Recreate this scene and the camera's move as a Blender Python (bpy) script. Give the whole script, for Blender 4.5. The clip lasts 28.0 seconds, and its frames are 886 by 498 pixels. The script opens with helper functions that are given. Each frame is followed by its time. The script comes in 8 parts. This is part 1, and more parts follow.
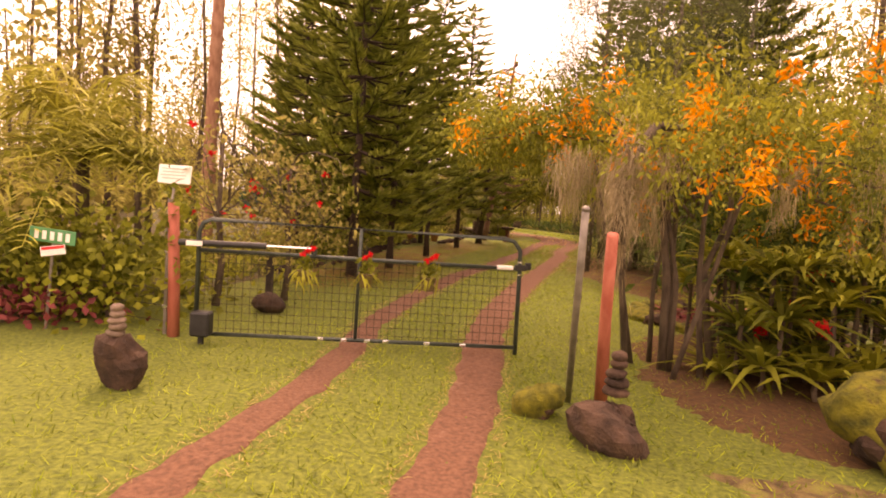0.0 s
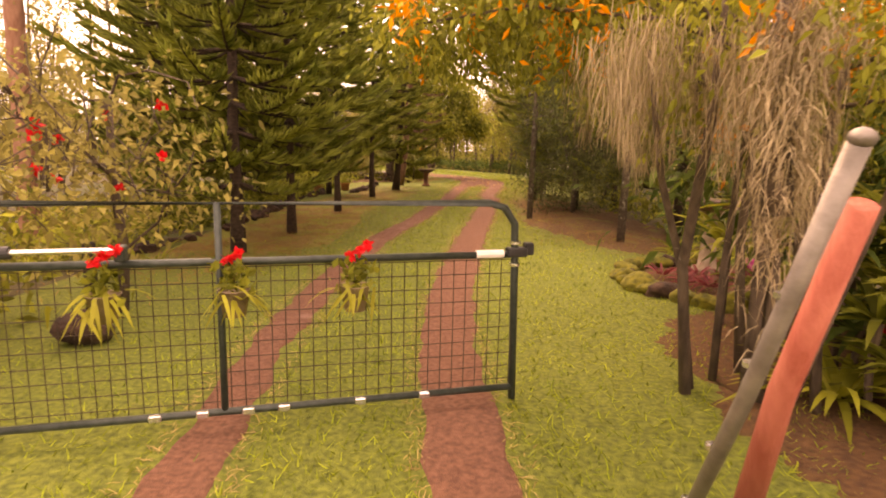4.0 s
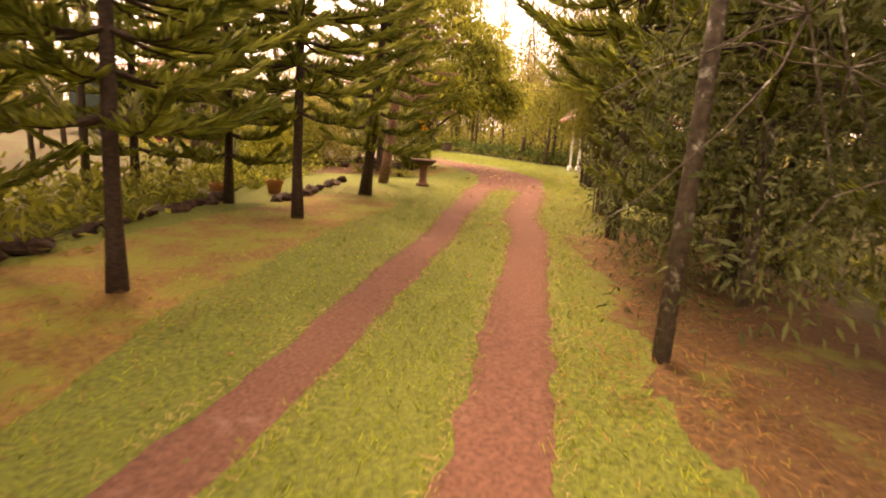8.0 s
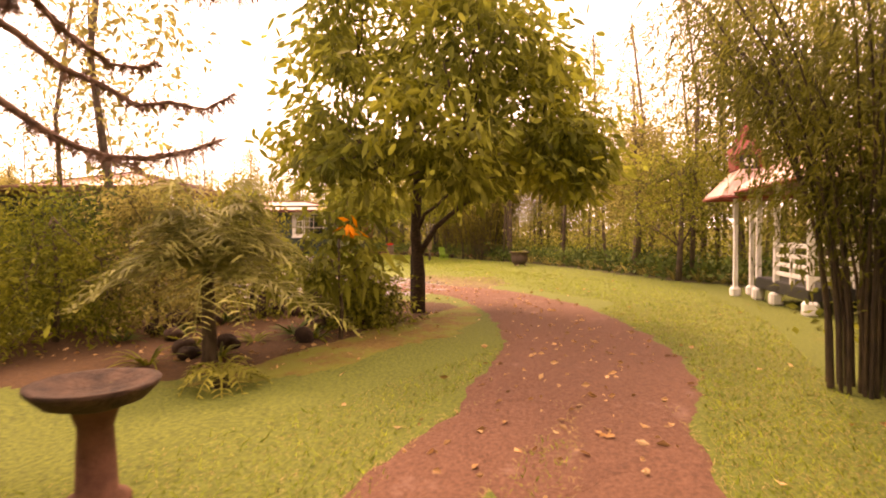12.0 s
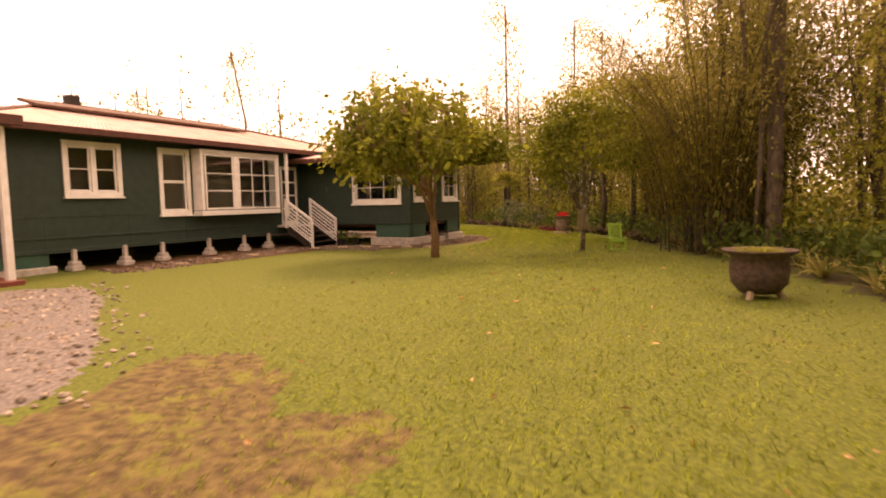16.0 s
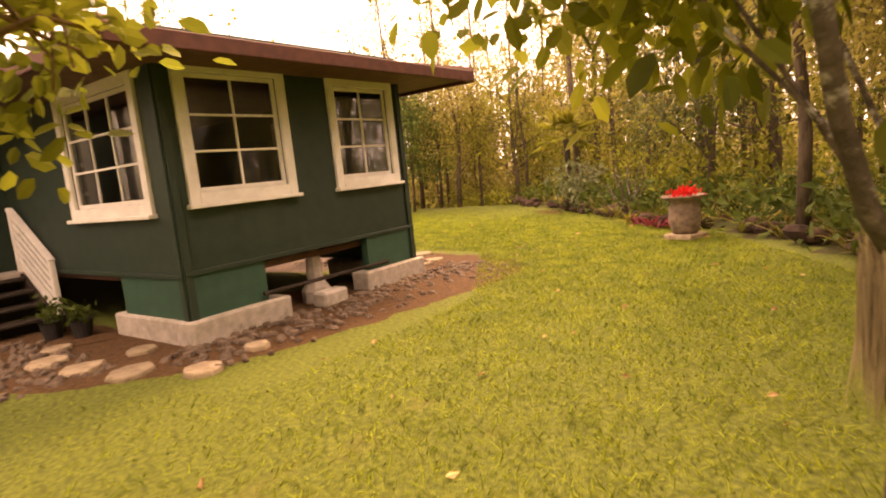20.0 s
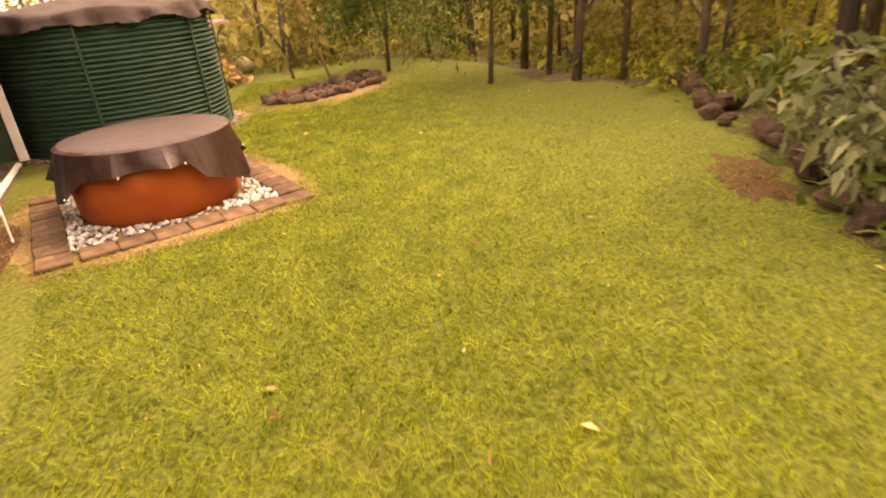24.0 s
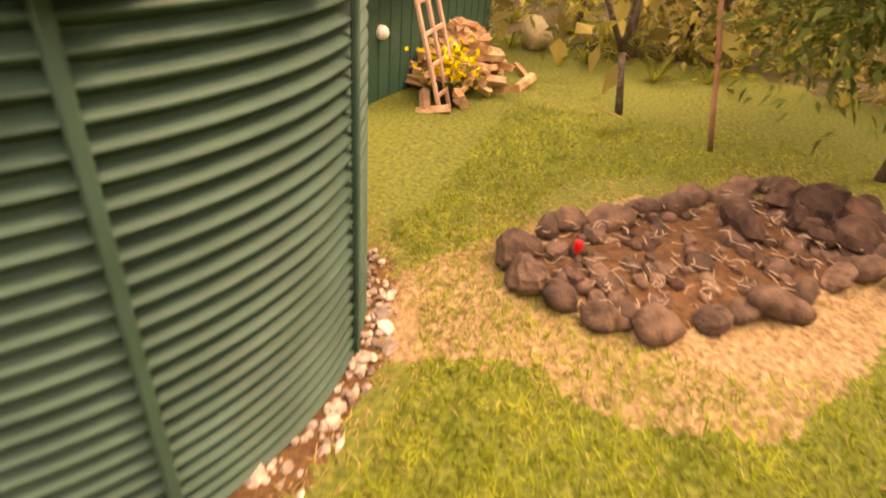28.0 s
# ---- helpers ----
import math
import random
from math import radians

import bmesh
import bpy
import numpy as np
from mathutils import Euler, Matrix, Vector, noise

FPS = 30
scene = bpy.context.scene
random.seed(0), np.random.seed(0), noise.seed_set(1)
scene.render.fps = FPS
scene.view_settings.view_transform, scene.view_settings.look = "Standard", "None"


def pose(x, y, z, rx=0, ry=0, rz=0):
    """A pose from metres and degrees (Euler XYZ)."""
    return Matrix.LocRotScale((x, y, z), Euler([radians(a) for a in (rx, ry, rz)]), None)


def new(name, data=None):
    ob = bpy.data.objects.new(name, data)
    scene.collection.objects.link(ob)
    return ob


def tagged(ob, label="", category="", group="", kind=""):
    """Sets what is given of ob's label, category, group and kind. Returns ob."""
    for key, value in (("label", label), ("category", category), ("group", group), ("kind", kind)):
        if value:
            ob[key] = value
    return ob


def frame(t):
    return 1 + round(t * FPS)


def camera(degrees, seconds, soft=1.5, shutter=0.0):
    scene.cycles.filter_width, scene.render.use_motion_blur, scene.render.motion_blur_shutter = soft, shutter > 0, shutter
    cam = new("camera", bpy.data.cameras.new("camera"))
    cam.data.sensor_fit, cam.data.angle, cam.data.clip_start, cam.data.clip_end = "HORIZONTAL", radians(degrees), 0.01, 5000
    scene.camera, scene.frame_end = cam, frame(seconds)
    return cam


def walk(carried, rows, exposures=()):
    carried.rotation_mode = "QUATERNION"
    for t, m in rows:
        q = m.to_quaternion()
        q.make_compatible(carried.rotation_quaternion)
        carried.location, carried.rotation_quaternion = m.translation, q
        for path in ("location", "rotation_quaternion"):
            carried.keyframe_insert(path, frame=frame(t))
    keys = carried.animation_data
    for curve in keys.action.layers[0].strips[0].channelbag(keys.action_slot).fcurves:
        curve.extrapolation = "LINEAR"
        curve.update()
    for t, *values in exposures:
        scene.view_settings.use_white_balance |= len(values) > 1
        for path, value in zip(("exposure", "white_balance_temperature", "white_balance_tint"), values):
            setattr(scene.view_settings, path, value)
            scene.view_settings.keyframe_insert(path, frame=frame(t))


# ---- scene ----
cam = camera(74.66, 28.0, soft=1.9, shutter=0.25)
PATH = [
    (0, pose(0.758, -5.425, 1.622, 85.75, -4.11, 10.06)),
    (0.5, pose(0.741, -5.350, 1.607, 85.09, -4.07, 10.23)),
    (1, pose(0.680, -5.170, 1.591, 85.13, -4.22, 9.48)),
    (1.5, pose(0.522, -4.929, 1.604, 86.01, -4.67, 6.62)),
    (2, pose(0.357, -4.479, 1.683, 85.32, -4.14, 4.97)),
    (2.5, pose(0.291, -4.000, 1.689, 84.39, -3.04, 4.28)),
    (3, pose(0.232, -3.586, 1.635, 84.24, -2.62, 3.72)),
    (3.5, pose(0.176, -3.190, 1.615, 82.71, -2.26, 2.01)),
    (5.5, pose(-0.000, 0.000, 1.724, 72.84, -0.17, -0.27)),
    (6, pose(0.081, 0.994, 1.771, 71.24, -1.03, 1.96)),
    (6.5, pose(0.267, 2.437, 1.709, 80.85, -2.77, 3.41)),
    (7, pose(0.346, 3.992, 1.657, 83.39, -2.65, 3.44)),
    (7.5, pose(0.428, 5.596, 1.667, 77.98, -3.43, 4.15)),
    (8, pose(0.459, 7.307, 1.729, 78.16, -3.88, 3.57)),
    (8.5, pose(0.502, 9.081, 1.793, 81.90, -3.99, 1.37)),
    (9, pose(0.520, 11.105, 1.872, 80.45, -3.64, -0.38)),
    (9.5, pose(0.653, 12.880, 1.884, 77.98, -2.22, -0.30)),
    (10, pose(0.801, 14.760, 1.567, 83.74, -0.65, 0.64)),
    (10.5, pose(1.053, 16.625, 1.657, 83.47, -1.64, 2.06)),
    (11, pose(1.359, 18.181, 1.635, 85.43, -0.29, 7.69)),
    (11.5, pose(1.580, 19.930, 1.685, 87.11, 0.51, 11.42)),
    (12, pose(1.848, 21.571, 1.662, 88.33, 0.37, 14.96)),
    (12.5, pose(2.106, 23.373, 1.719, 88.69, 0.87, 17.07)),
    (13, pose(2.450, 25.169, 1.659, 85.07, 0.16, 19.16)),
    (13.5, pose(2.822, 26.984, 1.345, 86.13, -1.06, 23.95)),
    (15.5, pose(1.851, 38.282, 1.469, 85.45, 0.13, 43.36)),
    (16, pose(0.740, 40.369, 1.487, 85.22, 1.22, 44.39)),
    (16.5, pose(-0.350, 42.220, 1.501, 85.08, 2.25, 44.17)),
    (17, pose(-1.257, 43.748, 1.555, 84.15, 3.73, 44.26)),
    (17.5, pose(-2.419, 45.349, 1.544, 83.07, 4.66, 44.54)),
    (18, pose(-3.547, 46.979, 1.532, 82.10, 4.34, 45.60)),
    (18.5, pose(-4.518, 48.551, 1.496, 81.96, 4.43, 47.50)),
    (19, pose(-5.481, 49.970, 1.475, 82.30, 4.77, 49.43)),
    (19.5, pose(-6.330, 51.177, 1.514, 82.26, 5.35, 51.66)),
    (20, pose(-7.132, 52.217, 1.579, 82.23, 5.79, 53.86)),
    (20.5, pose(-8.049, 53.259, 1.531, 81.68, 6.65, 53.47)),
    (22.5, pose(-11.223, 57.704, 2.044, 74.39, 3.60, 58.97)),
    (23, pose(-12.371, 58.781, 2.177, 72.99, 3.52, 62.11)),
    (23.5, pose(-13.336, 59.624, 2.141, 71.40, 4.20, 66.02)),
    (24, pose(-14.734, 60.259, 2.141, 65.16, 4.77, 72.27)),
    (24.5, pose(-16.109, 60.670, 2.150, 62.38, 0.14, 81.84)),
    (25, pose(-17.428, 60.776, 2.038, 58.75, -1.52, 91.72)),
    (25.5, pose(-18.6, 60.78, 2.068, 57.28, -3.76, 98.14)),
    (26, pose(-20.05, 60.82, 2.027, 56.15, -1.14, 100.94)),
    (26.5, pose(-21.158, 60.649, 1.987, 56.96, -2.32, 101.80)),
    (27, pose(-22.321, 60.524, 2.050, 56.53, -2.66, 99.82)),
    (27.5, pose(-23.634, 60.560, 2.079, 57.38, -3.00, 100.24)),
    (28, pose(-24.957, 60.423, 2.166, 57.65, -4.30, 102.31)),
]
EXPOSURES = [(0.0, 1.3, 13200, 46), (3.0, 1.5, 13200, 46), (6.0, 1.75, 13200, 36), (7.0, 1.85, 13600, 48), (8.0, 1.9, 13200, 42), (10.0, 2.1, 13200, 38), (12.0, 1.65, 13200, 46), (13.5, 1.4, 13200, 46), (15.5, 0.95, 14800, 45), (16.3, 0.92, 14900, 45), (17.0, 0.62, 15400, 44), (18.0, 0.97, 14900, 45), (19.0, 1.42, 15600, 49), (20.0, 1.75, 16200, 42), (23.0, 1.72, 14800, 37), (25.0, 1.68, 15000, 39), (26.0, 1.72, 15400, 43), (27.0, 2.1, 14500, 28), (28.0, 1.85, 14500, 44)]
walk(cam, PATH, EXPOSURES)


# ---- daylight: a bright white overcast with a weak, wide sun ----
SUN_ELEV, SUN_AZ = radians(52), radians(-25)
world = bpy.data.worlds.new("overcast_sky")
scene.world = world
world.use_nodes = True
wn, wl = world.node_tree.nodes, world.node_tree.links
wn.clear()
w_out, w_bg = wn.new("ShaderNodeOutputWorld"), wn.new("ShaderNodeBackground")
w_sky = wn.new("ShaderNodeTexSky")
w_sky.sky_type, w_sky.sun_disc = "NISHITA", False
w_sky.sun_elevation, w_sky.sun_rotation = SUN_ELEV, SUN_AZ
w_sky.air_density, w_sky.dust_density, w_sky.ozone_density = 1.0, 4.0, 1.0
w_noise, w_ramp, w_mix = wn.new("ShaderNodeTexNoise"), wn.new("ShaderNodeValToRGB"), wn.new("ShaderNodeMixRGB")
w_noise.inputs["Scale"].default_value, w_noise.inputs["Detail"].default_value = 2.2, 6.0
w_ramp.color_ramp.elements[0].position, w_ramp.color_ramp.elements[1].position = 0.3, 0.75
w_ramp.color_ramp.elements[0].color = (8.6, 9.0, 10.3, 1)
w_ramp.color_ramp.elements[1].color = (12.0, 12.5, 13.9, 1)
w_mix.inputs["Fac"].default_value = 0.95
w_coord = wn.new("ShaderNodeTexCoord")
wl.new(w_coord.outputs["Generated"], w_noise.inputs["Vector"])
wl.new(w_noise.outputs["Fac"], w_ramp.inputs["Fac"])
wl.new(w_sky.outputs["Color"], w_mix.inputs["Color1"])
wl.new(w_ramp.outputs["Color"], w_mix.inputs["Color2"])
wl.new(w_mix.outputs["Color"], w_bg.inputs["Color"])
w_bg.inputs["Strength"].default_value = 0.115
wl.new(w_bg.outputs["Background"], w_out.inputs["Surface"])
sun = new("sun", bpy.data.lights.new("sun", "SUN"))
sun.data.energy, sun.data.angle, sun.data.color = 1.3, radians(14), (1.0, 0.93, 0.82)
sun.matrix_world = Matrix.Rotation(-SUN_AZ, 4, "Z") @ Matrix.Rotation(-(math.pi / 2 - SUN_ELEV), 4, "X")

# ---- materials ----
MATS = {}


def mat(name, c1, c2, scale=8.0, rough=0.8, bump=0.3, bscale=None, metal=0.0, vary=0.0, island=False, glow=0.0,
        wear=None, wear_at=0.62, wear_scale=1.2, spec=0.4, stretch=(1, 1, 1)):
    """Two-tone grain at one scale, broad stains at another, an optional wear colour, and fine relief."""
    if name in MATS:
        return MATS[name]
    m = bpy.data.materials.new(name)
    m.use_nodes = True
    nt = m.node_tree
    n, l = nt.nodes, nt.links
    n.clear()
    out, bs = n.new("ShaderNodeOutputMaterial"), n.new("ShaderNodeBsdfPrincipled")
    tc, mp = n.new("ShaderNodeTexCoord"), n.new("ShaderNodeMapping")
    mp.inputs["Scale"].default_value = stretch
    l.new(tc.outputs["Object"], mp.inputs["Vector"])
    a, ra = n.new("ShaderNodeTexNoise"), n.new("ShaderNodeValToRGB")
    a.inputs["Scale"].default_value, a.inputs["Detail"].default_value = scale, 7.0
    ra.color_ramp.elements[0].position, ra.color_ramp.elements[1].position = 0.32, 0.68
    ra.color_ramp.elements[0].color, ra.color_ramp.elements[1].color = (*c1, 1), (*c2, 1)
    l.new(mp.outputs["Vector"], a.inputs["Vector"])
    l.new(a.outputs["Fac"], ra.inputs["Fac"])
    col = ra.outputs["Color"]
    if wear:
        b, rb, mx = n.new("ShaderNodeTexNoise"), n.new("ShaderNodeValToRGB"), n.new("ShaderNodeMixRGB")
        b.inputs["Scale"].default_value, b.inputs["Detail"].default_value = wear_scale, 8.0
        b.inputs["Roughness"].default_value = 0.65
        rb.color_ramp.elements[0].position, rb.color_ramp.elements[1].position = wear_at, wear_at + 0.1
        l.new(tc.outputs["Object"], b.inputs["Vector"])
        l.new(b.outputs["Fac"], rb.inputs["Fac"])
        l.new(rb.outputs["Color"], mx.inputs["Fac"])
        l.new(col, mx.inputs["Color1"])
        mx.inputs["Color2"].default_value = (*wear, 1)
        col = mx.outputs["Color"]
    if vary:
        hs, mr = n.new("ShaderNodeHueSaturation"), n.new("ShaderNodeMapRange")
        src = n.new("ShaderNodeNewGeometry").outputs["Random Per Island"] if island else n.new("ShaderNodeObjectInfo").outputs["Random"]
        mr.inputs["To Min"].default_value, mr.inputs["To Max"].default_value = 1 - vary, 1 + vary
        l.new(src, mr.inputs["Value"])
        l.new(mr.outputs["Result"], hs.inputs["Value"])
        l.new(col, hs.inputs["Color"])
        col = hs.outputs["Color"]
    l.new(col, bs.inputs["Base Color"])
    bs.inputs["Roughness"].default_value, bs.inputs["Metallic"].default_value = rough, metal
    bs.inputs["Specular IOR Level"].default_value = spec
    if bump:
        c, bp = n.new("ShaderNodeTexNoise"), n.new("ShaderNodeBump")
        c.inputs["Scale"].default_value, c.inputs["Detail"].default_value = bscale or scale * 4, 6.0
        l.new(mp.outputs["Vector"], c.inputs["Vector"])
        l.new(c.outputs["Fac"], bp.inputs["Height"])
        bp.inputs["Strength"].default_value, bp.inputs["Distance"].default_value = bump, 0.02
        l.new(bp.outputs["Normal"], bs.inputs["Normal"])
    if glow:
        tr, ms = n.new("ShaderNodeBsdfTranslucent"), n.new("ShaderNodeMixShader")
        l.new(col, tr.inputs["Color"])
        ms.inputs["Fac"].default_value = glow
        l.new(bs.outputs["BSDF"], ms.inputs[1])
        l.new(tr.outputs["BSDF"], ms.inputs[2])
        l.new(ms.outputs["Shader"], out.inputs["Surface"])
    else:
        l.new(bs.outputs["BSDF"], out.inputs["Surface"])
    MATS[name] = m
    return m


def leafmat(name, c1, c2, vary=0.35, rough=0.6, glow=0.35, scale=0.8):
    return mat(name, c1, c2, scale=scale, rough=rough, bump=0, vary=vary, island=True, glow=glow, spec=0.15)


def glassmat(name, tint=(0.9, 0.95, 0.93)):
    m = bpy.data.materials.new(name)
    m.use_nodes = True
    b = m.node_tree.nodes["Principled BSDF"]
    b.inputs["Base Color"].default_value = (*tint, 1)
    b.inputs["Roughness"].default_value, b.inputs["Transmission Weight"].default_value, b.inputs["IOR"].default_value = 0.02, 1.0, 1.45
    return m


M_LAWN = mat("lawn_soil", (0.058, 0.082, 0.012), (0.165, 0.2, 0.031), scale=24, rough=0.95, bump=0.8, bscale=90,
             wear=(0.17, 0.155, 0.04), wear_at=0.62, wear_scale=0.45)
M_BLADE = leafmat("grass_blades", (0.105, 0.165, 0.014), (0.27, 0.32, 0.036), vary=0.6, scale=2.6)
M_THIN = mat("thin_turf", (0.065, 0.038, 0.018), (0.2, 0.145, 0.055), scale=9, rough=0.95, bump=0.9, bscale=70, wear=(0.18, 0.185, 0.036), wear_at=0.53, wear_scale=2.0)
M_STRAW = leafmat("dry_grass", (0.33, 0.24, 0.09), (0.42, 0.32, 0.14), vary=0.35, scale=3)
M_CINDER = mat("red_cinder", (0.112, 0.047, 0.028), (0.22, 0.103, 0.062), scale=28, rough=0.95, bump=0.9, bscale=120,
               wear=(0.27, 0.155, 0.115), wear_at=0.6, wear_scale=1.3)
M_SOIL = mat("reddish_soil", (0.06, 0.027, 0.011), (0.135, 0.065, 0.024), scale=18, rough=0.95, bump=0.8, bscale=90)
M_CONIFERSOIL = mat("conifer_soil", (0.07, 0.034, 0.013), (0.15, 0.08, 0.028), scale=16, rough=0.95, bump=0.8, bscale=85, wear=(0.13, 0.125, 0.026), wear_at=0.53, wear_scale=1.5)
M_NEEDLE = leafmat("fallen_needles", (0.13, 0.06, 0.018), (0.3, 0.16, 0.05), vary=0.4, glow=0.1, scale=2)
M_DUFF = mat("needle_duff", (0.14, 0.075, 0.022), (0.23, 0.155, 0.04), scale=14, rough=0.95, bump=0.8, bscale=80,
             wear=(0.17, 0.18, 0.028), wear_at=0.46, wear_scale=1.3)
M_LITTER = mat("forest_leaf_litter", (0.042, 0.034, 0.013), (0.092, 0.07, 0.026), scale=10, rough=0.95, bump=0.8, bscale=60,
               wear=(0.06, 0.075, 0.018), wear_at=0.5, wear_scale=0.8)
M_DRYGROUND = mat("dry_straw_ground", (0.18, 0.11, 0.052), (0.42, 0.305, 0.165), scale=22, rough=0.95, bump=0.9, bscale=90, wear=(0.17, 0.18, 0.035), wear_at=0.58, wear_scale=2.2)
M_RUBBLE = mat("pale_rubble", (0.14, 0.095, 0.065), (0.46, 0.39, 0.32), scale=9, rough=0.9, bump=0.4, vary=0.5, island=True)
M_BEDSTONE = mat("dark_red_brown_stone", (0.045, 0.026, 0.017), (0.15, 0.092, 0.06), scale=7, rough=0.9, bump=0.8, bscale=38, vary=0.45, wear=(0.25, 0.2, 0.15), wear_at=0.64, wear_scale=5)
M_GRAVEL2 = mat("dark_red_gravel", (0.07, 0.045, 0.035), (0.26, 0.19, 0.155), scale=38, rough=0.95, bump=1.0, bscale=120, wear=(0.12, 0.06, 0.025), wear_at=0.58, wear_scale=1.4)
M_GRAVEL = mat("grey_gravel", (0.11, 0.09, 0.08), (0.36, 0.32, 0.29), scale=30, rough=0.9, bump=1.0, bscale=140,
               wear=(0.24, 0.21, 0.12), wear_at=0.62, wear_scale=1.0)
M_GREEN = mat("dark_green_paint", (0.014, 0.034, 0.025), (0.022, 0.047, 0.034), scale=5, rough=0.55, bump=0.12, bscale=50,
              wear=(0.03, 0.055, 0.042), wear_at=0.6, wear_scale=2.0)
M_GREEN2 = mat("mid_green_paint", (0.016, 0.075, 0.05), (0.024, 0.095, 0.065), scale=5, rough=0.6, bump=0.12, bscale=50)
M_WHITE = mat("white_paint", (0.70, 0.68, 0.63), (0.82, 0.80, 0.75), scale=6, rough=0.5, bump=0.1, bscale=60)
M_RED = mat("red_fascia_paint", (0.19, 0.028, 0.02), (0.27, 0.045, 0.03), scale=8, rough=0.6, bump=0.1)
M_FASCIA = mat("red_brown_fascia", (0.065, 0.02, 0.013), (0.105, 0.033, 0.021), scale=8, rough=0.7, bump=0.1)
M_ROOF = mat("pale_metal_roof", (0.40, 0.23, 0.19), (0.55, 0.36, 0.31), scale=2.5, rough=0.45, bump=0.1, bscale=30, metal=0.1,
             wear=(0.5, 0.3, 0.26), wear_at=0.66, wear_scale=1.5)
M_SOFFIT = mat("brown_soffit", (0.085, 0.04, 0.025), (0.14, 0.065, 0.04), scale=6, rough=0.7, bump=0.15)
M_CONC = mat("weathered_concrete", (0.36, 0.32, 0.27), (0.55, 0.5, 0.44), scale=9, rough=0.9, bump=0.5, bscale=70,
             wear=(0.2, 0.16, 0.11), wear_at=0.64, wear_scale=3)
M_DARK = mat("dark_timber", (0.018, 0.013, 0.010), (0.04, 0.028, 0.02), scale=10, rough=0.8, bump=0.3)
M_INTERIOR = mat("interior_wallboard", (0.30, 0.26, 0.20), (0.36, 0.32, 0.25), scale=3, rough=0.8, bump=0.05)
M_BARK = mat("grey_brown_bark", (0.05, 0.035, 0.024), (0.13, 0.095, 0.065), scale=14, rough=0.95, bump=1.0, bscale=45, stretch=(1, 1, 0.3),
             wear=(0.24, 0.22, 0.17), wear_at=0.66, wear_scale=6)
M_PINEBARK = mat("dark_pine_bark", (0.028, 0.018, 0.012), (0.075, 0.048, 0.032), scale=16, rough=0.95, bump=1.0, bscale=50, stretch=(1, 1, 2.0))
M_LICHEN = mat("lichened_bark", (0.06, 0.045, 0.032), (0.15, 0.12, 0.085), scale=14, rough=0.95, bump=0.9, bscale=45,
               wear=(0.42, 0.42, 0.36), wear_at=0.56, wear_scale=7)
M_REDTRUNK = mat("reddish_trunk", (0.22, 0.10, 0.06), (0.38, 0.2, 0.13), scale=10, rough=0.9, bump=0.7, stretch=(1, 1, 0.4))
M_CITRUSBARK = mat("tan_orange_bark", (0.14, 0.075, 0.035), (0.26, 0.15, 0.075), scale=16, rough=0.9, bump=0.7, stretch=(1, 1, 0.4),
                   wear=(0.3, 0.25, 0.18), wear_at=0.62, wear_scale=5)
M_PINE = leafmat("pine_needles", (0.125, 0.165, 0.034), (0.33, 0.36, 0.08), vary=0.5, glow=0.52, scale=1.6)
M_CEDAR = leafmat("grey_green_foliage", (0.05, 0.07, 0.026), (0.15, 0.17, 0.065), vary=0.45, glow=0.4)
M_OHIA = leafmat("forest_foliage", (0.18, 0.16, 0.05), (0.42, 0.365, 0.118), vary=0.45, glow=0.5)
M_MANGO = leafmat("mango_leaves", (0.1, 0.12, 0.022), (0.32, 0.33, 0.06), vary=0.5, glow=0.58)
M_CITRUS = leafmat("citrus_leaves", (0.08, 0.105, 0.016), (0.28, 0.29, 0.046), vary=0.45, glow=0.52)
M_YELLOWLEAF = leafmat("yellow_green_leaves", (0.18, 0.20, 0.025), (0.34, 0.33, 0.05), vary=0.35, glow=0.4)
M_DEEP = leafmat("deep_green_leaves", (0.045, 0.08, 0.018), (0.12, 0.17, 0.04), vary=0.4, glow=0.3)
M_BAMBOO = leafmat("bamboo_leaves", (0.12, 0.13, 0.022), (0.30, 0.29, 0.052), vary=0.45, glow=0.5)
M_DEADWOOD = mat("dead_pine_wood", (0.12, 0.06, 0.04), (0.24, 0.13, 0.085), scale=10, rough=0.9, bump=0.6)
M_CULM = mat("bamboo_culms", (0.055, 0.038, 0.018), (0.15, 0.105, 0.05), scale=6, rough=0.6, bump=0.2, vary=0.4)
M_DARKBAMBOO = leafmat("brown_green_bamboo_leaves", (0.09, 0.08, 0.018), (0.26, 0.22, 0.045), vary=0.45, glow=0.5)
M_OLIVEBAMBOO = leafmat("olive_bamboo_leaves", (0.07, 0.082, 0.016), (0.2, 0.2, 0.038), vary=0.45, glow=0.45)
M_DARKCULM = mat("dark_bamboo_culms", (0.025, 0.017, 0.01), (0.075, 0.05, 0.026), scale=6, rough=0.6, bump=0.2, vary=0.4)
M_FROND = leafmat("palm_fronds", (0.17, 0.18, 0.03), (0.36, 0.34, 0.075), vary=0.35, glow=0.35)
M_VINE = leafmat("trumpet_vine_leaves", (0.10, 0.12, 0.018), (0.29, 0.30, 0.05), vary=0.45, glow=0.35)
M_ORANGE = leafmat("orange_flowers", (0.66, 0.2, 0.012), (0.82, 0.33, 0.025), vary=0.2, glow=0.3)
M_REDFL = leafmat("red_flowers", (0.62, 0.015, 0.02), (0.8, 0.04, 0.04), vary=0.15, glow=0.25)
M_PINKFL = leafmat("magenta_flowers", (0.65, 0.05, 0.3), (0.8, 0.12, 0.45), vary=0.15, glow=0.25)
M_YELFL = leafmat("yellow_flowers", (0.8, 0.6, 0.02), (0.9, 0.75, 0.04), vary=0.15, glow=0.25)
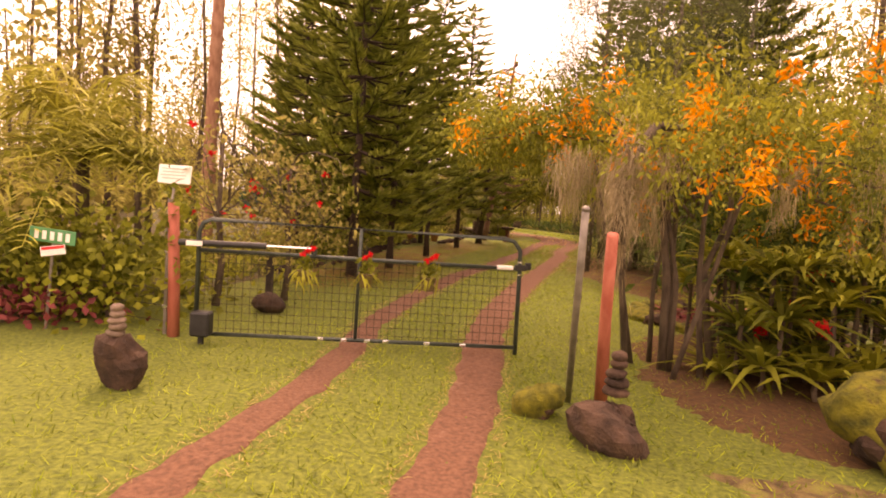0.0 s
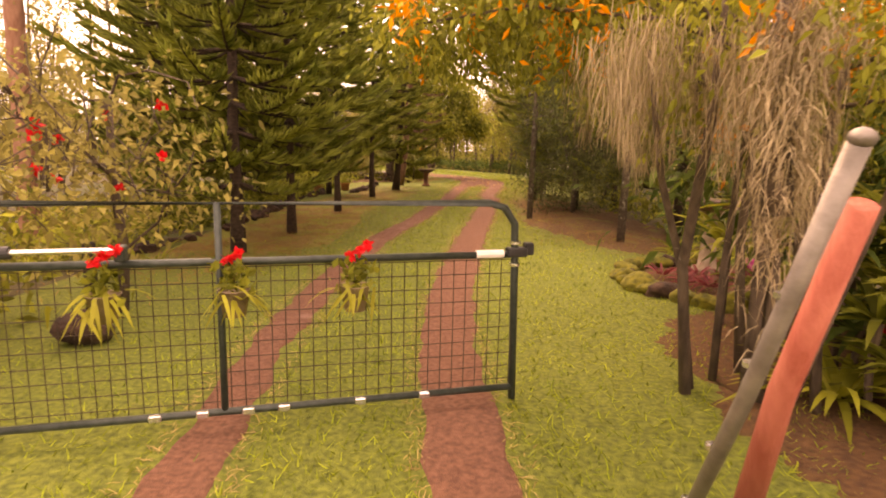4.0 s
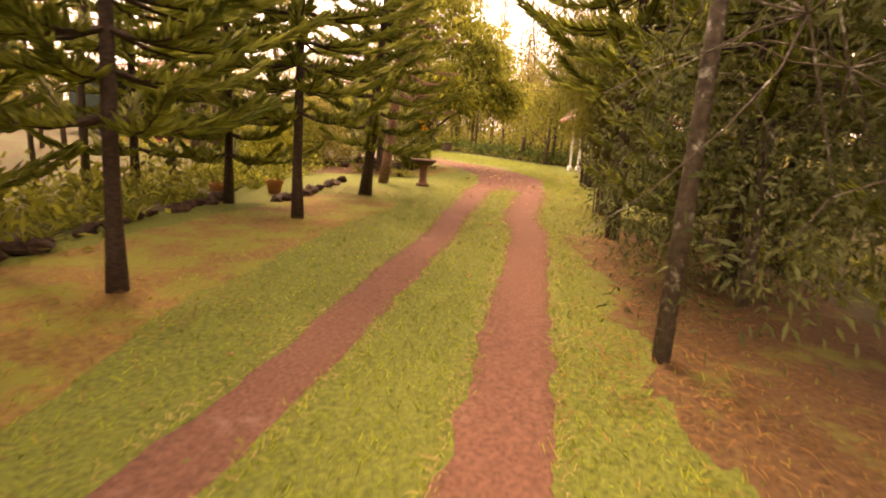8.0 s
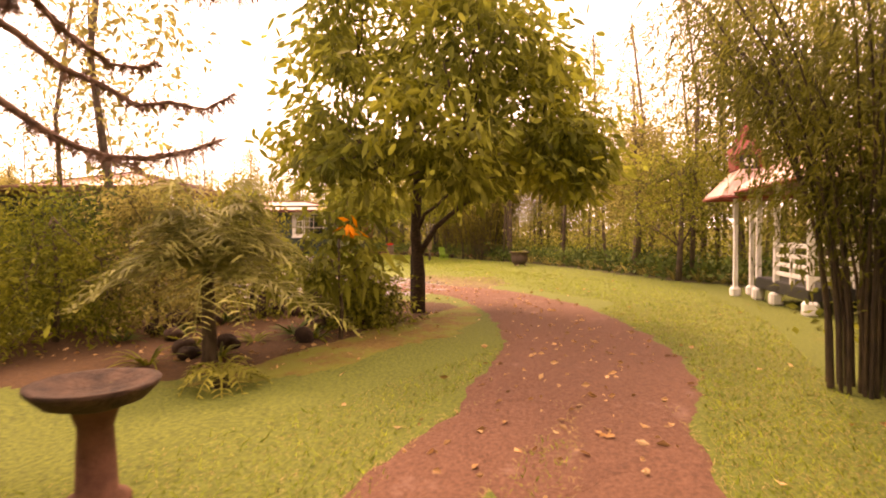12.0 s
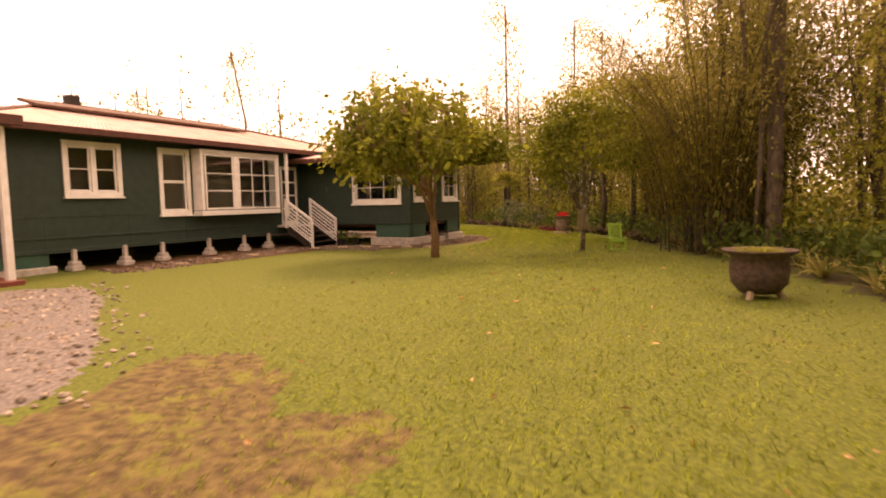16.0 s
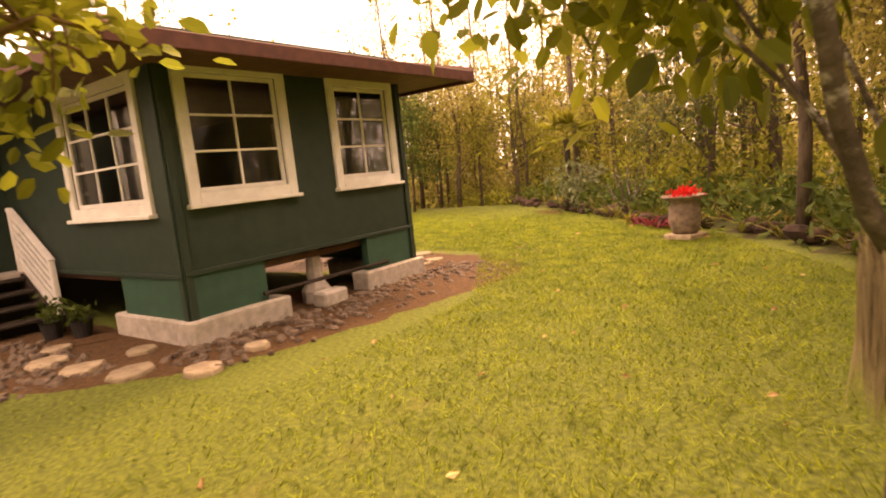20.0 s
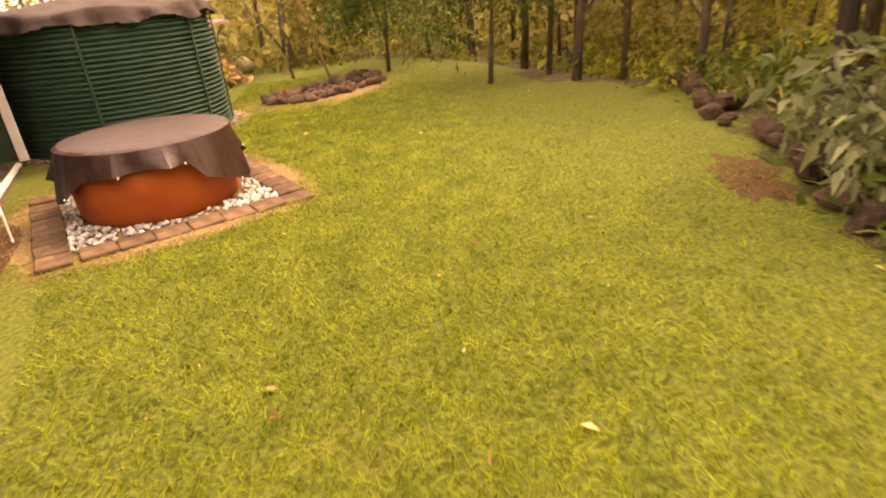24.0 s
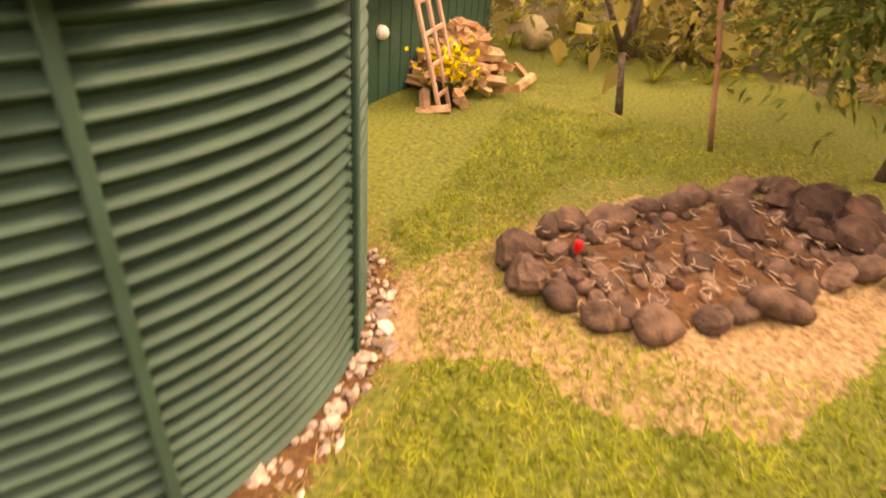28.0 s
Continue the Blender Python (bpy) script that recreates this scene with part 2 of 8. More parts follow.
M_MOSSHANG = leafmat("hanging_moss", (0.25, 0.19, 0.11), (0.42, 0.34, 0.21), vary=0.3, glow=0.25, scale=3)
M_BROWNLEAF = leafmat("fallen_leaves", (0.34, 0.17, 0.06), (0.6, 0.4, 0.2), vary=0.45, glow=0.15, scale=3)
M_BURG = leafmat("burgundy_leaves", (0.13, 0.025, 0.03), (0.25, 0.06, 0.055), vary=0.35, glow=0.25)
M_PINKRED = leafmat("pink_red_leaves", (0.32, 0.04, 0.06), (0.5, 0.1, 0.13), vary=0.35, glow=0.3)
M_MOSS = mat("yellow_moss", (0.045, 0.05, 0.008), (0.19, 0.175, 0.02), scale=11, rough=0.95, bump=1.0, bscale=50, wear=(0.06, 0.035, 0.018), wear_at=0.6, wear_scale=5)
M_LAVA = mat("dark_lava_rock", (0.026, 0.015, 0.010), (0.09, 0.05, 0.033), scale=9, rough=0.95, bump=1.0, bscale=40, vary=0.35,
             wear=(0.2, 0.17, 0.06), wear_at=0.66, wear_scale=5)
M_STONE = mat("brown_field_stone", (0.10, 0.07, 0.05), (0.24, 0.17, 0.125), scale=8, rough=0.9, bump=0.7, bscale=40, vary=0.35)
M_FLAG = mat("pale_stepping_stone", (0.22, 0.16, 0.105), (0.37, 0.29, 0.2), scale=9, rough=0.9, bump=0.5, bscale=50, vary=0.25)
M_PEBBLE = mat("white_pebbles", (0.4, 0.39, 0.37), (0.72, 0.71, 0.68), scale=5, rough=0.7, bump=0.2, vary=0.5, island=True)
M_COLOURED_POST = mat("salmon_painted_post", (0.36, 0.085, 0.055), (0.52, 0.16, 0.11), scale=12, rough=0.75, bump=0.5, stretch=(1, 1, 0.2))
M_GALV = mat("galvanised_pipe", (0.16, 0.14, 0.12), (0.28, 0.25, 0.22), scale=10, rough=0.5, bump=0.2, metal=0.6)
M_GATE = mat("dark_green_gate_pipe", (0.022, 0.034, 0.028), (0.05, 0.065, 0.055), scale=20, rough=0.45, bump=0.15, metal=0.2)
M_WIRE = mat("rusty_wire", (0.03, 0.022, 0.015), (0.07, 0.05, 0.035), scale=20, rough=0.7, bump=0, metal=0.4)
M_BLACK = mat("black_plastic", (0.012, 0.012, 0.012), (0.03, 0.03, 0.03), scale=8, rough=0.5, bump=0.1)
M_CHROME = mat("bright_steel_rod", (0.6, 0.6, 0.58), (0.75, 0.75, 0.72), scale=8, rough=0.25, bump=0, metal=0.9)
M_TANK = mat("green_corrugated_steel", (0.02, 0.064, 0.046), (0.033, 0.094, 0.068), scale=3, rough=0.6, bump=0.15, bscale=40, metal=0.0, spec=0.3,
             wear=(0.09, 0.16, 0.12), wear_at=0.64, wear_scale=1.6)
M_COVER = mat("brown_vinyl_sheet", (0.026, 0.0105, 0.0075), (0.05, 0.022, 0.0155), scale=6, rough=0.46, bump=0.4, bscale=9, spec=0.45)
M_SHADECLOTH = mat("dark_shade_cloth", (0.03, 0.02, 0.017), (0.062, 0.042, 0.036), scale=5, rough=0.7, bump=0.4, bscale=160, spec=0.3)
M_TUB = mat("orange_tub_wall", (0.40, 0.075, 0.018), (0.50, 0.11, 0.03), scale=4, rough=0.6, bump=0.2, bscale=80)
M_PAVER = mat("brown_paver", (0.095, 0.055, 0.034), (0.19, 0.12, 0.075), scale=9, rough=0.95, bump=0.8, bscale=60, vary=0.3, wear=(0.27, 0.17, 0.085), wear_at=0.57, wear_scale=3.5)
M_LIME = mat("lime_green_paint", (0.16, 0.36, 0.03), (0.22, 0.46, 0.05), scale=6, rough=0.5, bump=0.15)
M_CAST = mat("rusty_cast_iron", (0.05, 0.032, 0.024), (0.12, 0.08, 0.058), scale=12, rough=0.8, bump=0.6, metal=0.2,
             wear=(0.2, 0.12, 0.07), wear_at=0.6, wear_scale=4)
M_GLASS = glassmat("window_glass")
M_TERRA = mat("terracotta", (0.42, 0.15, 0.07), (0.55, 0.22, 0.11), scale=8, rough=0.8, bump=0.3)
M_WOODCUT = mat("split_firewood", (0.36, 0.20, 0.10), (0.62, 0.42, 0.25), scale=12, rough=0.85, bump=0.5, vary=0.35)
M_LADDER = mat("weathered_pink_wood", (0.42, 0.24, 0.17), (0.58, 0.38, 0.29), scale=14, rough=0.8, bump=0.3, stretch=(1, 1, 0.3))
M_BLUECLOTH = mat("blue_striped_fabric", (0.16, 0.42, 0.68), (0.30, 0.60, 0.82), scale=5, rough=0.8, bump=0.2)
M_REDCLOTH = mat("red_cloth", (0.66, 0.02, 0.025), (0.78, 0.05, 0.05), scale=6, rough=0.8, bump=0.2)
M_WHITECLOTH = mat("white_cloth", (0.66, 0.66, 0.68), (0.8, 0.8, 0.8), scale=6, rough=0.85, bump=0.2)
M_SIGNGREEN = mat("green_sign_paint", (0.03, 0.20, 0.08), (0.05, 0.26, 0.11), scale=8, rough=0.5, bump=0)

# ---- mesh tools ----
def rnd(seed):
    return np.random.default_rng(seed)


def unit(v):
    v = np.asarray(v, float)
    return v / np.maximum(np.linalg.norm(v, axis=-1, keepdims=True), 1e-9)


class Form:
    """Collects vertices and faces of one part."""

    def __init__(self):
        self.v, self.q, self.t, self.n = [], [], [], 0

    def add(self, v, q=None, t=None):
        v = np.asarray(v, float).reshape(-1, 3)
        if q is not None and len(q):
            self.q.append(np.asarray(q, int).reshape(-1, 4) + self.n)
        if t is not None and len(t):
            self.t.append(np.asarray(t, int).reshape(-1, 3) + self.n)
        self.v.append(v)
        self.n += len(v)
        return self

    def box(self, c, s, b=0.006, m=None):
        """A box with chamfered edges: centre, size, chamfer, optional 3x3 turn."""
        h = np.asarray(s, float) / 2
        b = min(b, h.min() * 0.45)
        if b <= 0:
            vs = np.array([(x, y, z) for x in (-1, 1) for y in (-1, 1) for z in (-1, 1)]) * h
            if m is not None:
                vs = vs @ np.asarray(m).T
            return self.add(vs + np.asarray(c, float), [(0, 1, 3, 2), (4, 6, 7, 5), (0, 4, 5, 1), (2, 3, 7, 6), (0, 2, 6, 4), (1, 5, 7, 3)])
        vs = []
        for sx in (-1, 1):
            for sy in (-1, 1):
                for sz in (-1, 1):
                    g = np.array([sx, sy, sz])
                    for k in range(3):
                        o = h - b
                        o[k] = h[k]
                        vs.append(g * o)
        vs = np.array(vs)
        key = {tuple(g): i * 3 for i, g in enumerate([(x, y, z) for x in (-1, 1) for y in (-1, 1) for z in (-1, 1)])}
        q, t = [], []
        for k in range(3):
            u, w = (k + 1) % 3, (k + 2) % 3
            for sg in (-1, 1):
                ring = []
                for a, c2 in ((-1, -1), (1, -1), (1, 1), (-1, 1)):
                    g = [0, 0, 0]
                    g[k], g[u], g[w] = sg, a, c2
                    ring.append(key[tuple(g)] + k)
                q.append(ring if sg > 0 else ring[::-1])
            for a in (-1, 1):
                for c2 in (-1, 1):
                    e = []
                    for sg in (-1, 1):
                        g = [0, 0, 0]
                        g[k], g[u], g[w] = sg, a, c2
                        e.append(key[tuple(g)])
                    f = [e[0] + u, e[1] + u, e[1] + w, e[0] + w]
                    q.append(f if a * c2 > 0 else f[::-1])
        for g, i in key.items():
            f = [i, i + 1, i + 2]
            t.append(f if g[0] * g[1] * g[2] > 0 else f[::-1])
        if m is not None:
            vs = vs @ np.asarray(m).T
        return self.add(vs + np.asarray(c, float), q, t)

    def tube(self, pts, radii, seg=8, cap=True):
        """A round limb through points."""
        pts = np.asarray(pts, float)
        radii = np.broadcast_to(np.asarray(radii, float), (len(pts),))
        d = unit(np.gradient(pts, axis=0))
        up = np.array([0.0, 0.0, 1.0])
        ref = np.where(np.abs(d[:, 2:3]) > 0.9, np.array([1.0, 0, 0]), up)
        ref = np.broadcast_to(ref[0], d.shape)
        x = unit(np.cross(ref, d))
        y = np.cross(d, x)
        a = np.linspace(0, 2 * np.pi, seg, endpoint=False)
        ring = pts[:, None] + radii[:, None, None] * (np.cos(a)[None, :, None] * x[:, None] + np.sin(a)[None, :, None] * y[:, None])
        k = np.arange(seg)
        k2 = (k + 1) % seg
        q = [np.stack([i * seg + k, i * seg + k2, (i + 1) * seg + k2, (i + 1) * seg + k], 1) for i in range(len(pts) - 1)]
        v = ring.reshape(-1, 3)
        t = []
        if cap:
            v = np.vstack([v, pts[0], pts[-1]])
            e = len(pts) * seg
            t = [(e, k2[i], k[i]) for i in range(seg)] + [(e + 1, e - seg + k[i], e - seg + k2[i]) for i in range(seg)]
        return self.add(v, np.vstack(q), t)

    def rod(self, p, q, r=0.02, r2=None, seg=8):
        return self.tube([p, q], [r, r if r2 is None else r2], seg)

    def lathe(self, prof, seg=20, c=(0, 0, 0)):
        """A turned shape from (radius, height) pairs."""
        a = np.linspace(0, 2 * np.pi, seg, endpoint=False)
        v = np.array([[r * np.cos(x), r * np.sin(x), z] for r, z in prof for x in a]) + np.asarray(c)
        k = np.arange(seg)
        k2 = (k + 1) % seg
        q = [np.stack([i * seg + k, i * seg + k2, (i + 1) * seg + k2, (i + 1) * seg + k], 1) for i in range(len(prof) - 1)]
        return self.add(v, np.vstack(q))

    def rock(self, c, s, seed=0, rough=0.25, cut=3, taper=0.0):
        """A worn stone: a displaced ball with its own uneven outline."""
        r = rnd(seed)
        nu, nv = 4 * cut, 2 * cut + 1
        th = np.linspace(0, np.pi, nv)
        ph = np.linspace(0, 2 * np.pi, nu, endpoint=False)
        w = r.normal(size=(5, 3))
        off = r.uniform(0, 6.28, 5)
        p = np.array([[np.sin(a) * np.cos(b), np.sin(a) * np.sin(b), np.cos(a)] for a in th for b in ph])
        d = 1 + rough * sum(np.sin(p @ w[i] * 1.7 + off[i]) for i in range(5)) / 2.6 + r.normal(0, 0.075 if cut > 3 else 0.04, len(p)) * rough * 2
        d = d.reshape(nv, nu)
        d[0], d[-1] = d[0].mean(), d[-1].mean()
        p = p * d.reshape(-1, 1) * np.asarray(s) / 2
        p[:, :2] *= 1 + taper * p[:, 2:3] / s[2]
        k = np.arange(nu)
        k2 = (k + 1) % nu
        q = np.vstack([np.stack([i * nu + k, (i + 1) * nu + k, (i + 1) * nu + k2, i * nu + k2], 1) for i in range(nv - 1)])
        return self.add(p + np.asarray(c), q)

    def leaves(self, p, d, length, width, r, fold=0.12, droop=0.0, oval=False):
        """Leaves at points p that grow along d: pointed, or oval with two folded halves."""
        p, d = np.asarray(p, float), unit(d)
        n = len(p)
        length = np.broadcast_to(length, (n,))[:, None]
        width = np.broadcast_to(width, (n,))[:, None]
        side = unit(np.cross(d, unit(r.normal(size=(n, 3)) + np.array([0, 0, 0.8]))))
        nr = np.cross(side, d)
        mid = p + d * length * 0.45
        tip = p + d * length + np.array([0, 0, -1.0]) * droop * length
        if oval:
            low, up = p + (tip - p) * 0.26, p + (tip - p) * 0.68
            lift = nr * fold * width
            v = np.stack([p, low + side * width * 0.43 + lift, up + side * width * 0.46 + lift, tip, up - side * width * 0.46 + lift, low - side * width * 0.43 + lift], 1)
            b = np.arange(n)[:, None] * 6
            return self.add(v.reshape(-1, 3), np.vstack([b + (0, 1, 2, 3), b + (0, 3, 4, 5)]))
        v = np.stack([p, mid + side * width / 2 + nr * fold * width, tip, mid - side * width / 2 + nr * fold * width], 1)
        return self.add(v.reshape(-1, 3), np.arange(4 * n).reshape(n, 4))

    def blades(self, p, d, length, width, r, bend=0.4, seg=3):
        """Long strap leaves that arch over."""
        p, d = np.asarray(p, float), unit(d)
        n = len(p)
        length = np.broadcast_to(length, (n,))[:, None]
        width = np.broadcast_to(width, (n,))[:, None]
        side = unit(np.cross(d, np.array([0, 0, 1.0]) + r.normal(0, 0.2, (n, 3))))
        vs = []
        for i in range(seg + 1):
            u = i / seg
            w = width * (0.55 + 0.9 * u - 1.4 * u * u) if i < seg else width * (0.03 if seg > 1 else 0.18)
            c = p + d * length * u + np.array([0, 0, -1.0]) * bend * length * u * u
            vs += [c - side * w / 2, c + side * w / 2]
        v = np.stack(vs, 1).reshape(-1, 3)
        b = np.arange(n)[:, None] * (2 * seg + 2)
        q = np.concatenate([np.hstack([b + 2 * i, b + 2 * i + 1, b + 2 * i + 3, b + 2 * i + 2]) for i in range(seg)])
        return self.add(v, q)

    def mesh(self, name, material, smooth=False):
        me = bpy.data.meshes.new(name)
        v = np.vstack(self.v)
        q = np.vstack(self.q) if self.q else np.zeros((0, 4), int)
        t = np.vstack(self.t) if self.t else np.zeros((0, 3), int)
        me.vertices.add(len(v))
        me.vertices.foreach_set("co", v.ravel())
        me.loops.add(q.size + t.size)
        me.loops.foreach_set("vertex_index", np.concatenate([q.ravel(), t.ravel()]).astype(np.int32))
        me.polygons.add(len(q) + len(t))
        me.polygons.foreach_set("loop_start", np.concatenate([np.arange(len(q)) * 4, q.size + np.arange(len(t)) * 3]).astype(np.int32))
        me.polygons.foreach_set("loop_total", np.concatenate([np.full(len(q), 4), np.full(len(t), 3)]).astype(np.int32))
        me.polygons.foreach_set("use_smooth", np.full(len(q) + len(t), bool(smooth)))
        me.update(calc_edges=True)
        me.materials.append(material)
        return me


def part(name, form, material, parent=None, label="", smooth=False, at=None):
    me = form if isinstance(form, bpy.types.Mesh) else form.mesh(name, material, smooth)
    ob = new(name, me)
    if parent is not None:
        ob.parent = parent
    if at is not None:
        ob.matrix_basis = at
    return tagged(ob, label)


def thing(name, label, category, m=None, group="", kind=""):
    ob = new(name)
    ob.empty_display_size = 0.1
    if m is not None:
        ob.matrix_basis = m
    return tagged(ob, label, category, group, kind)


def solo(name, form, material, label, category, m=None, group="", kind="", smooth=False):
    ob = new(name, form if isinstance(form, bpy.types.Mesh) else form.mesh(name, material, smooth))
    if m is not None:
        ob.matrix_basis = m
    return tagged(ob, label, category, group, kind)


def inside(p, poly):
    """Which of the points p (n x 2) lie in a polygon."""
    p, poly = np.asarray(p, float), np.asarray(poly, float)
    c = np.zeros(len(p), bool)
    for (x0, y0), (x1, y1) in zip(poly, np.roll(poly, -1, 0)):
        if y0 == y1:
            continue
        s = ((y0 > p[:, 1]) != (y1 > p[:, 1])) & (p[:, 0] < (x1 - x0) * (p[:, 1] - y0) / (y1 - y0) + x0)
        c ^= s
    return c


def spline(pts, n):
    """n points on a smooth curve through pts."""
    pts = np.asarray(pts, float)
    d = np.r_[0, np.cumsum(np.linalg.norm(np.diff(pts, axis=0), axis=1))]
    g = np.gradient(pts, d, axis=0)
    u = np.linspace(0, d[-1], n)
    i = np.clip(np.searchsorted(d, u) - 1, 0, len(d) - 2)
    h = (d[i + 1] - d[i])[:, None]
    s = ((u - d[i]) / (d[i + 1] - d[i]))[:, None]
    return ((2 * s**3 - 3 * s**2 + 1) * pts[i] + (s**3 - 2 * s**2 + s) * h * g[i] + (3 * s**2 - 2 * s**3) * pts[i + 1] + (s**3 - s**2) * h * g[i + 1])

# ---- the plan: drive tracks, road, gravel, beds, house frame ----
LEFT_TRACK = [(-1.2, -12), (-1.2, -6), (-1.16, -2.8), (-1.14, -0.8), (-1.36, 2.2), (-1.14, 8.0), (-0.7, 11.2), (-0.4, 13.9), (0.0, 17.4), (0.1, 19.0), (0.36, 21.6), (0.6, 24.4), (0.95, 26.2), (1.3, 27.4)]
RIGHT_TRACK = [(0.25, -12), (0.25, -6), (0.26, -2.35), (0.28, -0.6), (0.12, 2.2), (0.48, 8.05), (0.82, 11.2), (1.1, 14.0), (1.46, 17.7), (1.43, 19.0), (1.8, 22.0), (2.12, 24.6), (2.15, 26.2), (2.0, 27.4)]
ROAD = [(1.4, 24.9), (1.48, 25.8), (1.55, 26.8), (1.75, 29.2), (1.05, 32.6), (0.1, 35.0), (-1.6, 37.2), (-4.5, 38.6)]
GRAVEL = [(-1.4, 38.6), (-3.4, 40.0), (-4.4, 41.5), (-5.4, 42.1), (-7.9, 42.85), (-10.4, 43.5), (-12.0, 43.6), (-13.2, 41.2), (-13.6, 37.0), (-11.0, 34.2), (-6.2, 34.4), (-3.2, 35.6), (-1.8, 37.0)]
HOUSE_TURN = 18.0
HD, HN = np.array([-0.309, 0.951]), np.array([0.951, 0.309])


def plan(n, s):
    """A plan place from house axes: n out of the front, s along it."""
    return HN * n + HD * s


WOODS_EDGE = [(9.0, 30.0), (7.6, 38.6), (5.9, 40.0), (3.7, 42.9), (0.9, 48.2), (-1.5, 51.7), (-3.6, 54.0), (-5.7, 56.1), (-8.2, 58.7), (-10.2, 60.7), (-12.6, 62.2), (-15.3, 63.2), (-17.2, 64.3), (-19.6, 65.6), (-21.6, 66.5), (-24.0, 67.6)]


def height(x, y):
    """The lie of the land: level lawns, a bank that falls away behind them, low swells far off."""
    x, y = np.asarray(x, float), np.asarray(y, float)
    drop = np.clip((y - 66.5 - 0.25 * (x + 28)) / 3.0, 0, 1) * np.clip((-x - 16) / 6, 0, 1)
    left = np.clip((-4.6 - x) / 3.5, 0, 1) * np.clip((30 - y) / 4, 0, 1) * np.clip((y - 3) / 3, 0, 1)
    right = np.clip((x - 3.4) / 3.0, 0, 1) * np.clip((26 - y) / 4, 0, 1) * np.clip((y - 7) / 3, 0, 1)
    far = np.clip((np.hypot(x + 8, y - 30) - 75) / 200, 0, 1)
    return -0.55 * drop - 0.45 * left - 0.3 * right + far * 5 * np.sin(x / 61) * np.cos(y / 73) + 0.012 * np.sin(x * 1.3) * np.cos(y * 1.1)


# one sheet that is fine near the walk and coarse towards the horizon
gx = np.unique(np.round(np.r_[-900, -500, -300, -180, -110, -75, np.arange(-54, 16, 0.5), 24, 40, 70, 120, 220, 400, 900], 3))
gy = np.unique(np.round(np.r_[-900, -400, -200, -100, -55, -30, np.arange(-18, 84, 0.5), 95, 120, 160, 240, 400, 900], 3))
X, Y = np.meshgrid(gx, gy)
gv = np.stack([X, Y, height(X, Y)], -1).reshape(-1, 3)
a = np.arange(len(gx) - 1)[None] + (np.arange(len(gy) - 1) * len(gx))[:, None]
a = a.ravel()
ground = solo("ground", Form().add(gv, np.stack([a, a + 1, a + 1 + len(gx), a + len(gx)], 1)), M_LAWN,
              "mown yellow-green lawn on level ground", "lawn", kind="structure", smooth=True)
# beyond the garden the same sheet is leaf-strewn forest floor
GARDEN = [(-5.5, -14), (6.5, -14), (6.0, 3), (5.0, 10), (5.0, 20), (8.5, 30)] + WOODS_EDGE[1:] + [(-26.5, 66.0), (-29.0, 66.5), (-32.5, 67.0), (-35.0, 63.0), (-35.5, 57.0), (-26, 54.0), (-17, 40), (-12.5, 33), (-6.6, 26.5), (-5.2, 20), (-4.6, 5)]
ground.data.materials.append(M_LITTER)
fc = gv[np.stack([a, a + 1, a + 1 + len(gx), a + len(gx)], 1)].mean(1)[:, :2]
ground.data.polygons.foreach_set("material_index", (~inside(fc, GARDEN)).astype(np.int32))


def ribbon(name, centre, widths, material, label, category, lift=0.012, n=520, seed=1, ragged=0.02):
    """A worn strip of ground with uneven edges that dip under the turf."""
    r = rnd(seed)
    c = spline(centre, n)
    w = np.interp(np.linspace(0, 1, n), np.linspace(0, 1, len(widths)), widths)
    d = unit(np.gradient(c, axis=0))
    s = np.stack([d[:, 1], -d[:, 0]], 1)
    cols = np.array([-0.5, -0.42, -0.2, 0.0, 0.2, 0.42, 0.5])
    k5 = np.array([1, 2, 3, 2, 1]) / 4.4
    jl, jr = (np.convolve(r.normal(0, ragged, n), k5, "same") for _ in range(2))
    rows = []
    for k, u in enumerate(cols):
        j = jl if u < -0.3 else jr if u > 0.3 else 0
        p = c + s * (w * u + j)[:, None]
        z = height(p[:, 0], p[:, 1]) + (-0.015 if abs(u) == 0.5 else lift + (-0.008 if abs(u) < 0.1 else 0)) + r.normal(0, 0.002, n)
        rows.append(np.c_[p, z])
    v = np.stack(rows, 1).reshape(-1, 3)
    m = len(cols)
    i = (np.arange(n - 1)[:, None] * m + np.arange(m - 1)[None]).ravel()
    return solo(name, Form().add(v, np.stack([i, i + 1, i + 1 + m, i + m], 1)), material, label, category, kind="structure", smooth=True)


ribbon("road_track_1", LEFT_TRACK, [0.42, 0.36, 0.36, 0.42, 0.52, 0.58, 0.72, 1.1], M_CINDER, "worn red cinder wheel track through the lawn", "driveway", seed=1)
ribbon("road_track_2", RIGHT_TRACK, [0.5, 0.44, 0.46, 0.6, 0.64, 0.68, 0.9, 1.1], M_CINDER, "worn red cinder wheel track through the lawn", "driveway", seed=2)
ribbon("road", ROAD, [0.06, 2.0, 2.5, 2.55, 2.5, 2.5, 2.5, 2.4, 2.3, 2.2, 2.2, 2.2], M_CINDER, "reddish dirt road that curves round a planted bed", "driveway", lift=0.016, n=240, seed=3, ragged=0.03)


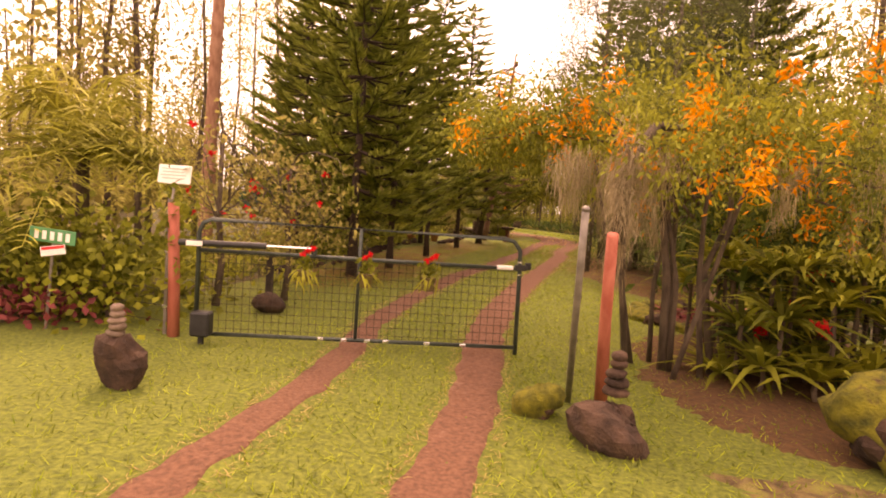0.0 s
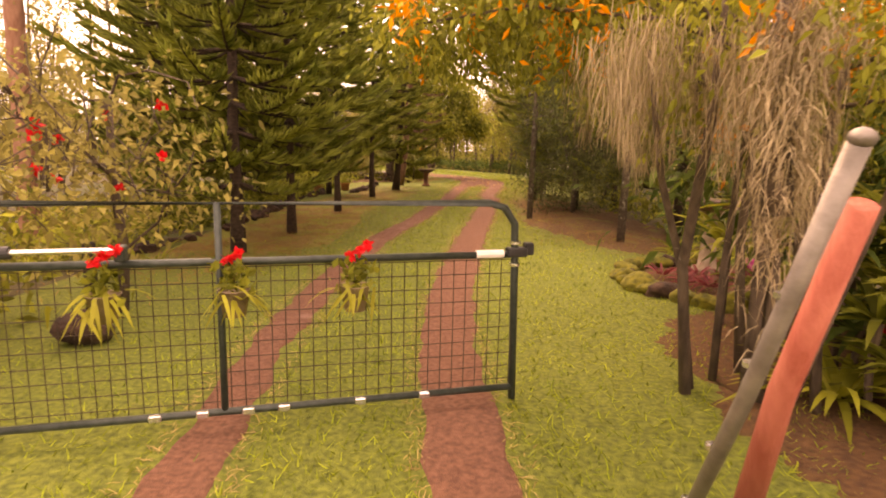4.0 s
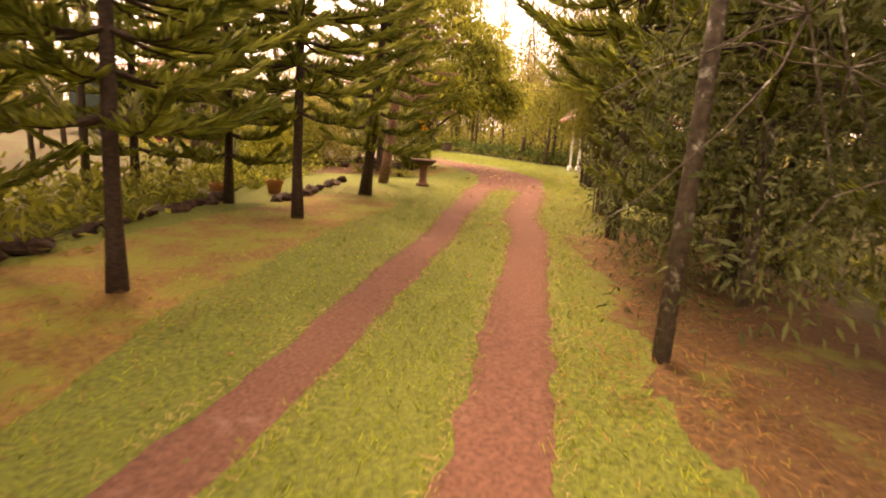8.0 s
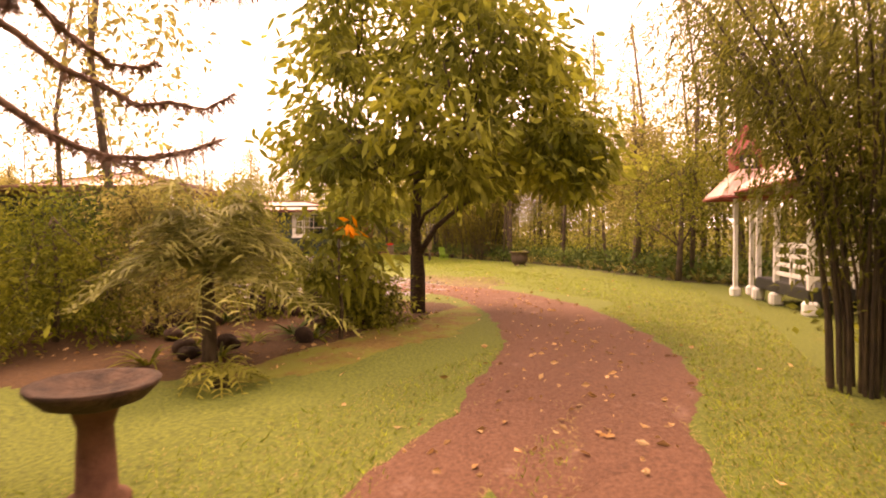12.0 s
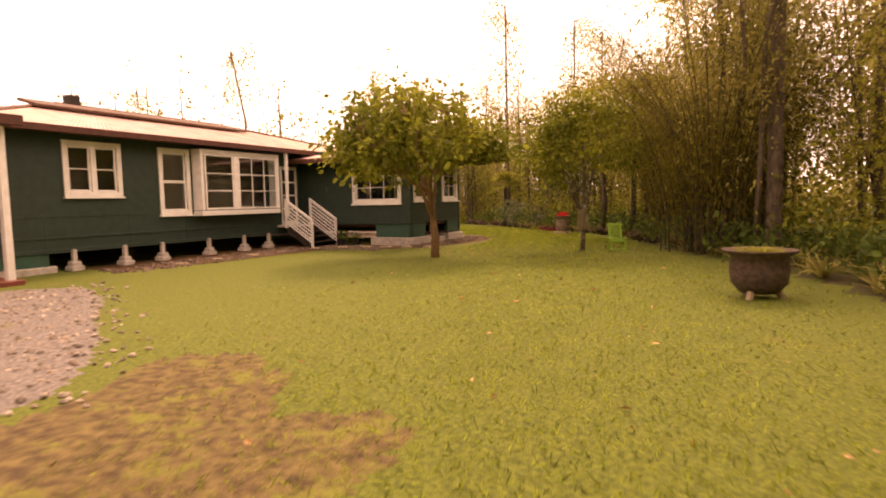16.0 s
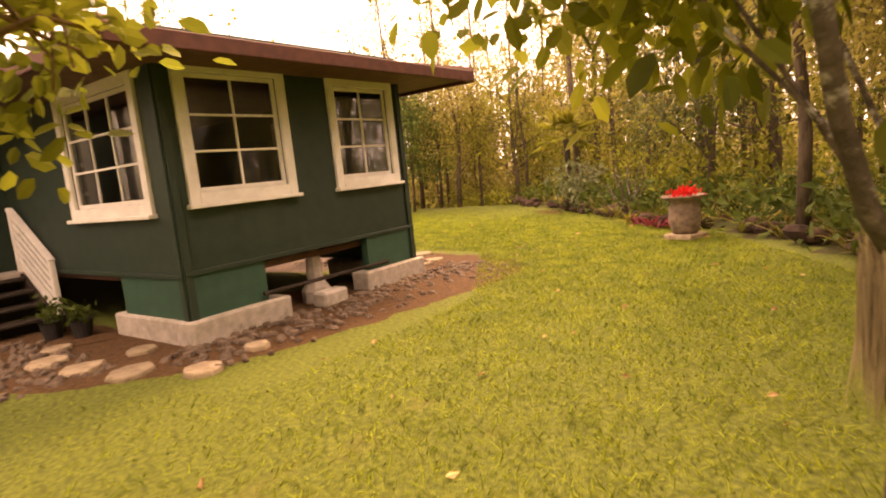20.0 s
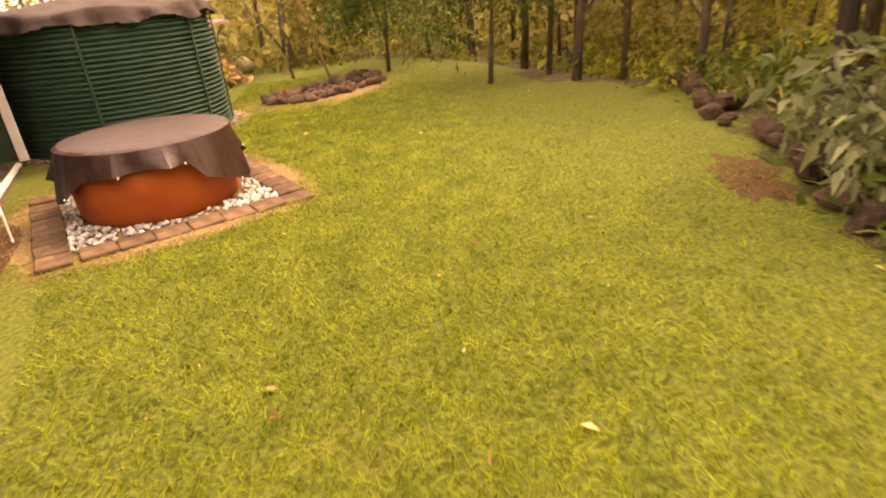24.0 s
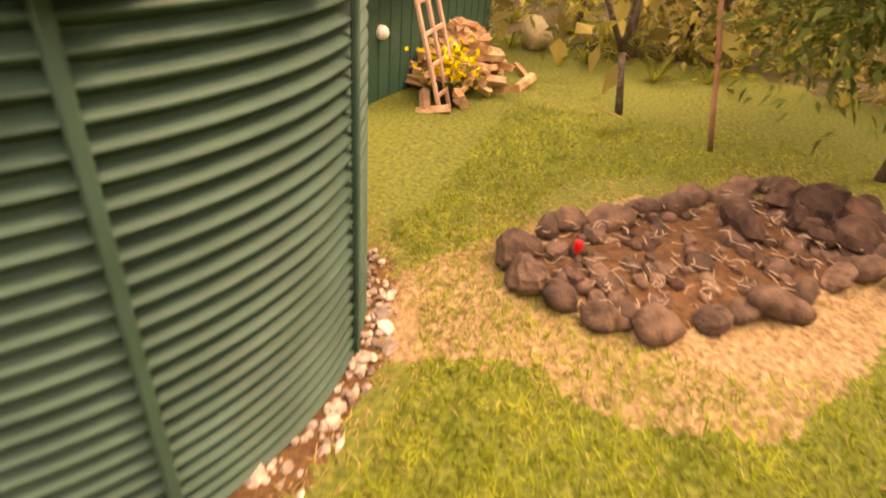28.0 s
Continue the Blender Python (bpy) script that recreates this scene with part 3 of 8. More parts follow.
def patch(name, poly, material, label, category, lift=0.01, seed=5, n=320, ragged=0.08, kind="structure", rings=7):
    """A flat piece of bare ground with a ragged outline."""
    r = rnd(seed)
    c = spline(list(poly) + [poly[0]], n + 1)[:-1]
    mid = c.mean(0)
    ph = np.linspace(0, 2 * np.pi, n, endpoint=False)
    wob = sum(np.sin(ph * f + r.uniform(0, 6.28)) / f**0.5 for f in (5, 8, 13, 21, 34, 55)) * ragged * 0.9 + r.normal(0, ragged * 0.12, n)
    out = c + unit(c - mid) * wob[:, None]
    v = [np.r_[mid, height(*mid) + lift]]
    for k in range(1, rings + 1):
        p = mid + (out - mid) * (k / rings) ** 0.8
        z = height(p[:, 0], p[:, 1]) + (lift if k < rings else -0.012) + r.normal(0, 0.002, n)
        v += list(np.c_[p, z])
    i = np.arange(n)
    j = (i + 1) % n
    q = np.vstack([np.stack([1 + k * n + i, 1 + (k + 1) * n + i, 1 + (k + 1) * n + j, 1 + k * n + j], 1) for k in range(rings - 1)])
    return solo(name, Form().add(np.array(v), q, np.stack([0 * i, 1 + i, 1 + j], 1)), material, label, category, kind=kind, smooth=True)


patch("pavement_gravel", GRAVEL, M_GRAVEL, "pale crushed gravel in front of the carport", "gravel", seed=5)
patch("ground_dry_turf", [(-1.0, 38.0), (-0.9, 40.2), (-1.4, 42.0), (-1.9, 42.9), (-2.9, 42.7), (-4.0, 43.2), (-5.3, 42.8), (-4.6, 41.4), (-3.0, 39.2)], M_THIN, "thin brown turf beside the gravel", "ground", seed=6, lift=0.004, ragged=0.3)
patch("ground_needle_litter", [(-4.4, 5.2), (-2.3, 5.8), (-1.9, 9), (-2.0, 13), (-1.6, 17.5), (-1.3, 21), (-2.6, 21.5), (-4.0, 17), (-4.6, 11)], M_DUFF, "brown needle litter under the pines", "ground", seed=7, lift=0.006, ragged=0.2)
# littered soil; the end nearest the gate also stands in for conifer shade
CONIFER_SOIL = [(1.8, 10.8), (2.2, 8.6), (2.7, 7.2), (4.2, 6.9), (5.2, 9.0), (5.4, 12), (5.4, 16), (4.2, 19), (2.5, 18.6), (2.0, 15)]
patch("ground_conifer_soil", CONIFER_SOIL, M_CONIFERSOIL, "brown needle litter and painted shade under the conifers", "ground", seed=8, lift=0.006, ragged=0.38)
# real soil, drawn further forward so its dark colour stands in for vine shade
patch("ground_arch_soil", [(1.7, 0.5), (2.3, -0.7), (3.6, -1.3), (5.6, -1.2), (6.4, 2.2), (4.4, 3.8), (2.4, 3.4), (1.9, 2.2)], M_SOIL, "dark reddish soil and painted shade under the flowering vine", "ground", seed=9, ragged=0.15)
patch("ground_mango_bed", [(-2.0, 27.6), (-1.7, 30.2), (-0.9, 32.7), (-1.2, 34.6), (-4.8, 35.2), (-8.2, 33.6), (-7.8, 28.6), (-5.6, 26.2), (-3.2, 26.5)], M_SOIL, "leaf-strewn soil of the planted bed", "ground", seed=10, ragged=0.15)
# sparse turf whose brown colour also paints in the shade beside the vine
patch("ground_thin_turf", [(1.9, -1.5), (2.4, -2.5), (3.6, -3.4), (5.6, -3.0), (6.2, -1.4), (4.6, -1.0), (3.2, -1.1)], M_THIN, "thin worn turf beside the vine, darkened for shade", "ground", seed=20, lift=0.005, ragged=0.25)
STONE_PATH = [(-14.9, 58.6), (-15.6, 58.65), (-16.4, 58.55), (-17.9, 58.25), (-19.3, 57.95), (-20.6, 57.65), (-22.6, 57.05), (-22.7, 56.6), (-20.0, 57.1), (-17.4, 57.6), (-15.5, 57.8)]
w0, w1, w2, w3, w4, w5 = plan(3.0, 54.4), plan(4.5, 54.5), plan(5.15, 56.5), plan(5.05, 60.4), plan(2.6, 61.6), plan(-7.6, 61.6)
patch("ground_house_bed_1", [plan(-1.5, 46.4), plan(0.35, 46.4), plan(1.2, 50), plan(1.4, 53.2), plan(3.6, 53.6), w1, w2, w3, plan(3.4, 61.0), plan(3.2, 57), plan(2.5, 55.6), plan(-0.6, 55.2)],
      M_SOIL, "reddish soil with loose stones along the house wall", "ground", seed=11, ragged=0.06, n=260)
patch("ground_house_bed_2", [plan(3.1, 59.9), plan(1.9, 60.55), plan(0.6, 60.75), plan(-2.3, 61.1), plan(-5.0, 61.35), plan(-7.4, 61.4), plan(-8.4, 59.4), plan(-3, 59.0), plan(2.2, 59.0)],
      M_GRAVEL2, "dark reddish gravel strip along the back wall", "ground", seed=12, ragged=0.06, n=220)
patch("ground_flower_bed", [(2.3, 4.0), (2.3, 5.2), (3.0, 6.0), (4.4, 6.4), (5.6, 5.6), (5.2, 3.6), (3.6, 3.0)], M_SOIL, "soil of the round flower bed", "ground", seed=13)
patch("ground_stone_bed_margin", [(-28.7, 60.1), (-27.9, 59.5), (-27.0, 59.55), (-27.25, 60.3), (-26.95, 61.2), (-27.3, 62.1), (-28.3, 62.8), (-29.1, 63.5), (-30.6, 63.2), (-30.2, 62.1), (-29.1, 60.5)], M_DRYGROUND, "straw-coloured dry grass round the stone bed", "ground", seed=14, lift=0.006, ragged=0.12)
patch("ground_leaf_litter", [(-2.6, 26.6), (-1.5, 27.6), (-0.9, 29.5), (-0.3, 31.4), (-0.4, 33.2), (-1.0, 34.4), (-1.6, 32.0), (-2.2, 29.0)], M_DUFF, "brown leaf litter along the bed", "ground", seed=17, lift=0.013, ragged=0.22)
patch("ground_stone_path", STONE_PATH, M_SOIL, "bare soil and straw beside the stepping stones", "ground", seed=18, lift=0.007, ragged=0.08)
patch("ground_bare_patch", [(-20.2, 65.2), (-19.7, 64.75), (-19.0, 64.5), (-18.6, 64.75), (-19.1, 65.15), (-19.8, 65.5)], M_CONIFERSOIL, "reddish-brown bare soil at the foot of the bank", "ground", seed=22, lift=0.008, ragged=0.14)
patch("ground_woods_bank", [(-13.0, 63.2), (-15.4, 64.6), (-18.0, 66.2), (-21, 68.2), (-24, 70), (-18, 74), (-10, 70), (-8, 62.4), (-10.2, 61.2)], M_SOIL, "leaf litter under the forest edge", "ground", seed=15, lift=0.006, ragged=0.25)

# ---- the house: long front, wing with big windows, back wall, carport ----
HC = plan(-3, 52)
HOUSE_AT = pose(HC[0], HC[1], 0, 0, 0, HOUSE_TURN)
SHIFT = Matrix.Translation((3, -52, 0))
FACING = {"+n": 90, "-s": 0, "+s": 180, "-n": -90}
house = thing("house", "dark green single-storey house with white window trim on piers", "house", HOUSE_AT)


def spot(n, s, z, face):
    return SHIFT @ Matrix.Translation((n, s, z)) @ Matrix.Rotation(radians(FACING[face]), 4, "Z")


def wall(n, s, face, width, z0, z1, holes=(), material=None, thick=0.12, name="wall"):
    """A wall that runs to its own right as seen from outside, with holes (u0, u1, z0, z1) through it."""
    us = sorted({0.0, width, *[h[0] for h in holes], *[h[1] for h in holes]})
    zs = sorted({z0, z1, *[h[2] for h in holes], *[h[3] for h in holes]})
    nu, nz = len(us), len(zs)
    solid = {(i, j): not any(h[0] < (us[i] + us[i + 1]) / 2 < h[1] and h[2] < (zs[j] + zs[j + 1]) / 2 < h[3] for h in holes) for i in range(nu - 1) for j in range(nz - 1)}
    at = lambda i, j, k: (k * nu + i) * nz + j
    q = []
    for (i, j), full in solid.items():
        if not full:
            continue
        q += [(at(i, j, 0), at(i + 1, j, 0), at(i + 1, j + 1, 0), at(i, j + 1, 0)), (at(i, j, 1), at(i, j + 1, 1), at(i + 1, j + 1, 1), at(i + 1, j, 1))]
        for di, dj, p, e in ((-1, 0, (i, j), (i, j + 1)), (1, 0, (i + 1, j + 1), (i + 1, j)), (0, -1, (i + 1, j), (i, j)), (0, 1, (i, j + 1), (i + 1, j + 1))):
            if not solid.get((i + di, j + dj), False):
                q.append((at(*p, 0), at(*e, 0), at(*e, 1), at(*p, 1)))
    f = Form().add([(u, y, z) for y in (0.0, thick) for u in us for z in zs], q)
    return part(name, f, material or M_GREEN, house, at=spot(n, s, 0, face))


def board(n, s, face, u, z, w, h, material=None, proud=0.025, name="trim_board"):
    f = Form().box((u + w / 2, -proud / 2 + 0.001, z + h / 2), (w, proud, h), 0.005)
    return part(name, f, material or M_GREEN, house, at=spot(n, s, 0, face))


def sash(parent, u, z, w, h, cols, rows, y=0.03, bar=0.026, rail=0.05):
    """One glazed sash: its frame, its bars and each pane."""
    f = Form()
    f.box((u + rail / 2, y, z + h / 2), (rail, 0.035, h), 0.004)
    f.box((u + w - rail / 2, y, z + h / 2), (rail, 0.035, h), 0.004)
    f.box((u + w / 2, y, z + rail / 2), (w - 2 * rail, 0.035, rail), 0.004)
    f.box((u + w / 2, y, z + h - rail / 2), (w - 2 * rail, 0.035, rail), 0.004)
    part("sash", f, M_WHITE, parent)
    iw, ih = w - 2 * rail, h - 2 * rail
    for i in range(1, cols):
        part("glazing_bar", Form().box((u + rail + iw * i / cols, y, z + h / 2), (bar, 0.03, ih), 0.004), M_WHITE, parent)
    for j in range(1, rows):
        part("glazing_bar", Form().box((u + w / 2, y + 0.001, z + rail + ih * j / rows), (iw, 0.028, bar), 0.004), M_WHITE, parent)
    pw, ph = iw / cols, ih / rows
    for i in range(cols):
        for j in range(rows):
            g = part("pane", Form().box((u + rail + pw * (i + 0.5), y + 0.002, z + rail + ph * (j + 0.5)), (pw - 0.004, 0.004, ph - 0.004), 0), M_GLASS, parent)
            g.visible_shadow = False


def window(n, s, z, face, w, h, sashes, casing=0.12, sill=True, label="white-framed window with dark panes"):
    """A cased window set in a hole w by h; sashes are (u, z, w, h, cols, rows)."""
    f = Form()
    f.box((-casing / 2, -0.02, h / 2), (casing, 0.05, h + 2 * casing), 0.006)
    f.box((w + casing / 2, -0.02, h / 2), (casing, 0.05, h + 2 * casing), 0.006)
    f.box((w / 2, -0.02, h + casing / 2), (w, 0.05, casing), 0.006)
    f.box((w / 2, -0.02, -casing / 2), (w, 0.05, casing), 0.006)
    ob = part("window", f, M_WHITE, house, label, at=spot(n, s, z, face))
    if sill:
        part("window_sill", Form().box((w / 2, -0.045, -casing - 0.022), (w + 2 * casing + 0.06, 0.11, 0.045), 0.008), M_WHITE, ob)
    for a in sashes:
        sash(ob, *a)
    return ob


EAVE, WING_EAVE = 3.33, 3.0
# front wall, from the carport to the steps
FN = -0.9
wall(FN, 44.9, "+n", 10.16, 0.45, EAVE + 0.05, [(1.72, 2.95, 1.88, 2.98), (4.27, 5.05, 1.36, 2.98), (5.4, 8.3, 1.38, 2.98), (8.95, 9.85, 0.74, 2.8)])
window(FN, 46.62, 1.88, "+n", 1.23, 1.1, [(0.0, 0.0, 0.56, 1.1, 1, 2), (0.67, 0.0, 0.56, 1.1, 1, 2)], label="white-framed pair of narrow windows")
part("mullion", Form().box((0.615, 0.0, 0.55), (0.12, 0.07, 1.1), 0.005), M_WHITE, house, at=spot(FN, 46.62, 1.88, "+n"))
window(FN, 49.17, 1.36, "+n", 0.78, 1.62, [(0, 0, 0.78, 0.82, 1, 1), (0, 0.8, 0.78, 0.82, 1, 1)])
# shallow box window beside the steps
bayf = Form()
for c, s_ in (((1.475, -0.19, 3.06), (3.25, 0.38, 0.12)), ((1.475, -0.19, 1.26), (3.25, 0.38, 0.14)), ((-0.09, -0.19, 2.18), (0.1, 0.38, 1.66)), ((3.04, -0.19, 2.18), (0.1, 0.38, 1.66))):
    bayf.box(c, s_, 0.008)
part("box_window", bayf, M_WHITE, house, "white boxed-out window surround", at=spot(FN, 50.3, 0, "+n"))
bay = part("window", Form().box((1.18, -0.385, 0.8), (0.2, 0.06, 1.62), 0.006), M_WHITE, house, "white window with many small panes", at=spot(FN, 50.3, 1.36, "+n"))
sash(bay, 0.0, 0.0, 1.08, 1.62, 1, 3, y=-0.37)
sash(bay, 1.28, 0.0, 1.67, 1.62, 3, 3, y=-0.37)
for n0, s0, L in ((FN, 44.9, 8.3),):
    board(n0, s0, "+n", 0, 0.78, L, 0.05, proud=0.03)
    board(n0, s0, "+n", 0, 0.45, L, 0.09, proud=0.04)
    board(n0, s0, "+n", 0, 1.28, 3.6, 0.02, proud=0.012)
    for u in (1.1, 3.2, 4.95):
        board(n0, s0, "+n", u, 0.55, 0.02, 0.72, proud=0.01)
    board(n0, s0, "+n", 0, 0.0, 0.09, EAVE, proud=0.03, name="corner_board")
wall(FN, 44.9, "+n", 1.15, 0.12, 0.45, material=M_GREEN2, name="skirting")
part("footing", Form().box((0.6, 0.1, 0.06), (1.4, 0.32, 0.2), 0.02), M_CONC, house, at=spot(FN, 44.9, 0, "+n"))
# wing: side wall by the steps, end wall with two windows, back wall
WN, WS0, WS1 = 3.6, 55.06, 58.85
wall(FN, WS0, "-s", WN - FN, 0.72, WING_EAVE + 0.3, [(2.3, 4.03, 1.54, 2.8)])
wall(2.2, WS0, "-s", WN - 2.2, 0.27, 0.72, material=M_GREEN2, name="skirting")
window(FN + 2.3, WS0, 1.54, "-s", 1.73, 1.26, [(0, 0, 1.73, 1.26, 3, 3)])
WT = WS1 - WS0
wall(WN, WS0, "+n", WT, 0.74, WING_EAVE + 0.3, [(0.3, 1.5, 1.6, 2.86), (2.43, 3.48, 1.6, 2.82)])
wall(WN, WS0, "+n", 1.0, 0.27, 0.74, material=M_GREEN2, name="skirting")
wall(WN, WS0 + 2.75, "+n", WT - 2.75, 0.27, 0.74, material=M_GREEN2, name="skirting")
window(WN, WS0 + 0.3, 1.6, "+n", 1.2, 1.26, [(0, 0, 1.2, 1.26, 2, 3)], label="white-framed window of six panes")
window(WN, WS0 + 2.43, 1.6, "+n", 1.05, 1.22, [(0, 0, 1.05, 1.22, 2, 3)], label="white-framed window of six panes")
board(WN, WS0, "+n", 0, 0.74, WT, 0.05, proud=0.035)
board(FN, WS0, "-s", 1.3, 0.72, WN - FN - 1.3, 0.05, proud=0.035)
board(WN, WS0, "+n", 0, 0.27, 0.09, WING_EAVE - 0.27, proud=0.03, name="corner_board")
board(FN, WS0, "-s", WN - FN - 0.09, 0.27, 0.09, WING_EAVE - 0.27, proud=0.03, name="corner_board")
board(WN, WS0, "+n", WT - 0.09, 0.27, 0.09, WING_EAVE - 0.27, proud=0.03, name="corner_board")
for u, w in ((-0.06, 1.3), (2.6, WT - 2.5)):
    part("footing", Form().box((u + w / 2, 0.06, 0.11), (w, 0.34, 0.32), 0.02), M_CONC, house, at=spot(WN, WS0, 0, "+n"))
part("footing", Form().box((2.95 + 0.7, 0.12, 0.11), (1.5, 0.36, 0.32), 0.02), M_CONC, house, at=spot(FN, WS0, 0, "-s"))
part("water_pipe", Form().rod((0.9, -0.05, 0.36), (3.1, -0.05, 0.34), 0.025), M_DARK, house, at=spot(WN, WS0, 0, "+n"))
part("pier", Form().lathe([(0.09, 0.74), (0.11, 0.3), (0.2, 0.16), (0.2, 0.0)], 8, (1.95, 0.25, 0)), M_CONC, house, at=spot(WN, WS0, 0, "+n"))
part("pier_block", Form().box((1.85, -0.12, 0.1), (0.42, 0.25, 0.2), 0.03), M_CONC, house, at=spot(WN, WS0, 0, "+n"))
wall(WN, WS1, "+s", 10.4, 0.74, WING_EAVE + 0.3, [(1.9, 2.9, 1.5, 2.7), (6.6, 7.6, 1.5, 2.7)])
wall(WN, WS1, "+s", 10.4, 0.27, 0.74, name="skirting")
window(WN - 1.9, WS1, 1.5, "+s", 1.0, 1.2, [(0, 0, 1.0, 1.2, 2, 2)])
window(WN - 6.6, WS1, 1.5, "+s", 1.0, 1.2, [(0, 0, 1.0, 1.2, 2, 2)], label="white-framed window over the clothes line")
part("footing", Form().box((0.85, 0.08, 0.11), (1.8, 0.36, 0.32), 0.02), M_CONC, house, at=spot(WN, WS1, 0, "+s"))
wall(-2.6, 60.5, "+s", 4.2, 0.42, 2.9)
wall(-2.6, WS1, "+n", 1.65, 0.42, 2.9)
wall(-6.8, 60.5, "+n", 1.1, 0.1, 2.9)
part("corner_board", Form().box((1.05, -0.03, 1.48), (0.14, 0.05, 2.8), 0.008), M_WHITE, house, "white corner board", at=spot(-6.8, 60.5, 0, "+n"))
wall(-6.8, WS1 + 2.75, "+s", 2.6, 0.15, 2.9)
wall(-9.4, WS1 + 2.75, "-n", 16.7, 0.3, EAVE)
wall(-9.4, 44.9, "-s", 8.5, 0.3, EAVE, [(6.7, 7.5, 0.4, 2.4)])
hp_roof = Form().box((-4.6, 60.0, 2.95), (4.9, 3.6, 0.06), 0.01)
part("roof", hp_roof, M_ROOF, house, "pale metal roof over the back lean-to", at=SHIFT)
for n in (-3.2, -4.6, -6.2):
    part("post", Form().box((n, 60.38, 0.2), (0.1, 0.1, 0.44), 0.008), M_GREEN2, house, at=SHIFT)
part("knee_brace", Form().box((-5.0, 60.38, 0.25), (0.55, 0.06, 0.07), 0.006, np.array(Euler((0, radians(40), 0)).to_matrix())), M_GREEN2, house, at=SHIFT)
board(-2.6, 60.5, "+s", 0, 0.42, 4.2, 0.08, proud=0.03)
board(-2.6, 60.5, "+s", 0, 0.8, 4.2, 0.03, proud=0.02)
part("wall_frame", Form().box((3.9, -0.02, 1.05), (0.22, 0.03, 0.3), 0.006), M_CONC, house, "small grey frame on the wall", at=spot(-2.6, 60.5, 0, "+s"))
# floor and ceiling inside, seen faintly through the panes
part("floor_deck", Form().box((-2.9 - 2.25, 0, 0.66), (8.2, 13.6, 0.08), 0).box((1.35, 4.9, 0.66), (4.2, 3.4, 0.08), 0), M_SOFFIT, house, at=SHIFT @ Matrix.Translation((0, 52, 0)))
part("inner_wall", Form().box((-2.4, 0, 2.0), (0.08, 13.4, 2.5), 0), M_INTERIOR, house, at=SHIFT @ Matrix.Translation((0, 52, 0)))
# piers under the front
for k, s in enumerate((46.6, 47.9, 49.0, 50.6, 52.0, 53.1)):
    f = Form().box((0, 0, 0.08), (0.34, 0.3, 0.14), 0.03).box((0, 0, 0.19), (0.22, 0.22, 0.12), 0.04).box((0, 0, 0.38), (0.1, 0.1, 0.3), 0.01)
    part("pier", f, M_CONC, house, "pale concrete pier block", at=SHIFT @ Matrix.Translation((FN + 0.05, s, -0.02)))
part("floor_beam", Form().box((0, 0, 0.56), (0.12, 8.2, 0.14), 0.01), M_DARK, house, at=SHIFT @ Matrix.Translation((FN - 0.2, 49.0, 0)))


def hip_roof(n0, n1, s0, s1, z, rise, along, name="roof", ribs=0.11):
    """A hipped metal roof with standing corrugations; along: the ridge's axis."""
    cn, cs = (n0 + n1) / 2, (s0 + s1) / 2
    half = min(n1 - n0, s1 - s0) / 2
    r0, r1 = ((cn, s0 + half, z + rise), (cn, s1 - half, z + rise)) if along == "s" else ((n0 + half, cs, z + rise), (n1 - half, cs, z + rise))
    A, B, C, D = (n0, s0, z), (n1, s0, z), (n1, s1, z), (n0, s1, z)
    faces = [(A, B, r0, r0), (B, C, r0, r1), (C, D, r1, r1), (D, A, r1, r0)] if along == "s" else [(A, B, r0, r1), (B, C, r1, r1), (C, D, r1, r0), (D, A, r0, r0)]
    top = None
    for p0, p1, q0, q1 in faces:
        p0, p1, q0, q1 = map(np.array, (p0, p1, q0, q1))
        m = max(4, int(np.linalg.norm(p1 - p0) / ribs))
        u = np.linspace(0, 1, 2 * m + 1)[:, None]
        lift = np.where(np.arange(2 * m + 1) % 2, 0.022, 0.0)[:, None] * np.array([0, 0, 1.0])
        lo, hi = p0 + (p1 - p0) * u + lift, q0 + (q1 - q0) * u + lift * 0.4
        i = np.arange(2 * m)
        f = Form().add(np.vstack([lo, hi]), np.stack([i, i + 1, i + 2 + 2 * m, i + 1 + 2 * m], 1))
        part(name, f, M_ROOF, house, "pale pinkish corrugated metal roof", at=SHIFT)
    so = Form().box((cn, cs, z - 0.06), (n1 - n0 - 0.06, s1 - s0 - 0.06, 0.05), 0)
    part("soffit", so, M_SOFFIT, house, "brown boarded eave", at=SHIFT)
    for c, s in (((cn, s0, z - 0.06), (n1 - n0, 0.05, 0.16)), ((cn, s1, z - 0.06), (n1 - n0, 0.05, 0.16)), ((n0, cs, z - 0.06), (0.05, s1 - s0 - 0.06, 0.16)), ((n1, cs, z - 0.06), (0.05, s1 - s0 - 0.06, 0.16))):
        part("fascia", Form().box(c, s, 0.01), M_FASCIA, house, "red-brown fascia board", at=SHIFT)
    cap = Form().tube([np.array(r0) + (0, 0, 0.02), np.array(r1) + (0, 0, 0.02)], 0.05, 6)
    for p, q in ((A, r0), (B, r0 if along == "s" else r1), (C, r1), (D, r1 if along == "s" else r0)):
        cap.tube([np.array(p) + (0, 0, 0.03), np.array(q) + (0, 0, 0.03)], 0.055, 6)
    part("ridge_cap", cap, M_SOFFIT, house, "dark brown ridge and hip caps", at=SHIFT)


hip_roof(-9.9, -0.3, 44.2, 59.6, EAVE, 1.3, "s")
hip_roof(-4.5, 4.45, 54.2, 59.7, WING_EAVE, 0.6, "n")
# flat box added for the dark line near the ridge, and a flue
part("roof_panel", Form().box((-3.6, 51.0, 4.33), (0.9, 7.4, 0.08), 0.01, np.array(Euler((0, radians(15.2), 0)).to_matrix())), M_SOFFIT, house, "dark brown strip below the roof ridge", at=SHIFT)
part("flue", Form().box((-4.9, 49.3, 4.76), (0.35, 0.35, 0.3), 0.03), M_DARK, house, at=SHIFT)

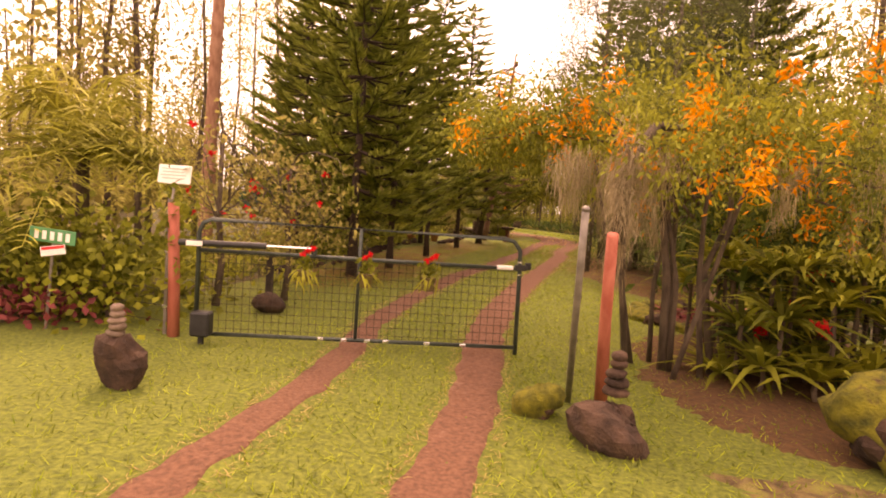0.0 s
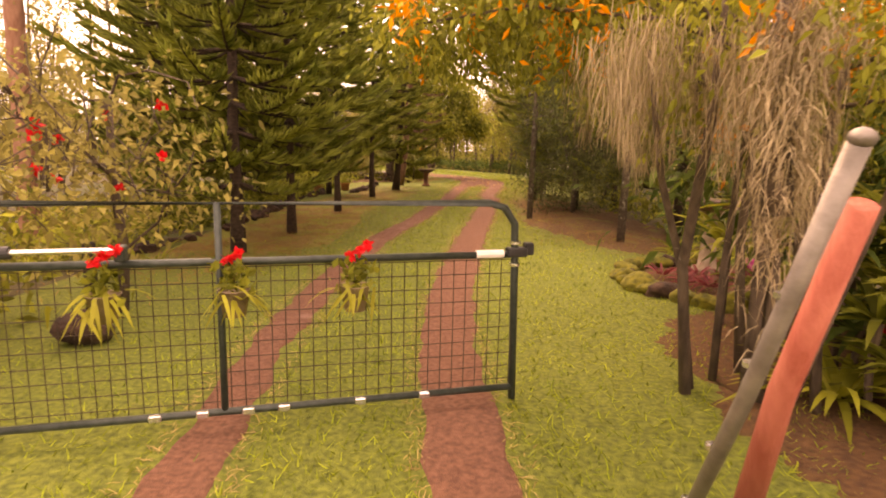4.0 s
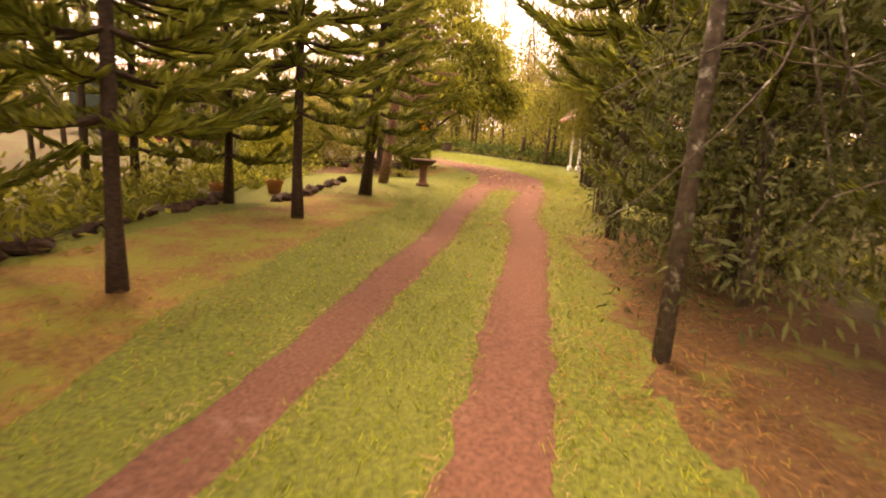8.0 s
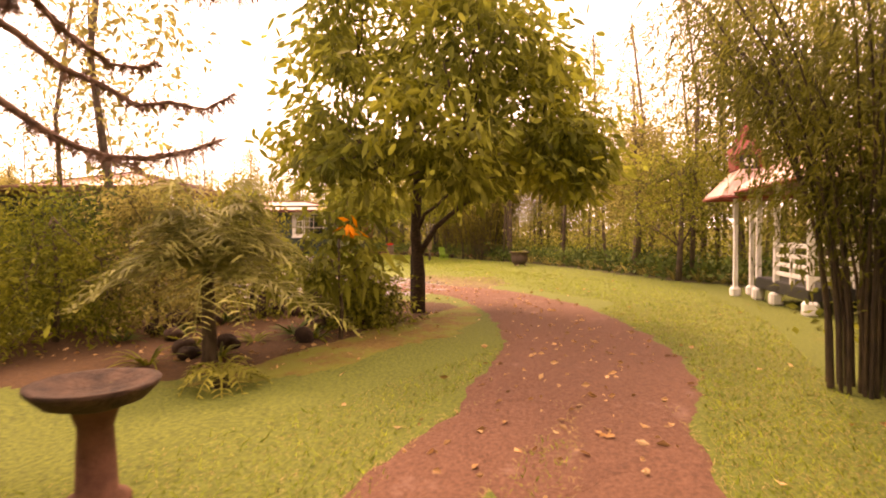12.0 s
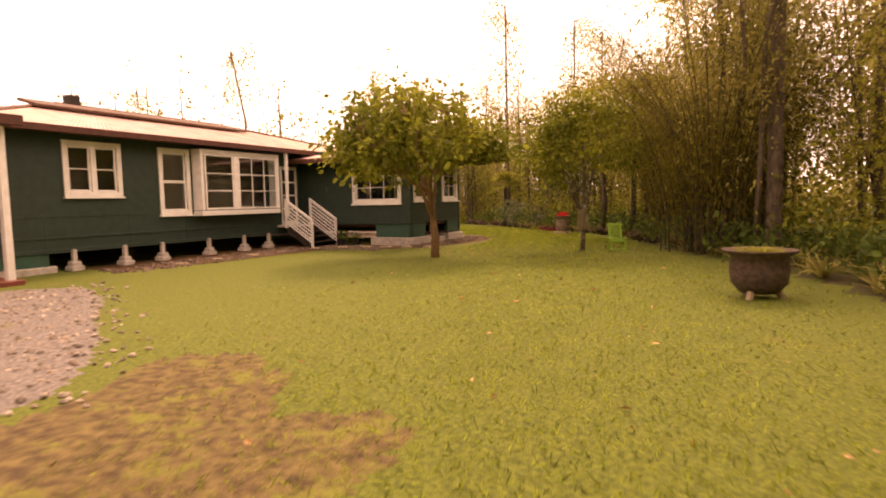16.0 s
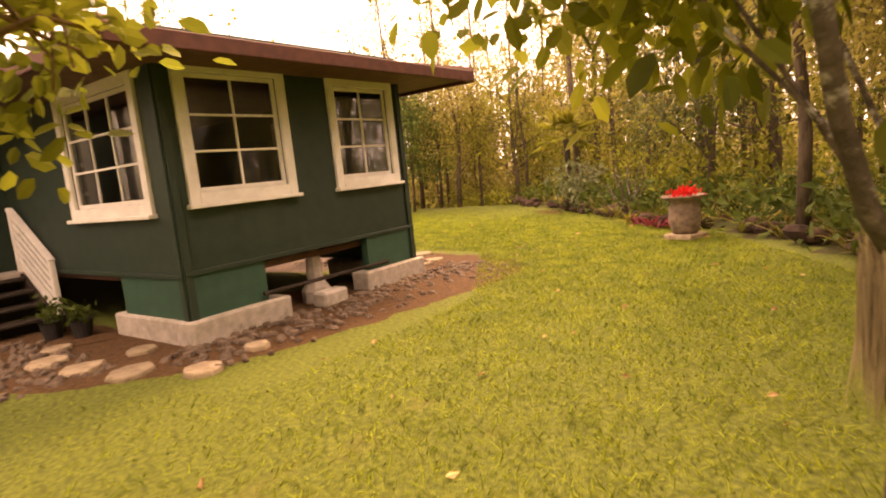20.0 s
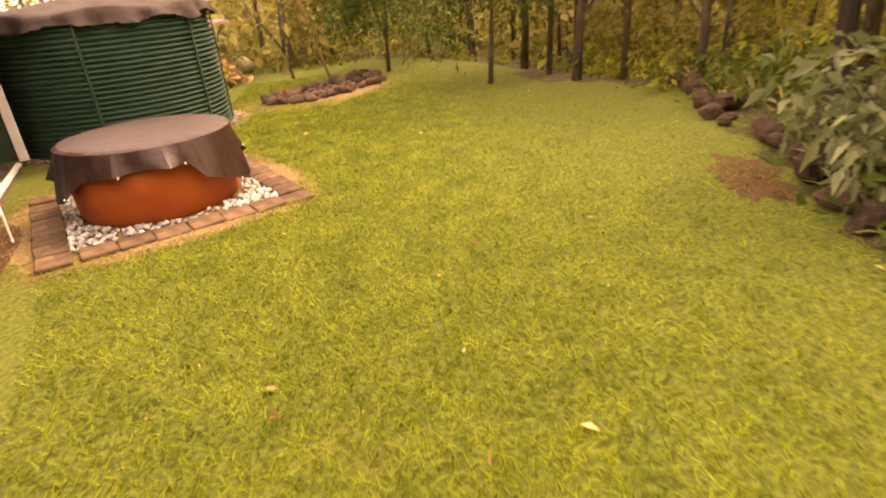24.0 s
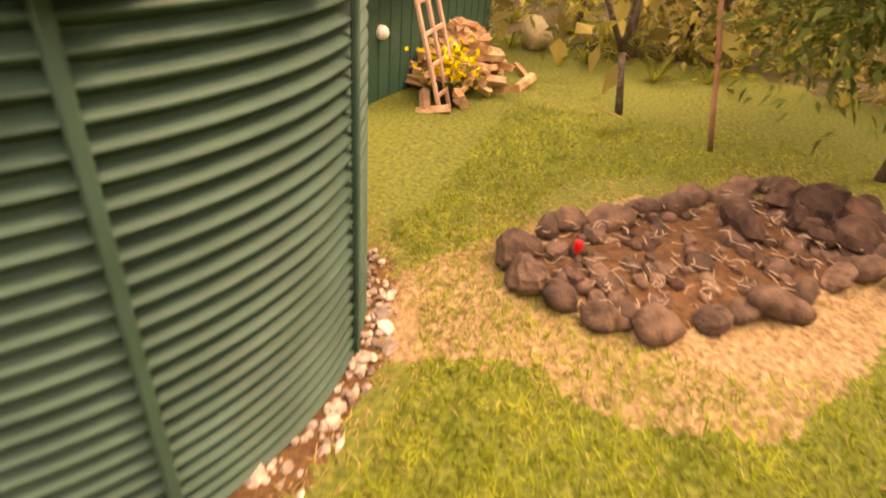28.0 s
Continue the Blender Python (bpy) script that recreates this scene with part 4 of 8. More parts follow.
# steps with white rails between the front and the wing
steps = thing("porch_steps", "dark timber porch steps with white slatted rails", "stairs", HOUSE_AT)
for k in range(4):
    part("tread", Form().box((0.42 - 0.27 * k, 54.3, 0.16 + 0.165 * k), (0.3, 1.2, 0.045), 0.01), M_DARK, steps, at=SHIFT)
    part("riser", Form().box((0.30 - 0.27 * k, 54.3, 0.07 + 0.165 * k), (0.03, 1.16, 0.14), 0.004), M_DARK, steps, at=SHIFT)
part("landing", Form().box((-0.68, 54.3, 0.71), (0.56, 1.36, 0.07), 0.01), M_CONC, steps, at=SHIFT)
for s in (53.64, 54.94):
    part("stringer", Form().box((0.03, s + (0.04 if s < 54 else -0.04), 0.33), (1.25, 0.05, 0.24), 0.01, np.array(Euler((0, radians(31), 0)).to_matrix())), M_DARK, steps, at=SHIFT)
    rail = part("railing", Form().box((0.03, s, 0.5), (1.32, 0.03, 0.06), 0.005, np.array(Euler((0, radians(32.5), 0)).to_matrix())), M_WHITE, steps, "white painted stair railing", at=SHIFT)
    part("newel_post", Form().box((0.58, s, 0.45), (0.08, 0.07, 0.9), 0.008), M_WHITE, rail)
    part("newel_post", Form().box((-0.52, s, 1.15), (0.08, 0.07, 1.0), 0.008), M_WHITE, rail)
    for k in range(6):
        z0 = 0.18 + 0.125 * k
        part("slat", Form().box((0.03, s, z0 + 0.42), (1.32, 0.028, 0.05), 0.005, np.array(Euler((0, radians(32.5), 0)).to_matrix())), M_WHITE, rail)
    part("handrail", Form().box((0.03, s, 1.28), (1.38, 0.09, 0.05), 0.008, np.array(Euler((0, radians(32.5), 0)).to_matrix())), M_WHITE, rail)
part("porch_post", Form().box((-0.42, 53.64, 2.2), (0.09, 0.09, 2.3), 0.008), M_WHITE, steps, at=SHIFT)
door = part("door", Form().box((0.45, 0.06, 1.02), (0.9, 0.045, 2.06), 0.006), M_WHITE, house, "white glazed door", at=spot(FN, 53.85, 0.74, "+n"))
for j in range(4):
    g = part("pane", Form().box((0.45, 0.032, 0.35 + 0.46 * j), (0.62, 0.012, 0.4), 0.003), M_BLACK, door)
part("door_handle", Form().rod((0.82, 0.02, 1.0), (0.82, -0.05, 1.0), 0.018).rod((0.82, -0.05, 1.0), (0.72, -0.05, 1.0), 0.012), M_CHROME, door)

# carport at the end of the house
carport = thing("carport", "open carport with a red floor and white posts", "carport", HOUSE_AT)
part("slab", Form().box((-2.7, 42.2, 0.03), (6.6, 5.1, 0.14), 0.02), mat("red_floor_paint", (0.16, 0.035, 0.025), (0.24, 0.06, 0.04), scale=5, rough=0.6, bump=0.2), carport, "red painted concrete slab", at=SHIFT)
part("roof", Form().box((-2.9, 42.0, EAVE - 0.12), (7.6, 5.5, 0.08), 0.01), M_SOFFIT, carport, "weathered brown roof", at=SHIFT)
part("ceiling_board", Form().box((-2.9, 42.0, EAVE - 0.2), (7.5, 5.4, 0.05), 0), M_SOFFIT, carport, at=SHIFT)
part("fascia", Form().box((0.92, 42.0, EAVE - 0.14), (0.06, 5.5, 0.2), 0.01), M_FASCIA, carport, at=SHIFT)
for n, s in ((0.45, 44.55), (0.45, 39.7), (-6.2, 39.7)):
    part("post", Form().box((n, s, 1.62), (0.14, 0.14, 3.1), 0.012), M_WHITE, carport, "white painted post", at=SHIFT)
part("brace", Form().box((0.45, 43.95, 2.75), (0.08, 1.3, 0.09), 0.008, np.array(Euler((radians(42), 0, 0)).to_matrix())), M_WHITE, carport, at=SHIFT)
part("back_wall", Form().box((-6.4, 42.2, 1.65), (0.12, 5.1, 3.0), 0.01), M_GREEN, carport, at=SHIFT)
cdoor = part("door", Form().box((-2.2, 44.86, 1.2), (0.9, 0.05, 2.1), 0.01), M_WHITE, carport, "white-framed glazed door", at=SHIFT)
part("pane", Form().box((-2.2, 44.83, 1.6), (0.6, 0.02, 1.0), 0.005), M_BLACK, cdoor)


def slat_chair(name, m, material, label, back=0.62, seat_h=0.4, width=0.5, slats=5):
    c = thing(name, label, "chair", m)
    for x in (-1, 1):
        part("leg", Form().box((x * width / 2, -0.22, seat_h / 2), (0.045, 0.05, seat_h), 0.006), material, c)
        part("leg", Form().box((x * width / 2, 0.24, (seat_h + back) / 2), (0.045, 0.05, seat_h + back), 0.006), material, c)
        part("armrest", Form().box((x * width / 2, 0.0, seat_h + 0.2), (0.07, 0.54, 0.03), 0.006), material, c)
    for k in range(slats):
        part("seat_slat", Form().box((0, -0.2 + 0.44 * k / (slats - 1), seat_h), (width, 0.075, 0.025), 0.005), material, c)
        part("back_slat", Form().box((0, 0.24, seat_h + 0.12 + (back - 0.15) * k / (slats - 1)), (width, 0.025, 0.07), 0.005), material, c)
    return c


def hp(n, s, z=0, turn=0):
    p = plan(n, s)
    return pose(p[0], p[1], z, 0, 0, HOUSE_TURN + turn)


slat_chair("patio_chair", hp(-0.9, 42.3, 0.1, 100), M_WHITE, "white slatted chair on the carport floor")
slat_chair("patio_chair", hp(-1.1, 43.7, 0.1, 80), M_TERRA, "reddish wooden chair on the carport floor")
rack = thing("slatted_rack", "white slatted rack against the carport wall", "rack", hp(-2.9, 44.5, 0.1))
for k in range(7):
    part("slat", Form().box((0, 0, 0.45 + 0.2 * k), (0.5, 0.03, 0.1), 0.005), M_WHITE, rack)
for x in (-0.27, 0.27):
    part("upright", Form().box((x, 0.03, 0.9), (0.04, 0.04, 1.8), 0.005), M_WHITE, rack)
bell = thing("hanging_lantern", "small pale lantern hung on the house corner", "lantern", hp(-0.72, 44.72, 1.55))
part("body", Form().lathe([(0.0, 0.3), (0.05, 0.28), (0.07, 0.12), (0.08, 0.0), (0.03, -0.02)], 10), M_WHITE, bell)
part("hook", Form().rod((0, 0, 0.28), (0, 0, 0.5), 0.008), M_WIRE, bell)

# ---- behind the house: tank, tub, stone bed, shed, laundry ----
TANK = (-27.05, 57.8)
tank = thing("water_tank", "round green corrugated steel water tank with a cloth cover", "water tank", pose(*TANK, 0))
TR, TH = 1.8, 2.12
zs, prof = np.linspace(0.02, TH, 231), []
prof = [(TR + 0.03 * math.sin(2 * math.pi * z / 0.08), z) for z in zs]
part("wall", Form().lathe(prof, 96), M_TANK, tank, "green corrugated steel wall", smooth=True)
for a in (-118, -60, -1, 57, 94, 152, 200):
    x, y = math.cos(radians(a)), math.sin(radians(a))
    part("rib", Form().box(((TR + 0.035) * x, (TR + 0.035) * y, TH / 2 + 0.01), (0.03, 0.045, TH), 0.01, np.array(Euler((0, 0, radians(a))).to_matrix())), M_TANK, tank)
r = rnd(31)
na = 180
an = np.linspace(0, 2 * np.pi, na, endpoint=False)
drape = 0.11 + 0.08 * np.abs(np.sin(an * 5)) + 0.03 * np.sin(an * 13 + 1) + r.normal(0, 0.012, na)
flare = 0.09 + 0.05 * np.sin(an * 19 + 0.6) + 0.03 * np.sin(an * 31)
cv = [[0, 0, TH + 0.34]]
for f, z in ((0.25, 0.28), (0.5, 0.21), (0.75, 0.14), (0.93, 0.09), (1.02, 0.05)):
    cv += [[TR * f * 1.01 * math.cos(t), TR * f * 1.01 * math.sin(t), TH + z + 0.035 * math.sin(7 * t) * f] for t in an]
for g in (0.4, 0.75, 1.0):
    cv += [[(TR + 0.04 + flare[i] * g) * math.cos(t), (TR + 0.04 + flare[i] * g) * math.sin(t), TH + 0.02 - drape[i] * g] for i, t in enumerate(an)]
i = np.arange(na)
j = (i + 1) % na
part("cover", Form().add(cv, np.vstack([np.stack([1 + k * na + i, 1 + (k + 1) * na + i, 1 + (k + 1) * na + j, 1 + k * na + j], 1) for k in range(7)]), np.stack([0 * i, 1 + i, 1 + j], 1)),
     M_SHADECLOTH, tank, "dark brown draped shade cloth", smooth=True)
part("overflow_pipe", Form().tube([(-0.9, 1.3, TH + 0.06), (-1.05, 1.8, TH + 0.08), (-1.2, 2.5, TH + 0.04)], 0.045, 10), M_WHITE, tank, "white overflow pipe")
r = rnd(32)
chips = Form()
for k in range(420):
    a = radians(r.uniform(-70, 125))
    d = TR + 0.03 + abs(r.normal(0, 0.1))
    chips.rock((TANK[0] + d * math.cos(a), TANK[1] + d * math.sin(a), 0.012), np.array([0.09, 0.065, 0.04]) * r.uniform(0.25, 0.8) * (1.9 if k % 11 == 0 else 1), k, 0.5, 2)
solo("rubble", chips, M_RUBBLE, "pale broken stones round the tank foot", "stones", kind="stuff")

patch("ground_tank_margin", [(TANK[0] + 2.17 * math.cos(radians(a)), TANK[1] + 2.17 * math.sin(radians(a))) for a in range(0, 360, 30)], M_CONIFERSOIL, "bare brown soil round the tank foot", "ground", lift=0.005, seed=21, ragged=0.07)
TUB = (-22.15, 58.89)
TUB_TURN = 17.0
tub = thing("hot_tub", "round orange tub under a draped brown cloth cover", "hot tub", pose(*TUB, 0, 0, 0, TUB_TURN))
R0, RH = 0.89, 0.8
part("wall", Form().lathe([(R0 - 0.03, 0.02), (R0, 0.05), (R0 + 0.02, 0.4), (R0 + 0.03, RH), (R0 - 0.05, RH)], 64), M_TUB, tub, "orange tub wall", smooth=True)
na = 220
an = np.linspace(0, 2 * np.pi, na, endpoint=False)
r = rnd(33)
# stiff sheet: long tongues between folded-up flaps, with flat facets and sharp creases
hem = {-180: 0.45, -150: 0.3, -125: 0.28, -100: 0.36, -82: 0.52, -66: 0.46, -52: 0.26, -30: 0.2, -8: 0.17, 12: 0.19, 18: 0.36, 36: 0.48, 54: 0.6, 66: 0.42, 84: 0.3, 104: 0.5, 122: 0.55, 136: 0.24, 158: 0.28, 180: 0.45}
deg = (np.degrees(an) + 180) % 360 - 180
drape = np.interp(deg, list(hem), list(hem.values())) + r.normal(0, 0.004, na)
crease = r.uniform(0.0, 0.22, 37)
flare = np.interp(an, np.linspace(0, 2 * np.pi, 38), np.r_[crease, crease[0]])
slack = np.interp(an, np.linspace(0, 2 * np.pi, 62), np.r_[r.uniform(-1, 1, 61), 0])
cv = [[0, 0, RH + 0.09]]
for f, z, g in ((0.3, 0.085, 0.0), (0.6, 0.075, 0.0), (0.85, 0.06, 0.1), (0.95, 0.052, 0.3), (1.0, 0.035, 1.0)):
    cv += [[(R0 + 0.05) * (f + 0.012 * g * slack[i]) * math.cos(t), (R0 + 0.05) * (f + 0.012 * g * slack[i]) * math.sin(t), RH + z + 0.008 * g * slack[i]] for i, t in enumerate(an)]
for g in (0.3, 0.6, 0.85, 1.0):
    cv += [[(R0 + 0.06 + flare[i] * g + 0.02 * slack[i] * math.sin(3.1 * g)) * math.cos(t), (R0 + 0.06 + flare[i] * g + 0.02 * slack[i] * math.sin(3.1 * g)) * math.sin(t), RH + 0.01 - drape[i] * g] for i, t in enumerate(an)]
i = np.arange(na)
j = (i + 1) % na
part("cover", Form().add(cv, np.vstack([np.stack([1 + k * na + i, 1 + (k + 1) * na + i, 1 + (k + 1) * na + j, 1 + k * na + j], 1) for k in range(8)]), np.stack([0 * i, 1 + i, 1 + j], 1)),
     M_COVER, tub, "stiff brown draped cover with creased folds")
for k in range(10):
    a = an[int(k * 22 + 6)]
    ii = int(k * 22 + 6)
    part("weight", Form().rock(((R0 + 0.09 + flare[ii]) * math.cos(a), (R0 + 0.09 + flare[ii]) * math.sin(a), RH + 0.01 - drape[ii]), (0.035, 0.035, 0.035), k, 0.1, 2), M_CHROME, tub)
r = rnd(34)
peb = Form()
TM = np.array(Euler((0, 0, radians(TUB_TURN))).to_matrix())
for k in range(1500):
    x, y = r.uniform(-1.06, 1.06, 2)
    if math.hypot(x, y) < R0 + 0.01:
        continue
    p = TM @ np.array([x, y, 0.03 + r.uniform(-0.01, 0.012)])
    peb.rock((TUB[0] + p[0], TUB[1] + p[1], p[2]), np.array([0.07, 0.052, 0.042]) * r.uniform(0.5, 1.35), k, 0.2, 2)
solo("pebbles", peb, M_PEBBLE, "rounded white and grey pebbles round the tub", "pebbles", kind="stuff", smooth=True)
pav = Form().box((0, 0, 0), (0.32, 0.335, 0.07), 0.012).mesh("paver", M_PAVER)
paving = thing("paver_surround", "square surround of brown concrete pavers", "paving", pose(*TUB, 0, 0, 0, TUB_TURN))
for side in range(4):
    for k in range(7):
        u = -1.21 + 0.343 * k
        m = Matrix.Rotation(radians(90 * side), 4, "Z") @ pose(u + 0.0, 1.23, 0.012 + r.uniform(-0.012, 0.01), r.uniform(-2, 2), r.uniform(-2, 2), 90 + r.uniform(-4, 4))
        part("paver", pav, None, paving, at=m)
patch("ground_tub_margin", [(TUB[0] + 1.86 * math.cos(radians(TUB_TURN + a)) * (1.12 if a % 90 == 45 else 1), TUB[1] + 1.86 * math.sin(radians(TUB_TURN + a)) * (1.12 if a % 90 == 45 else 1)) for a in range(0, 360, 45)],
      M_DRYGROUND, "dry grass margin round the pavers", "ground", lift=0.004, seed=16, ragged=0.05)

# stone-edged bed
bed = thing("stone_bed", "oblong planting bed edged and filled with lava stones", "stone bed", pose(-28.7, 61.7, 0))
edge = spline([(-28.3, 60.35), (-27.85, 60.75), (-27.8, 61.25), (-28.2, 61.8), (-28.7, 62.5), (-29.1, 63.0), (-29.7, 63.2), (-30.3, 62.6), (-29.7, 61.8), (-29.15, 60.95), (-28.7, 60.45), (-28.3, 60.35)], 37)
patch("ground_stone_bed_soil", [tuple(p) for p in edge[:-1:3]], M_SOIL, "dark soil between the bed's stones", "ground", lift=0.02, seed=19, ragged=0.03, n=120)
r = rnd(35)
ring = spline(edge, 26)
for k in range(25):
    p, q = (ring[k] + ring[k + 1]) / 2 - (-28.7, 61.7), ring[k + 1] - ring[k]
    big = r.uniform(0.75, 1.0) if k % 3 else r.uniform(1.05, 1.3)
    part("edge_stone", Form().rock((0, 0, 0), np.array([0.34, 0.23, 0.2]) * big, 100 + k, 0.32, 4), M_BEDSTONE, bed, smooth=k % 4 > 0,
         at=pose(p[0] + r.normal(0, 0.03), p[1] + r.normal(0, 0.03), 0.06, r.uniform(-15, 15), r.uniform(-12, 12), math.degrees(math.atan2(q[1], q[0])) + r.uniform(-20, 20)))
for k in range(16):
    p = (-29.75 + r.normal(0, 0.3) + 28.7, 62.7 + r.normal(0, 0.25) - 61.7)
    part("edge_stone", Form().rock((p[0], p[1], 0.1), np.array([0.3, 0.25, 0.22]) * r.uniform(0.6, 1.3), 140 + k, 0.5, 3), M_LAVA, bed)
n = 0
while n < 130:
    p = (r.uniform(-30.3, -27.8), r.uniform(60.3, 63.2))
    if inside([p], -28.95 + (edge - (-28.95, 61.75)) * 0.86 + (0, 90.7))[0]:
        part("fill_stone", Form().rock((p[0] + 28.7, p[1] - 61.7, 0.03), np.array([0.2, 0.15, 0.1]) * r.uniform(0.35, 1.25), 200 + n, 0.35, 2), M_BEDSTONE if n % 3 else M_LAVA, bed, smooth=n % 2 == 0)
        n += 1
tw = Form()
n = 0
while n < 240:
    p = np.array([r.uniform(-30.3, -27.8), r.uniform(60.3, 63.2)])
    if inside([p], edge)[0]:
        a = r.uniform(0, 6.28)
        e = np.array([math.cos(a), math.sin(a), r.normal(0, 0.2)]) * r.uniform(0.02, 0.065)
        c = np.array([p[0] + 28.7, p[1] - 61.7, r.uniform(0.07, 0.13)])
        tw.tube([c - e, c + r.normal(0, 0.012, 3), c + e], [0.004, 0.006, 0.003], 4, cap=False)
        n += 1
tagged(part("dry_straw", tw, M_FLAG, bed, "pale dry twigs and straw among the stones"), kind="stuff")
solo("small_red_lantern", Form().lathe([(0.0, 0.09), (0.025, 0.08), (0.032, 0.04), (0.02, 0.0)], 10), M_REDFL, "small red ornament among the stones", "ornament", pose(-28.35, 60.75, 0.16))

# garden shed with ladder and firewood
SH = pose(-32.4, 58.82, 0, 0, 0, 163.0) @ Matrix.Diagonal((1.1, 1, 0.74, 1))
shed = thing("garden_shed", "green board shed with a pink metal roof", "shed", SH)
for k in range(14):
    part("wall_board", Form().box((-1.35 + 0.2 * k + 0.1, 0, 1.1), (0.19, 0.04, 2.2), 0.008), M_GREEN2, shed)
for k in range(10):
    part("wall_board", Form().box((-1.37, 0.1 + 0.2 * k, 1.1), (0.04, 0.19, 2.2), 0.008), M_GREEN2, shed)
    part("wall_board", Form().box((1.45, 0.1 + 0.2 * k, 1.1), (0.04, 0.19, 2.2), 0.008), M_GREEN2, shed)
part("back_wall", Form().box((0.04, 2.05, 1.1), (2.8, 0.05, 2.2), 0.008), M_GREEN2, shed)
ro = Form()
for k in range(32):
    ro.box((-1.65 + 0.108 * k, 0.95, 2.3 + (0.012 if k % 2 else 0)), (0.11, 2.7, 0.03), 0.006, np.array(Euler((radians(6), 0, 0)).to_matrix()))
part("roof", ro, M_ROOF, shed, "pale pink corrugated metal roof")
part("fascia", Form().box((0.04, -0.4, 2.14), (3.4, 0.03, 0.12), 0.006), M_ROOF, shed)
solo("float_ball", Form().rock((0, 0, 0), (0.16, 0.16, 0.16), 4, 0.05), M_WHITE, "small white ball hung on the shed wall", "ball", pose(-31.2, 58.5, 0.75))
lad = thing("ladder", "weathered pinkish wooden ladder leaning on the shed", "ladder", pose(-31.42, 58.98, 0, 0, -9, 163.0))
for x in (-0.2, 0.0, 0.2):
    part("rail", Form().box((x, -0.04, 1.15), (0.045, 0.04, 2.35), 0.006, np.array(Euler((radians(-13), 0, 0)).to_matrix())), M_LADDER, lad)
for k in range(7):
    z = 0.2 + 0.32 * k
    part("rung", Form().box((0, -0.04 + (z - 1.15) * 0.235, z), (0.46, 0.03, 0.045), 0.005), M_LADDER, lad)
wood = thing("firewood_pile", "heap of split firewood beside the shed", "firewood", pose(-32.2, 59.25, 0) @ Matrix.Scale(0.95, 4))
r = rnd(36)
log = [Form().tube([(0, -0.2, 0), (0, 0.2, 0)], 0.07, 5).mesh("log", M_WOODCUT), Form().tube([(0, -0.18, 0), (0, 0.18, 0)], 0.05, 4).mesh("log", M_WOODCUT), Form().tube([(0, -0.22, 0), (0, 0.22, 0)], 0.06, 3).mesh("log", M_WOODCUT)]
for k in range(150):
    a, d = r.uniform(0, 6.28), abs(r.normal(0, 0.42))
    z = max(0.05, 0.8 * (1 - d / 0.95)) * r.uniform(0.25, 1.0)
    part("log", log[k % 3], None, wood, at=pose(d * math.cos(a) * 1.25, d * math.sin(a), z, r.uniform(-30, 30), r.uniform(0, 90), r.uniform(0, 360)))

# clothes line, lounger and pails along the back wall
line = thing("clothes_line", "clothes line with red and white washing", "clothes line", HOUSE_AT)
part("wire", Form().tube([(-2.7, 60.76, 0.95), (-4.8, 60.78, 0.9), (-6.7, 60.76, 0.95)], 0.006, 5), M_WIRE, line, at=SHIFT)


def cloth(w, h, seed):
    r = rnd(seed)
    u, z = np.meshgrid(np.linspace(0, 1, 13), np.linspace(0, 1, 11))
    v = np.stack([(u - 0.5) * w * (1 - 0.12 * z), 0.03 * np.sin(u * 14 + seed) * (0.3 + z) + 0.02 * np.sin(z * 7 + seed), -z * h * (1 + 0.1 * np.sin(u * 5 + seed))], -1).reshape(-1, 3)
    a = (np.arange(12)[None] + np.arange(10)[:, None] * 13).ravel()
    return Form().add(np.vstack([v, v + (0, 0.006, 0)]), np.vstack([np.stack([a, a + 1, a + 14, a + 13], 1), np.stack([a + 143, a + 156, a + 157, a + 144], 1)]))


for n, w, h, mt, lb in ((-5.35, 0.32, 0.42, M_REDCLOTH, "red towel"), (-6.0, 0.24, 0.45, M_WHITECLOTH, "white shirt"), (-6.3, 0.24, 0.42, M_WHITECLOTH, "white cloth"), (-5.02, 0.12, 0.2, M_WHITECLOTH, "white rag")):
    part("washing", cloth(w, h, int(-n * 10)), mt, line, lb, at=SHIFT @ Matrix.Translation((n, 60.78, 0.9)))
lounge = thing("sun_lounger", "folding lounger with blue striped fabric and white frame", "lounger", hp(-3.3, 60.95, 0, 4))
for k in range(11):
    part("fabric_strip", Form().box((0.62 - 0.125 * k, 0, 0.36 + (0.05 * (k - 6) if k > 6 else 0)), (0.1, 0.56, 0.015), 0.004), M_BLUECLOTH, lounge)
for y in (-0.3, 0.3):
    part("side_rail", Form().tube([(0.72, y, 0.34), (-0.2, y, 0.34), (-0.8, y, 0.58)], 0.016, 7), M_WHITE, lounge)
    for x in (0.5, -0.35):
        part("leg", Form().tube([(x, y, 0.34), (x + 0.08, y, 0.0)], 0.014, 7), M_WHITE, lounge)
fold = thing("folding_chair", "folded garden chair with blue fabric by the wall", "chair", hp(0.55, 59.75, 0, 20))
part("fabric", Form().box((0, 0, 0.75), (0.5, 0.02, 0.55), 0.005, np.array(Euler((radians(18), 0, 0)).to_matrix())), M_BLUECLOTH, fold, "blue fabric back")
for x in (-0.27, 0.27):
    part("frame", Form().tube([(x, 0.15, 1.05), (x, -0.2, 0.0)], 0.014, 7).tube([(x, -0.15, 0.5), (x, 0.35, 0.0)], 0.014, 7), M_WHITE, fold)
solo("bucket", Form().lathe([(0.0, 0.01), (0.11, 0.01), (0.14, 0.3), (0.145, 0.3), (0.13, 0.28)], 16), M_WHITE, "white plastic bucket on the gravel", "bucket", hp(-5.35, 61.1))
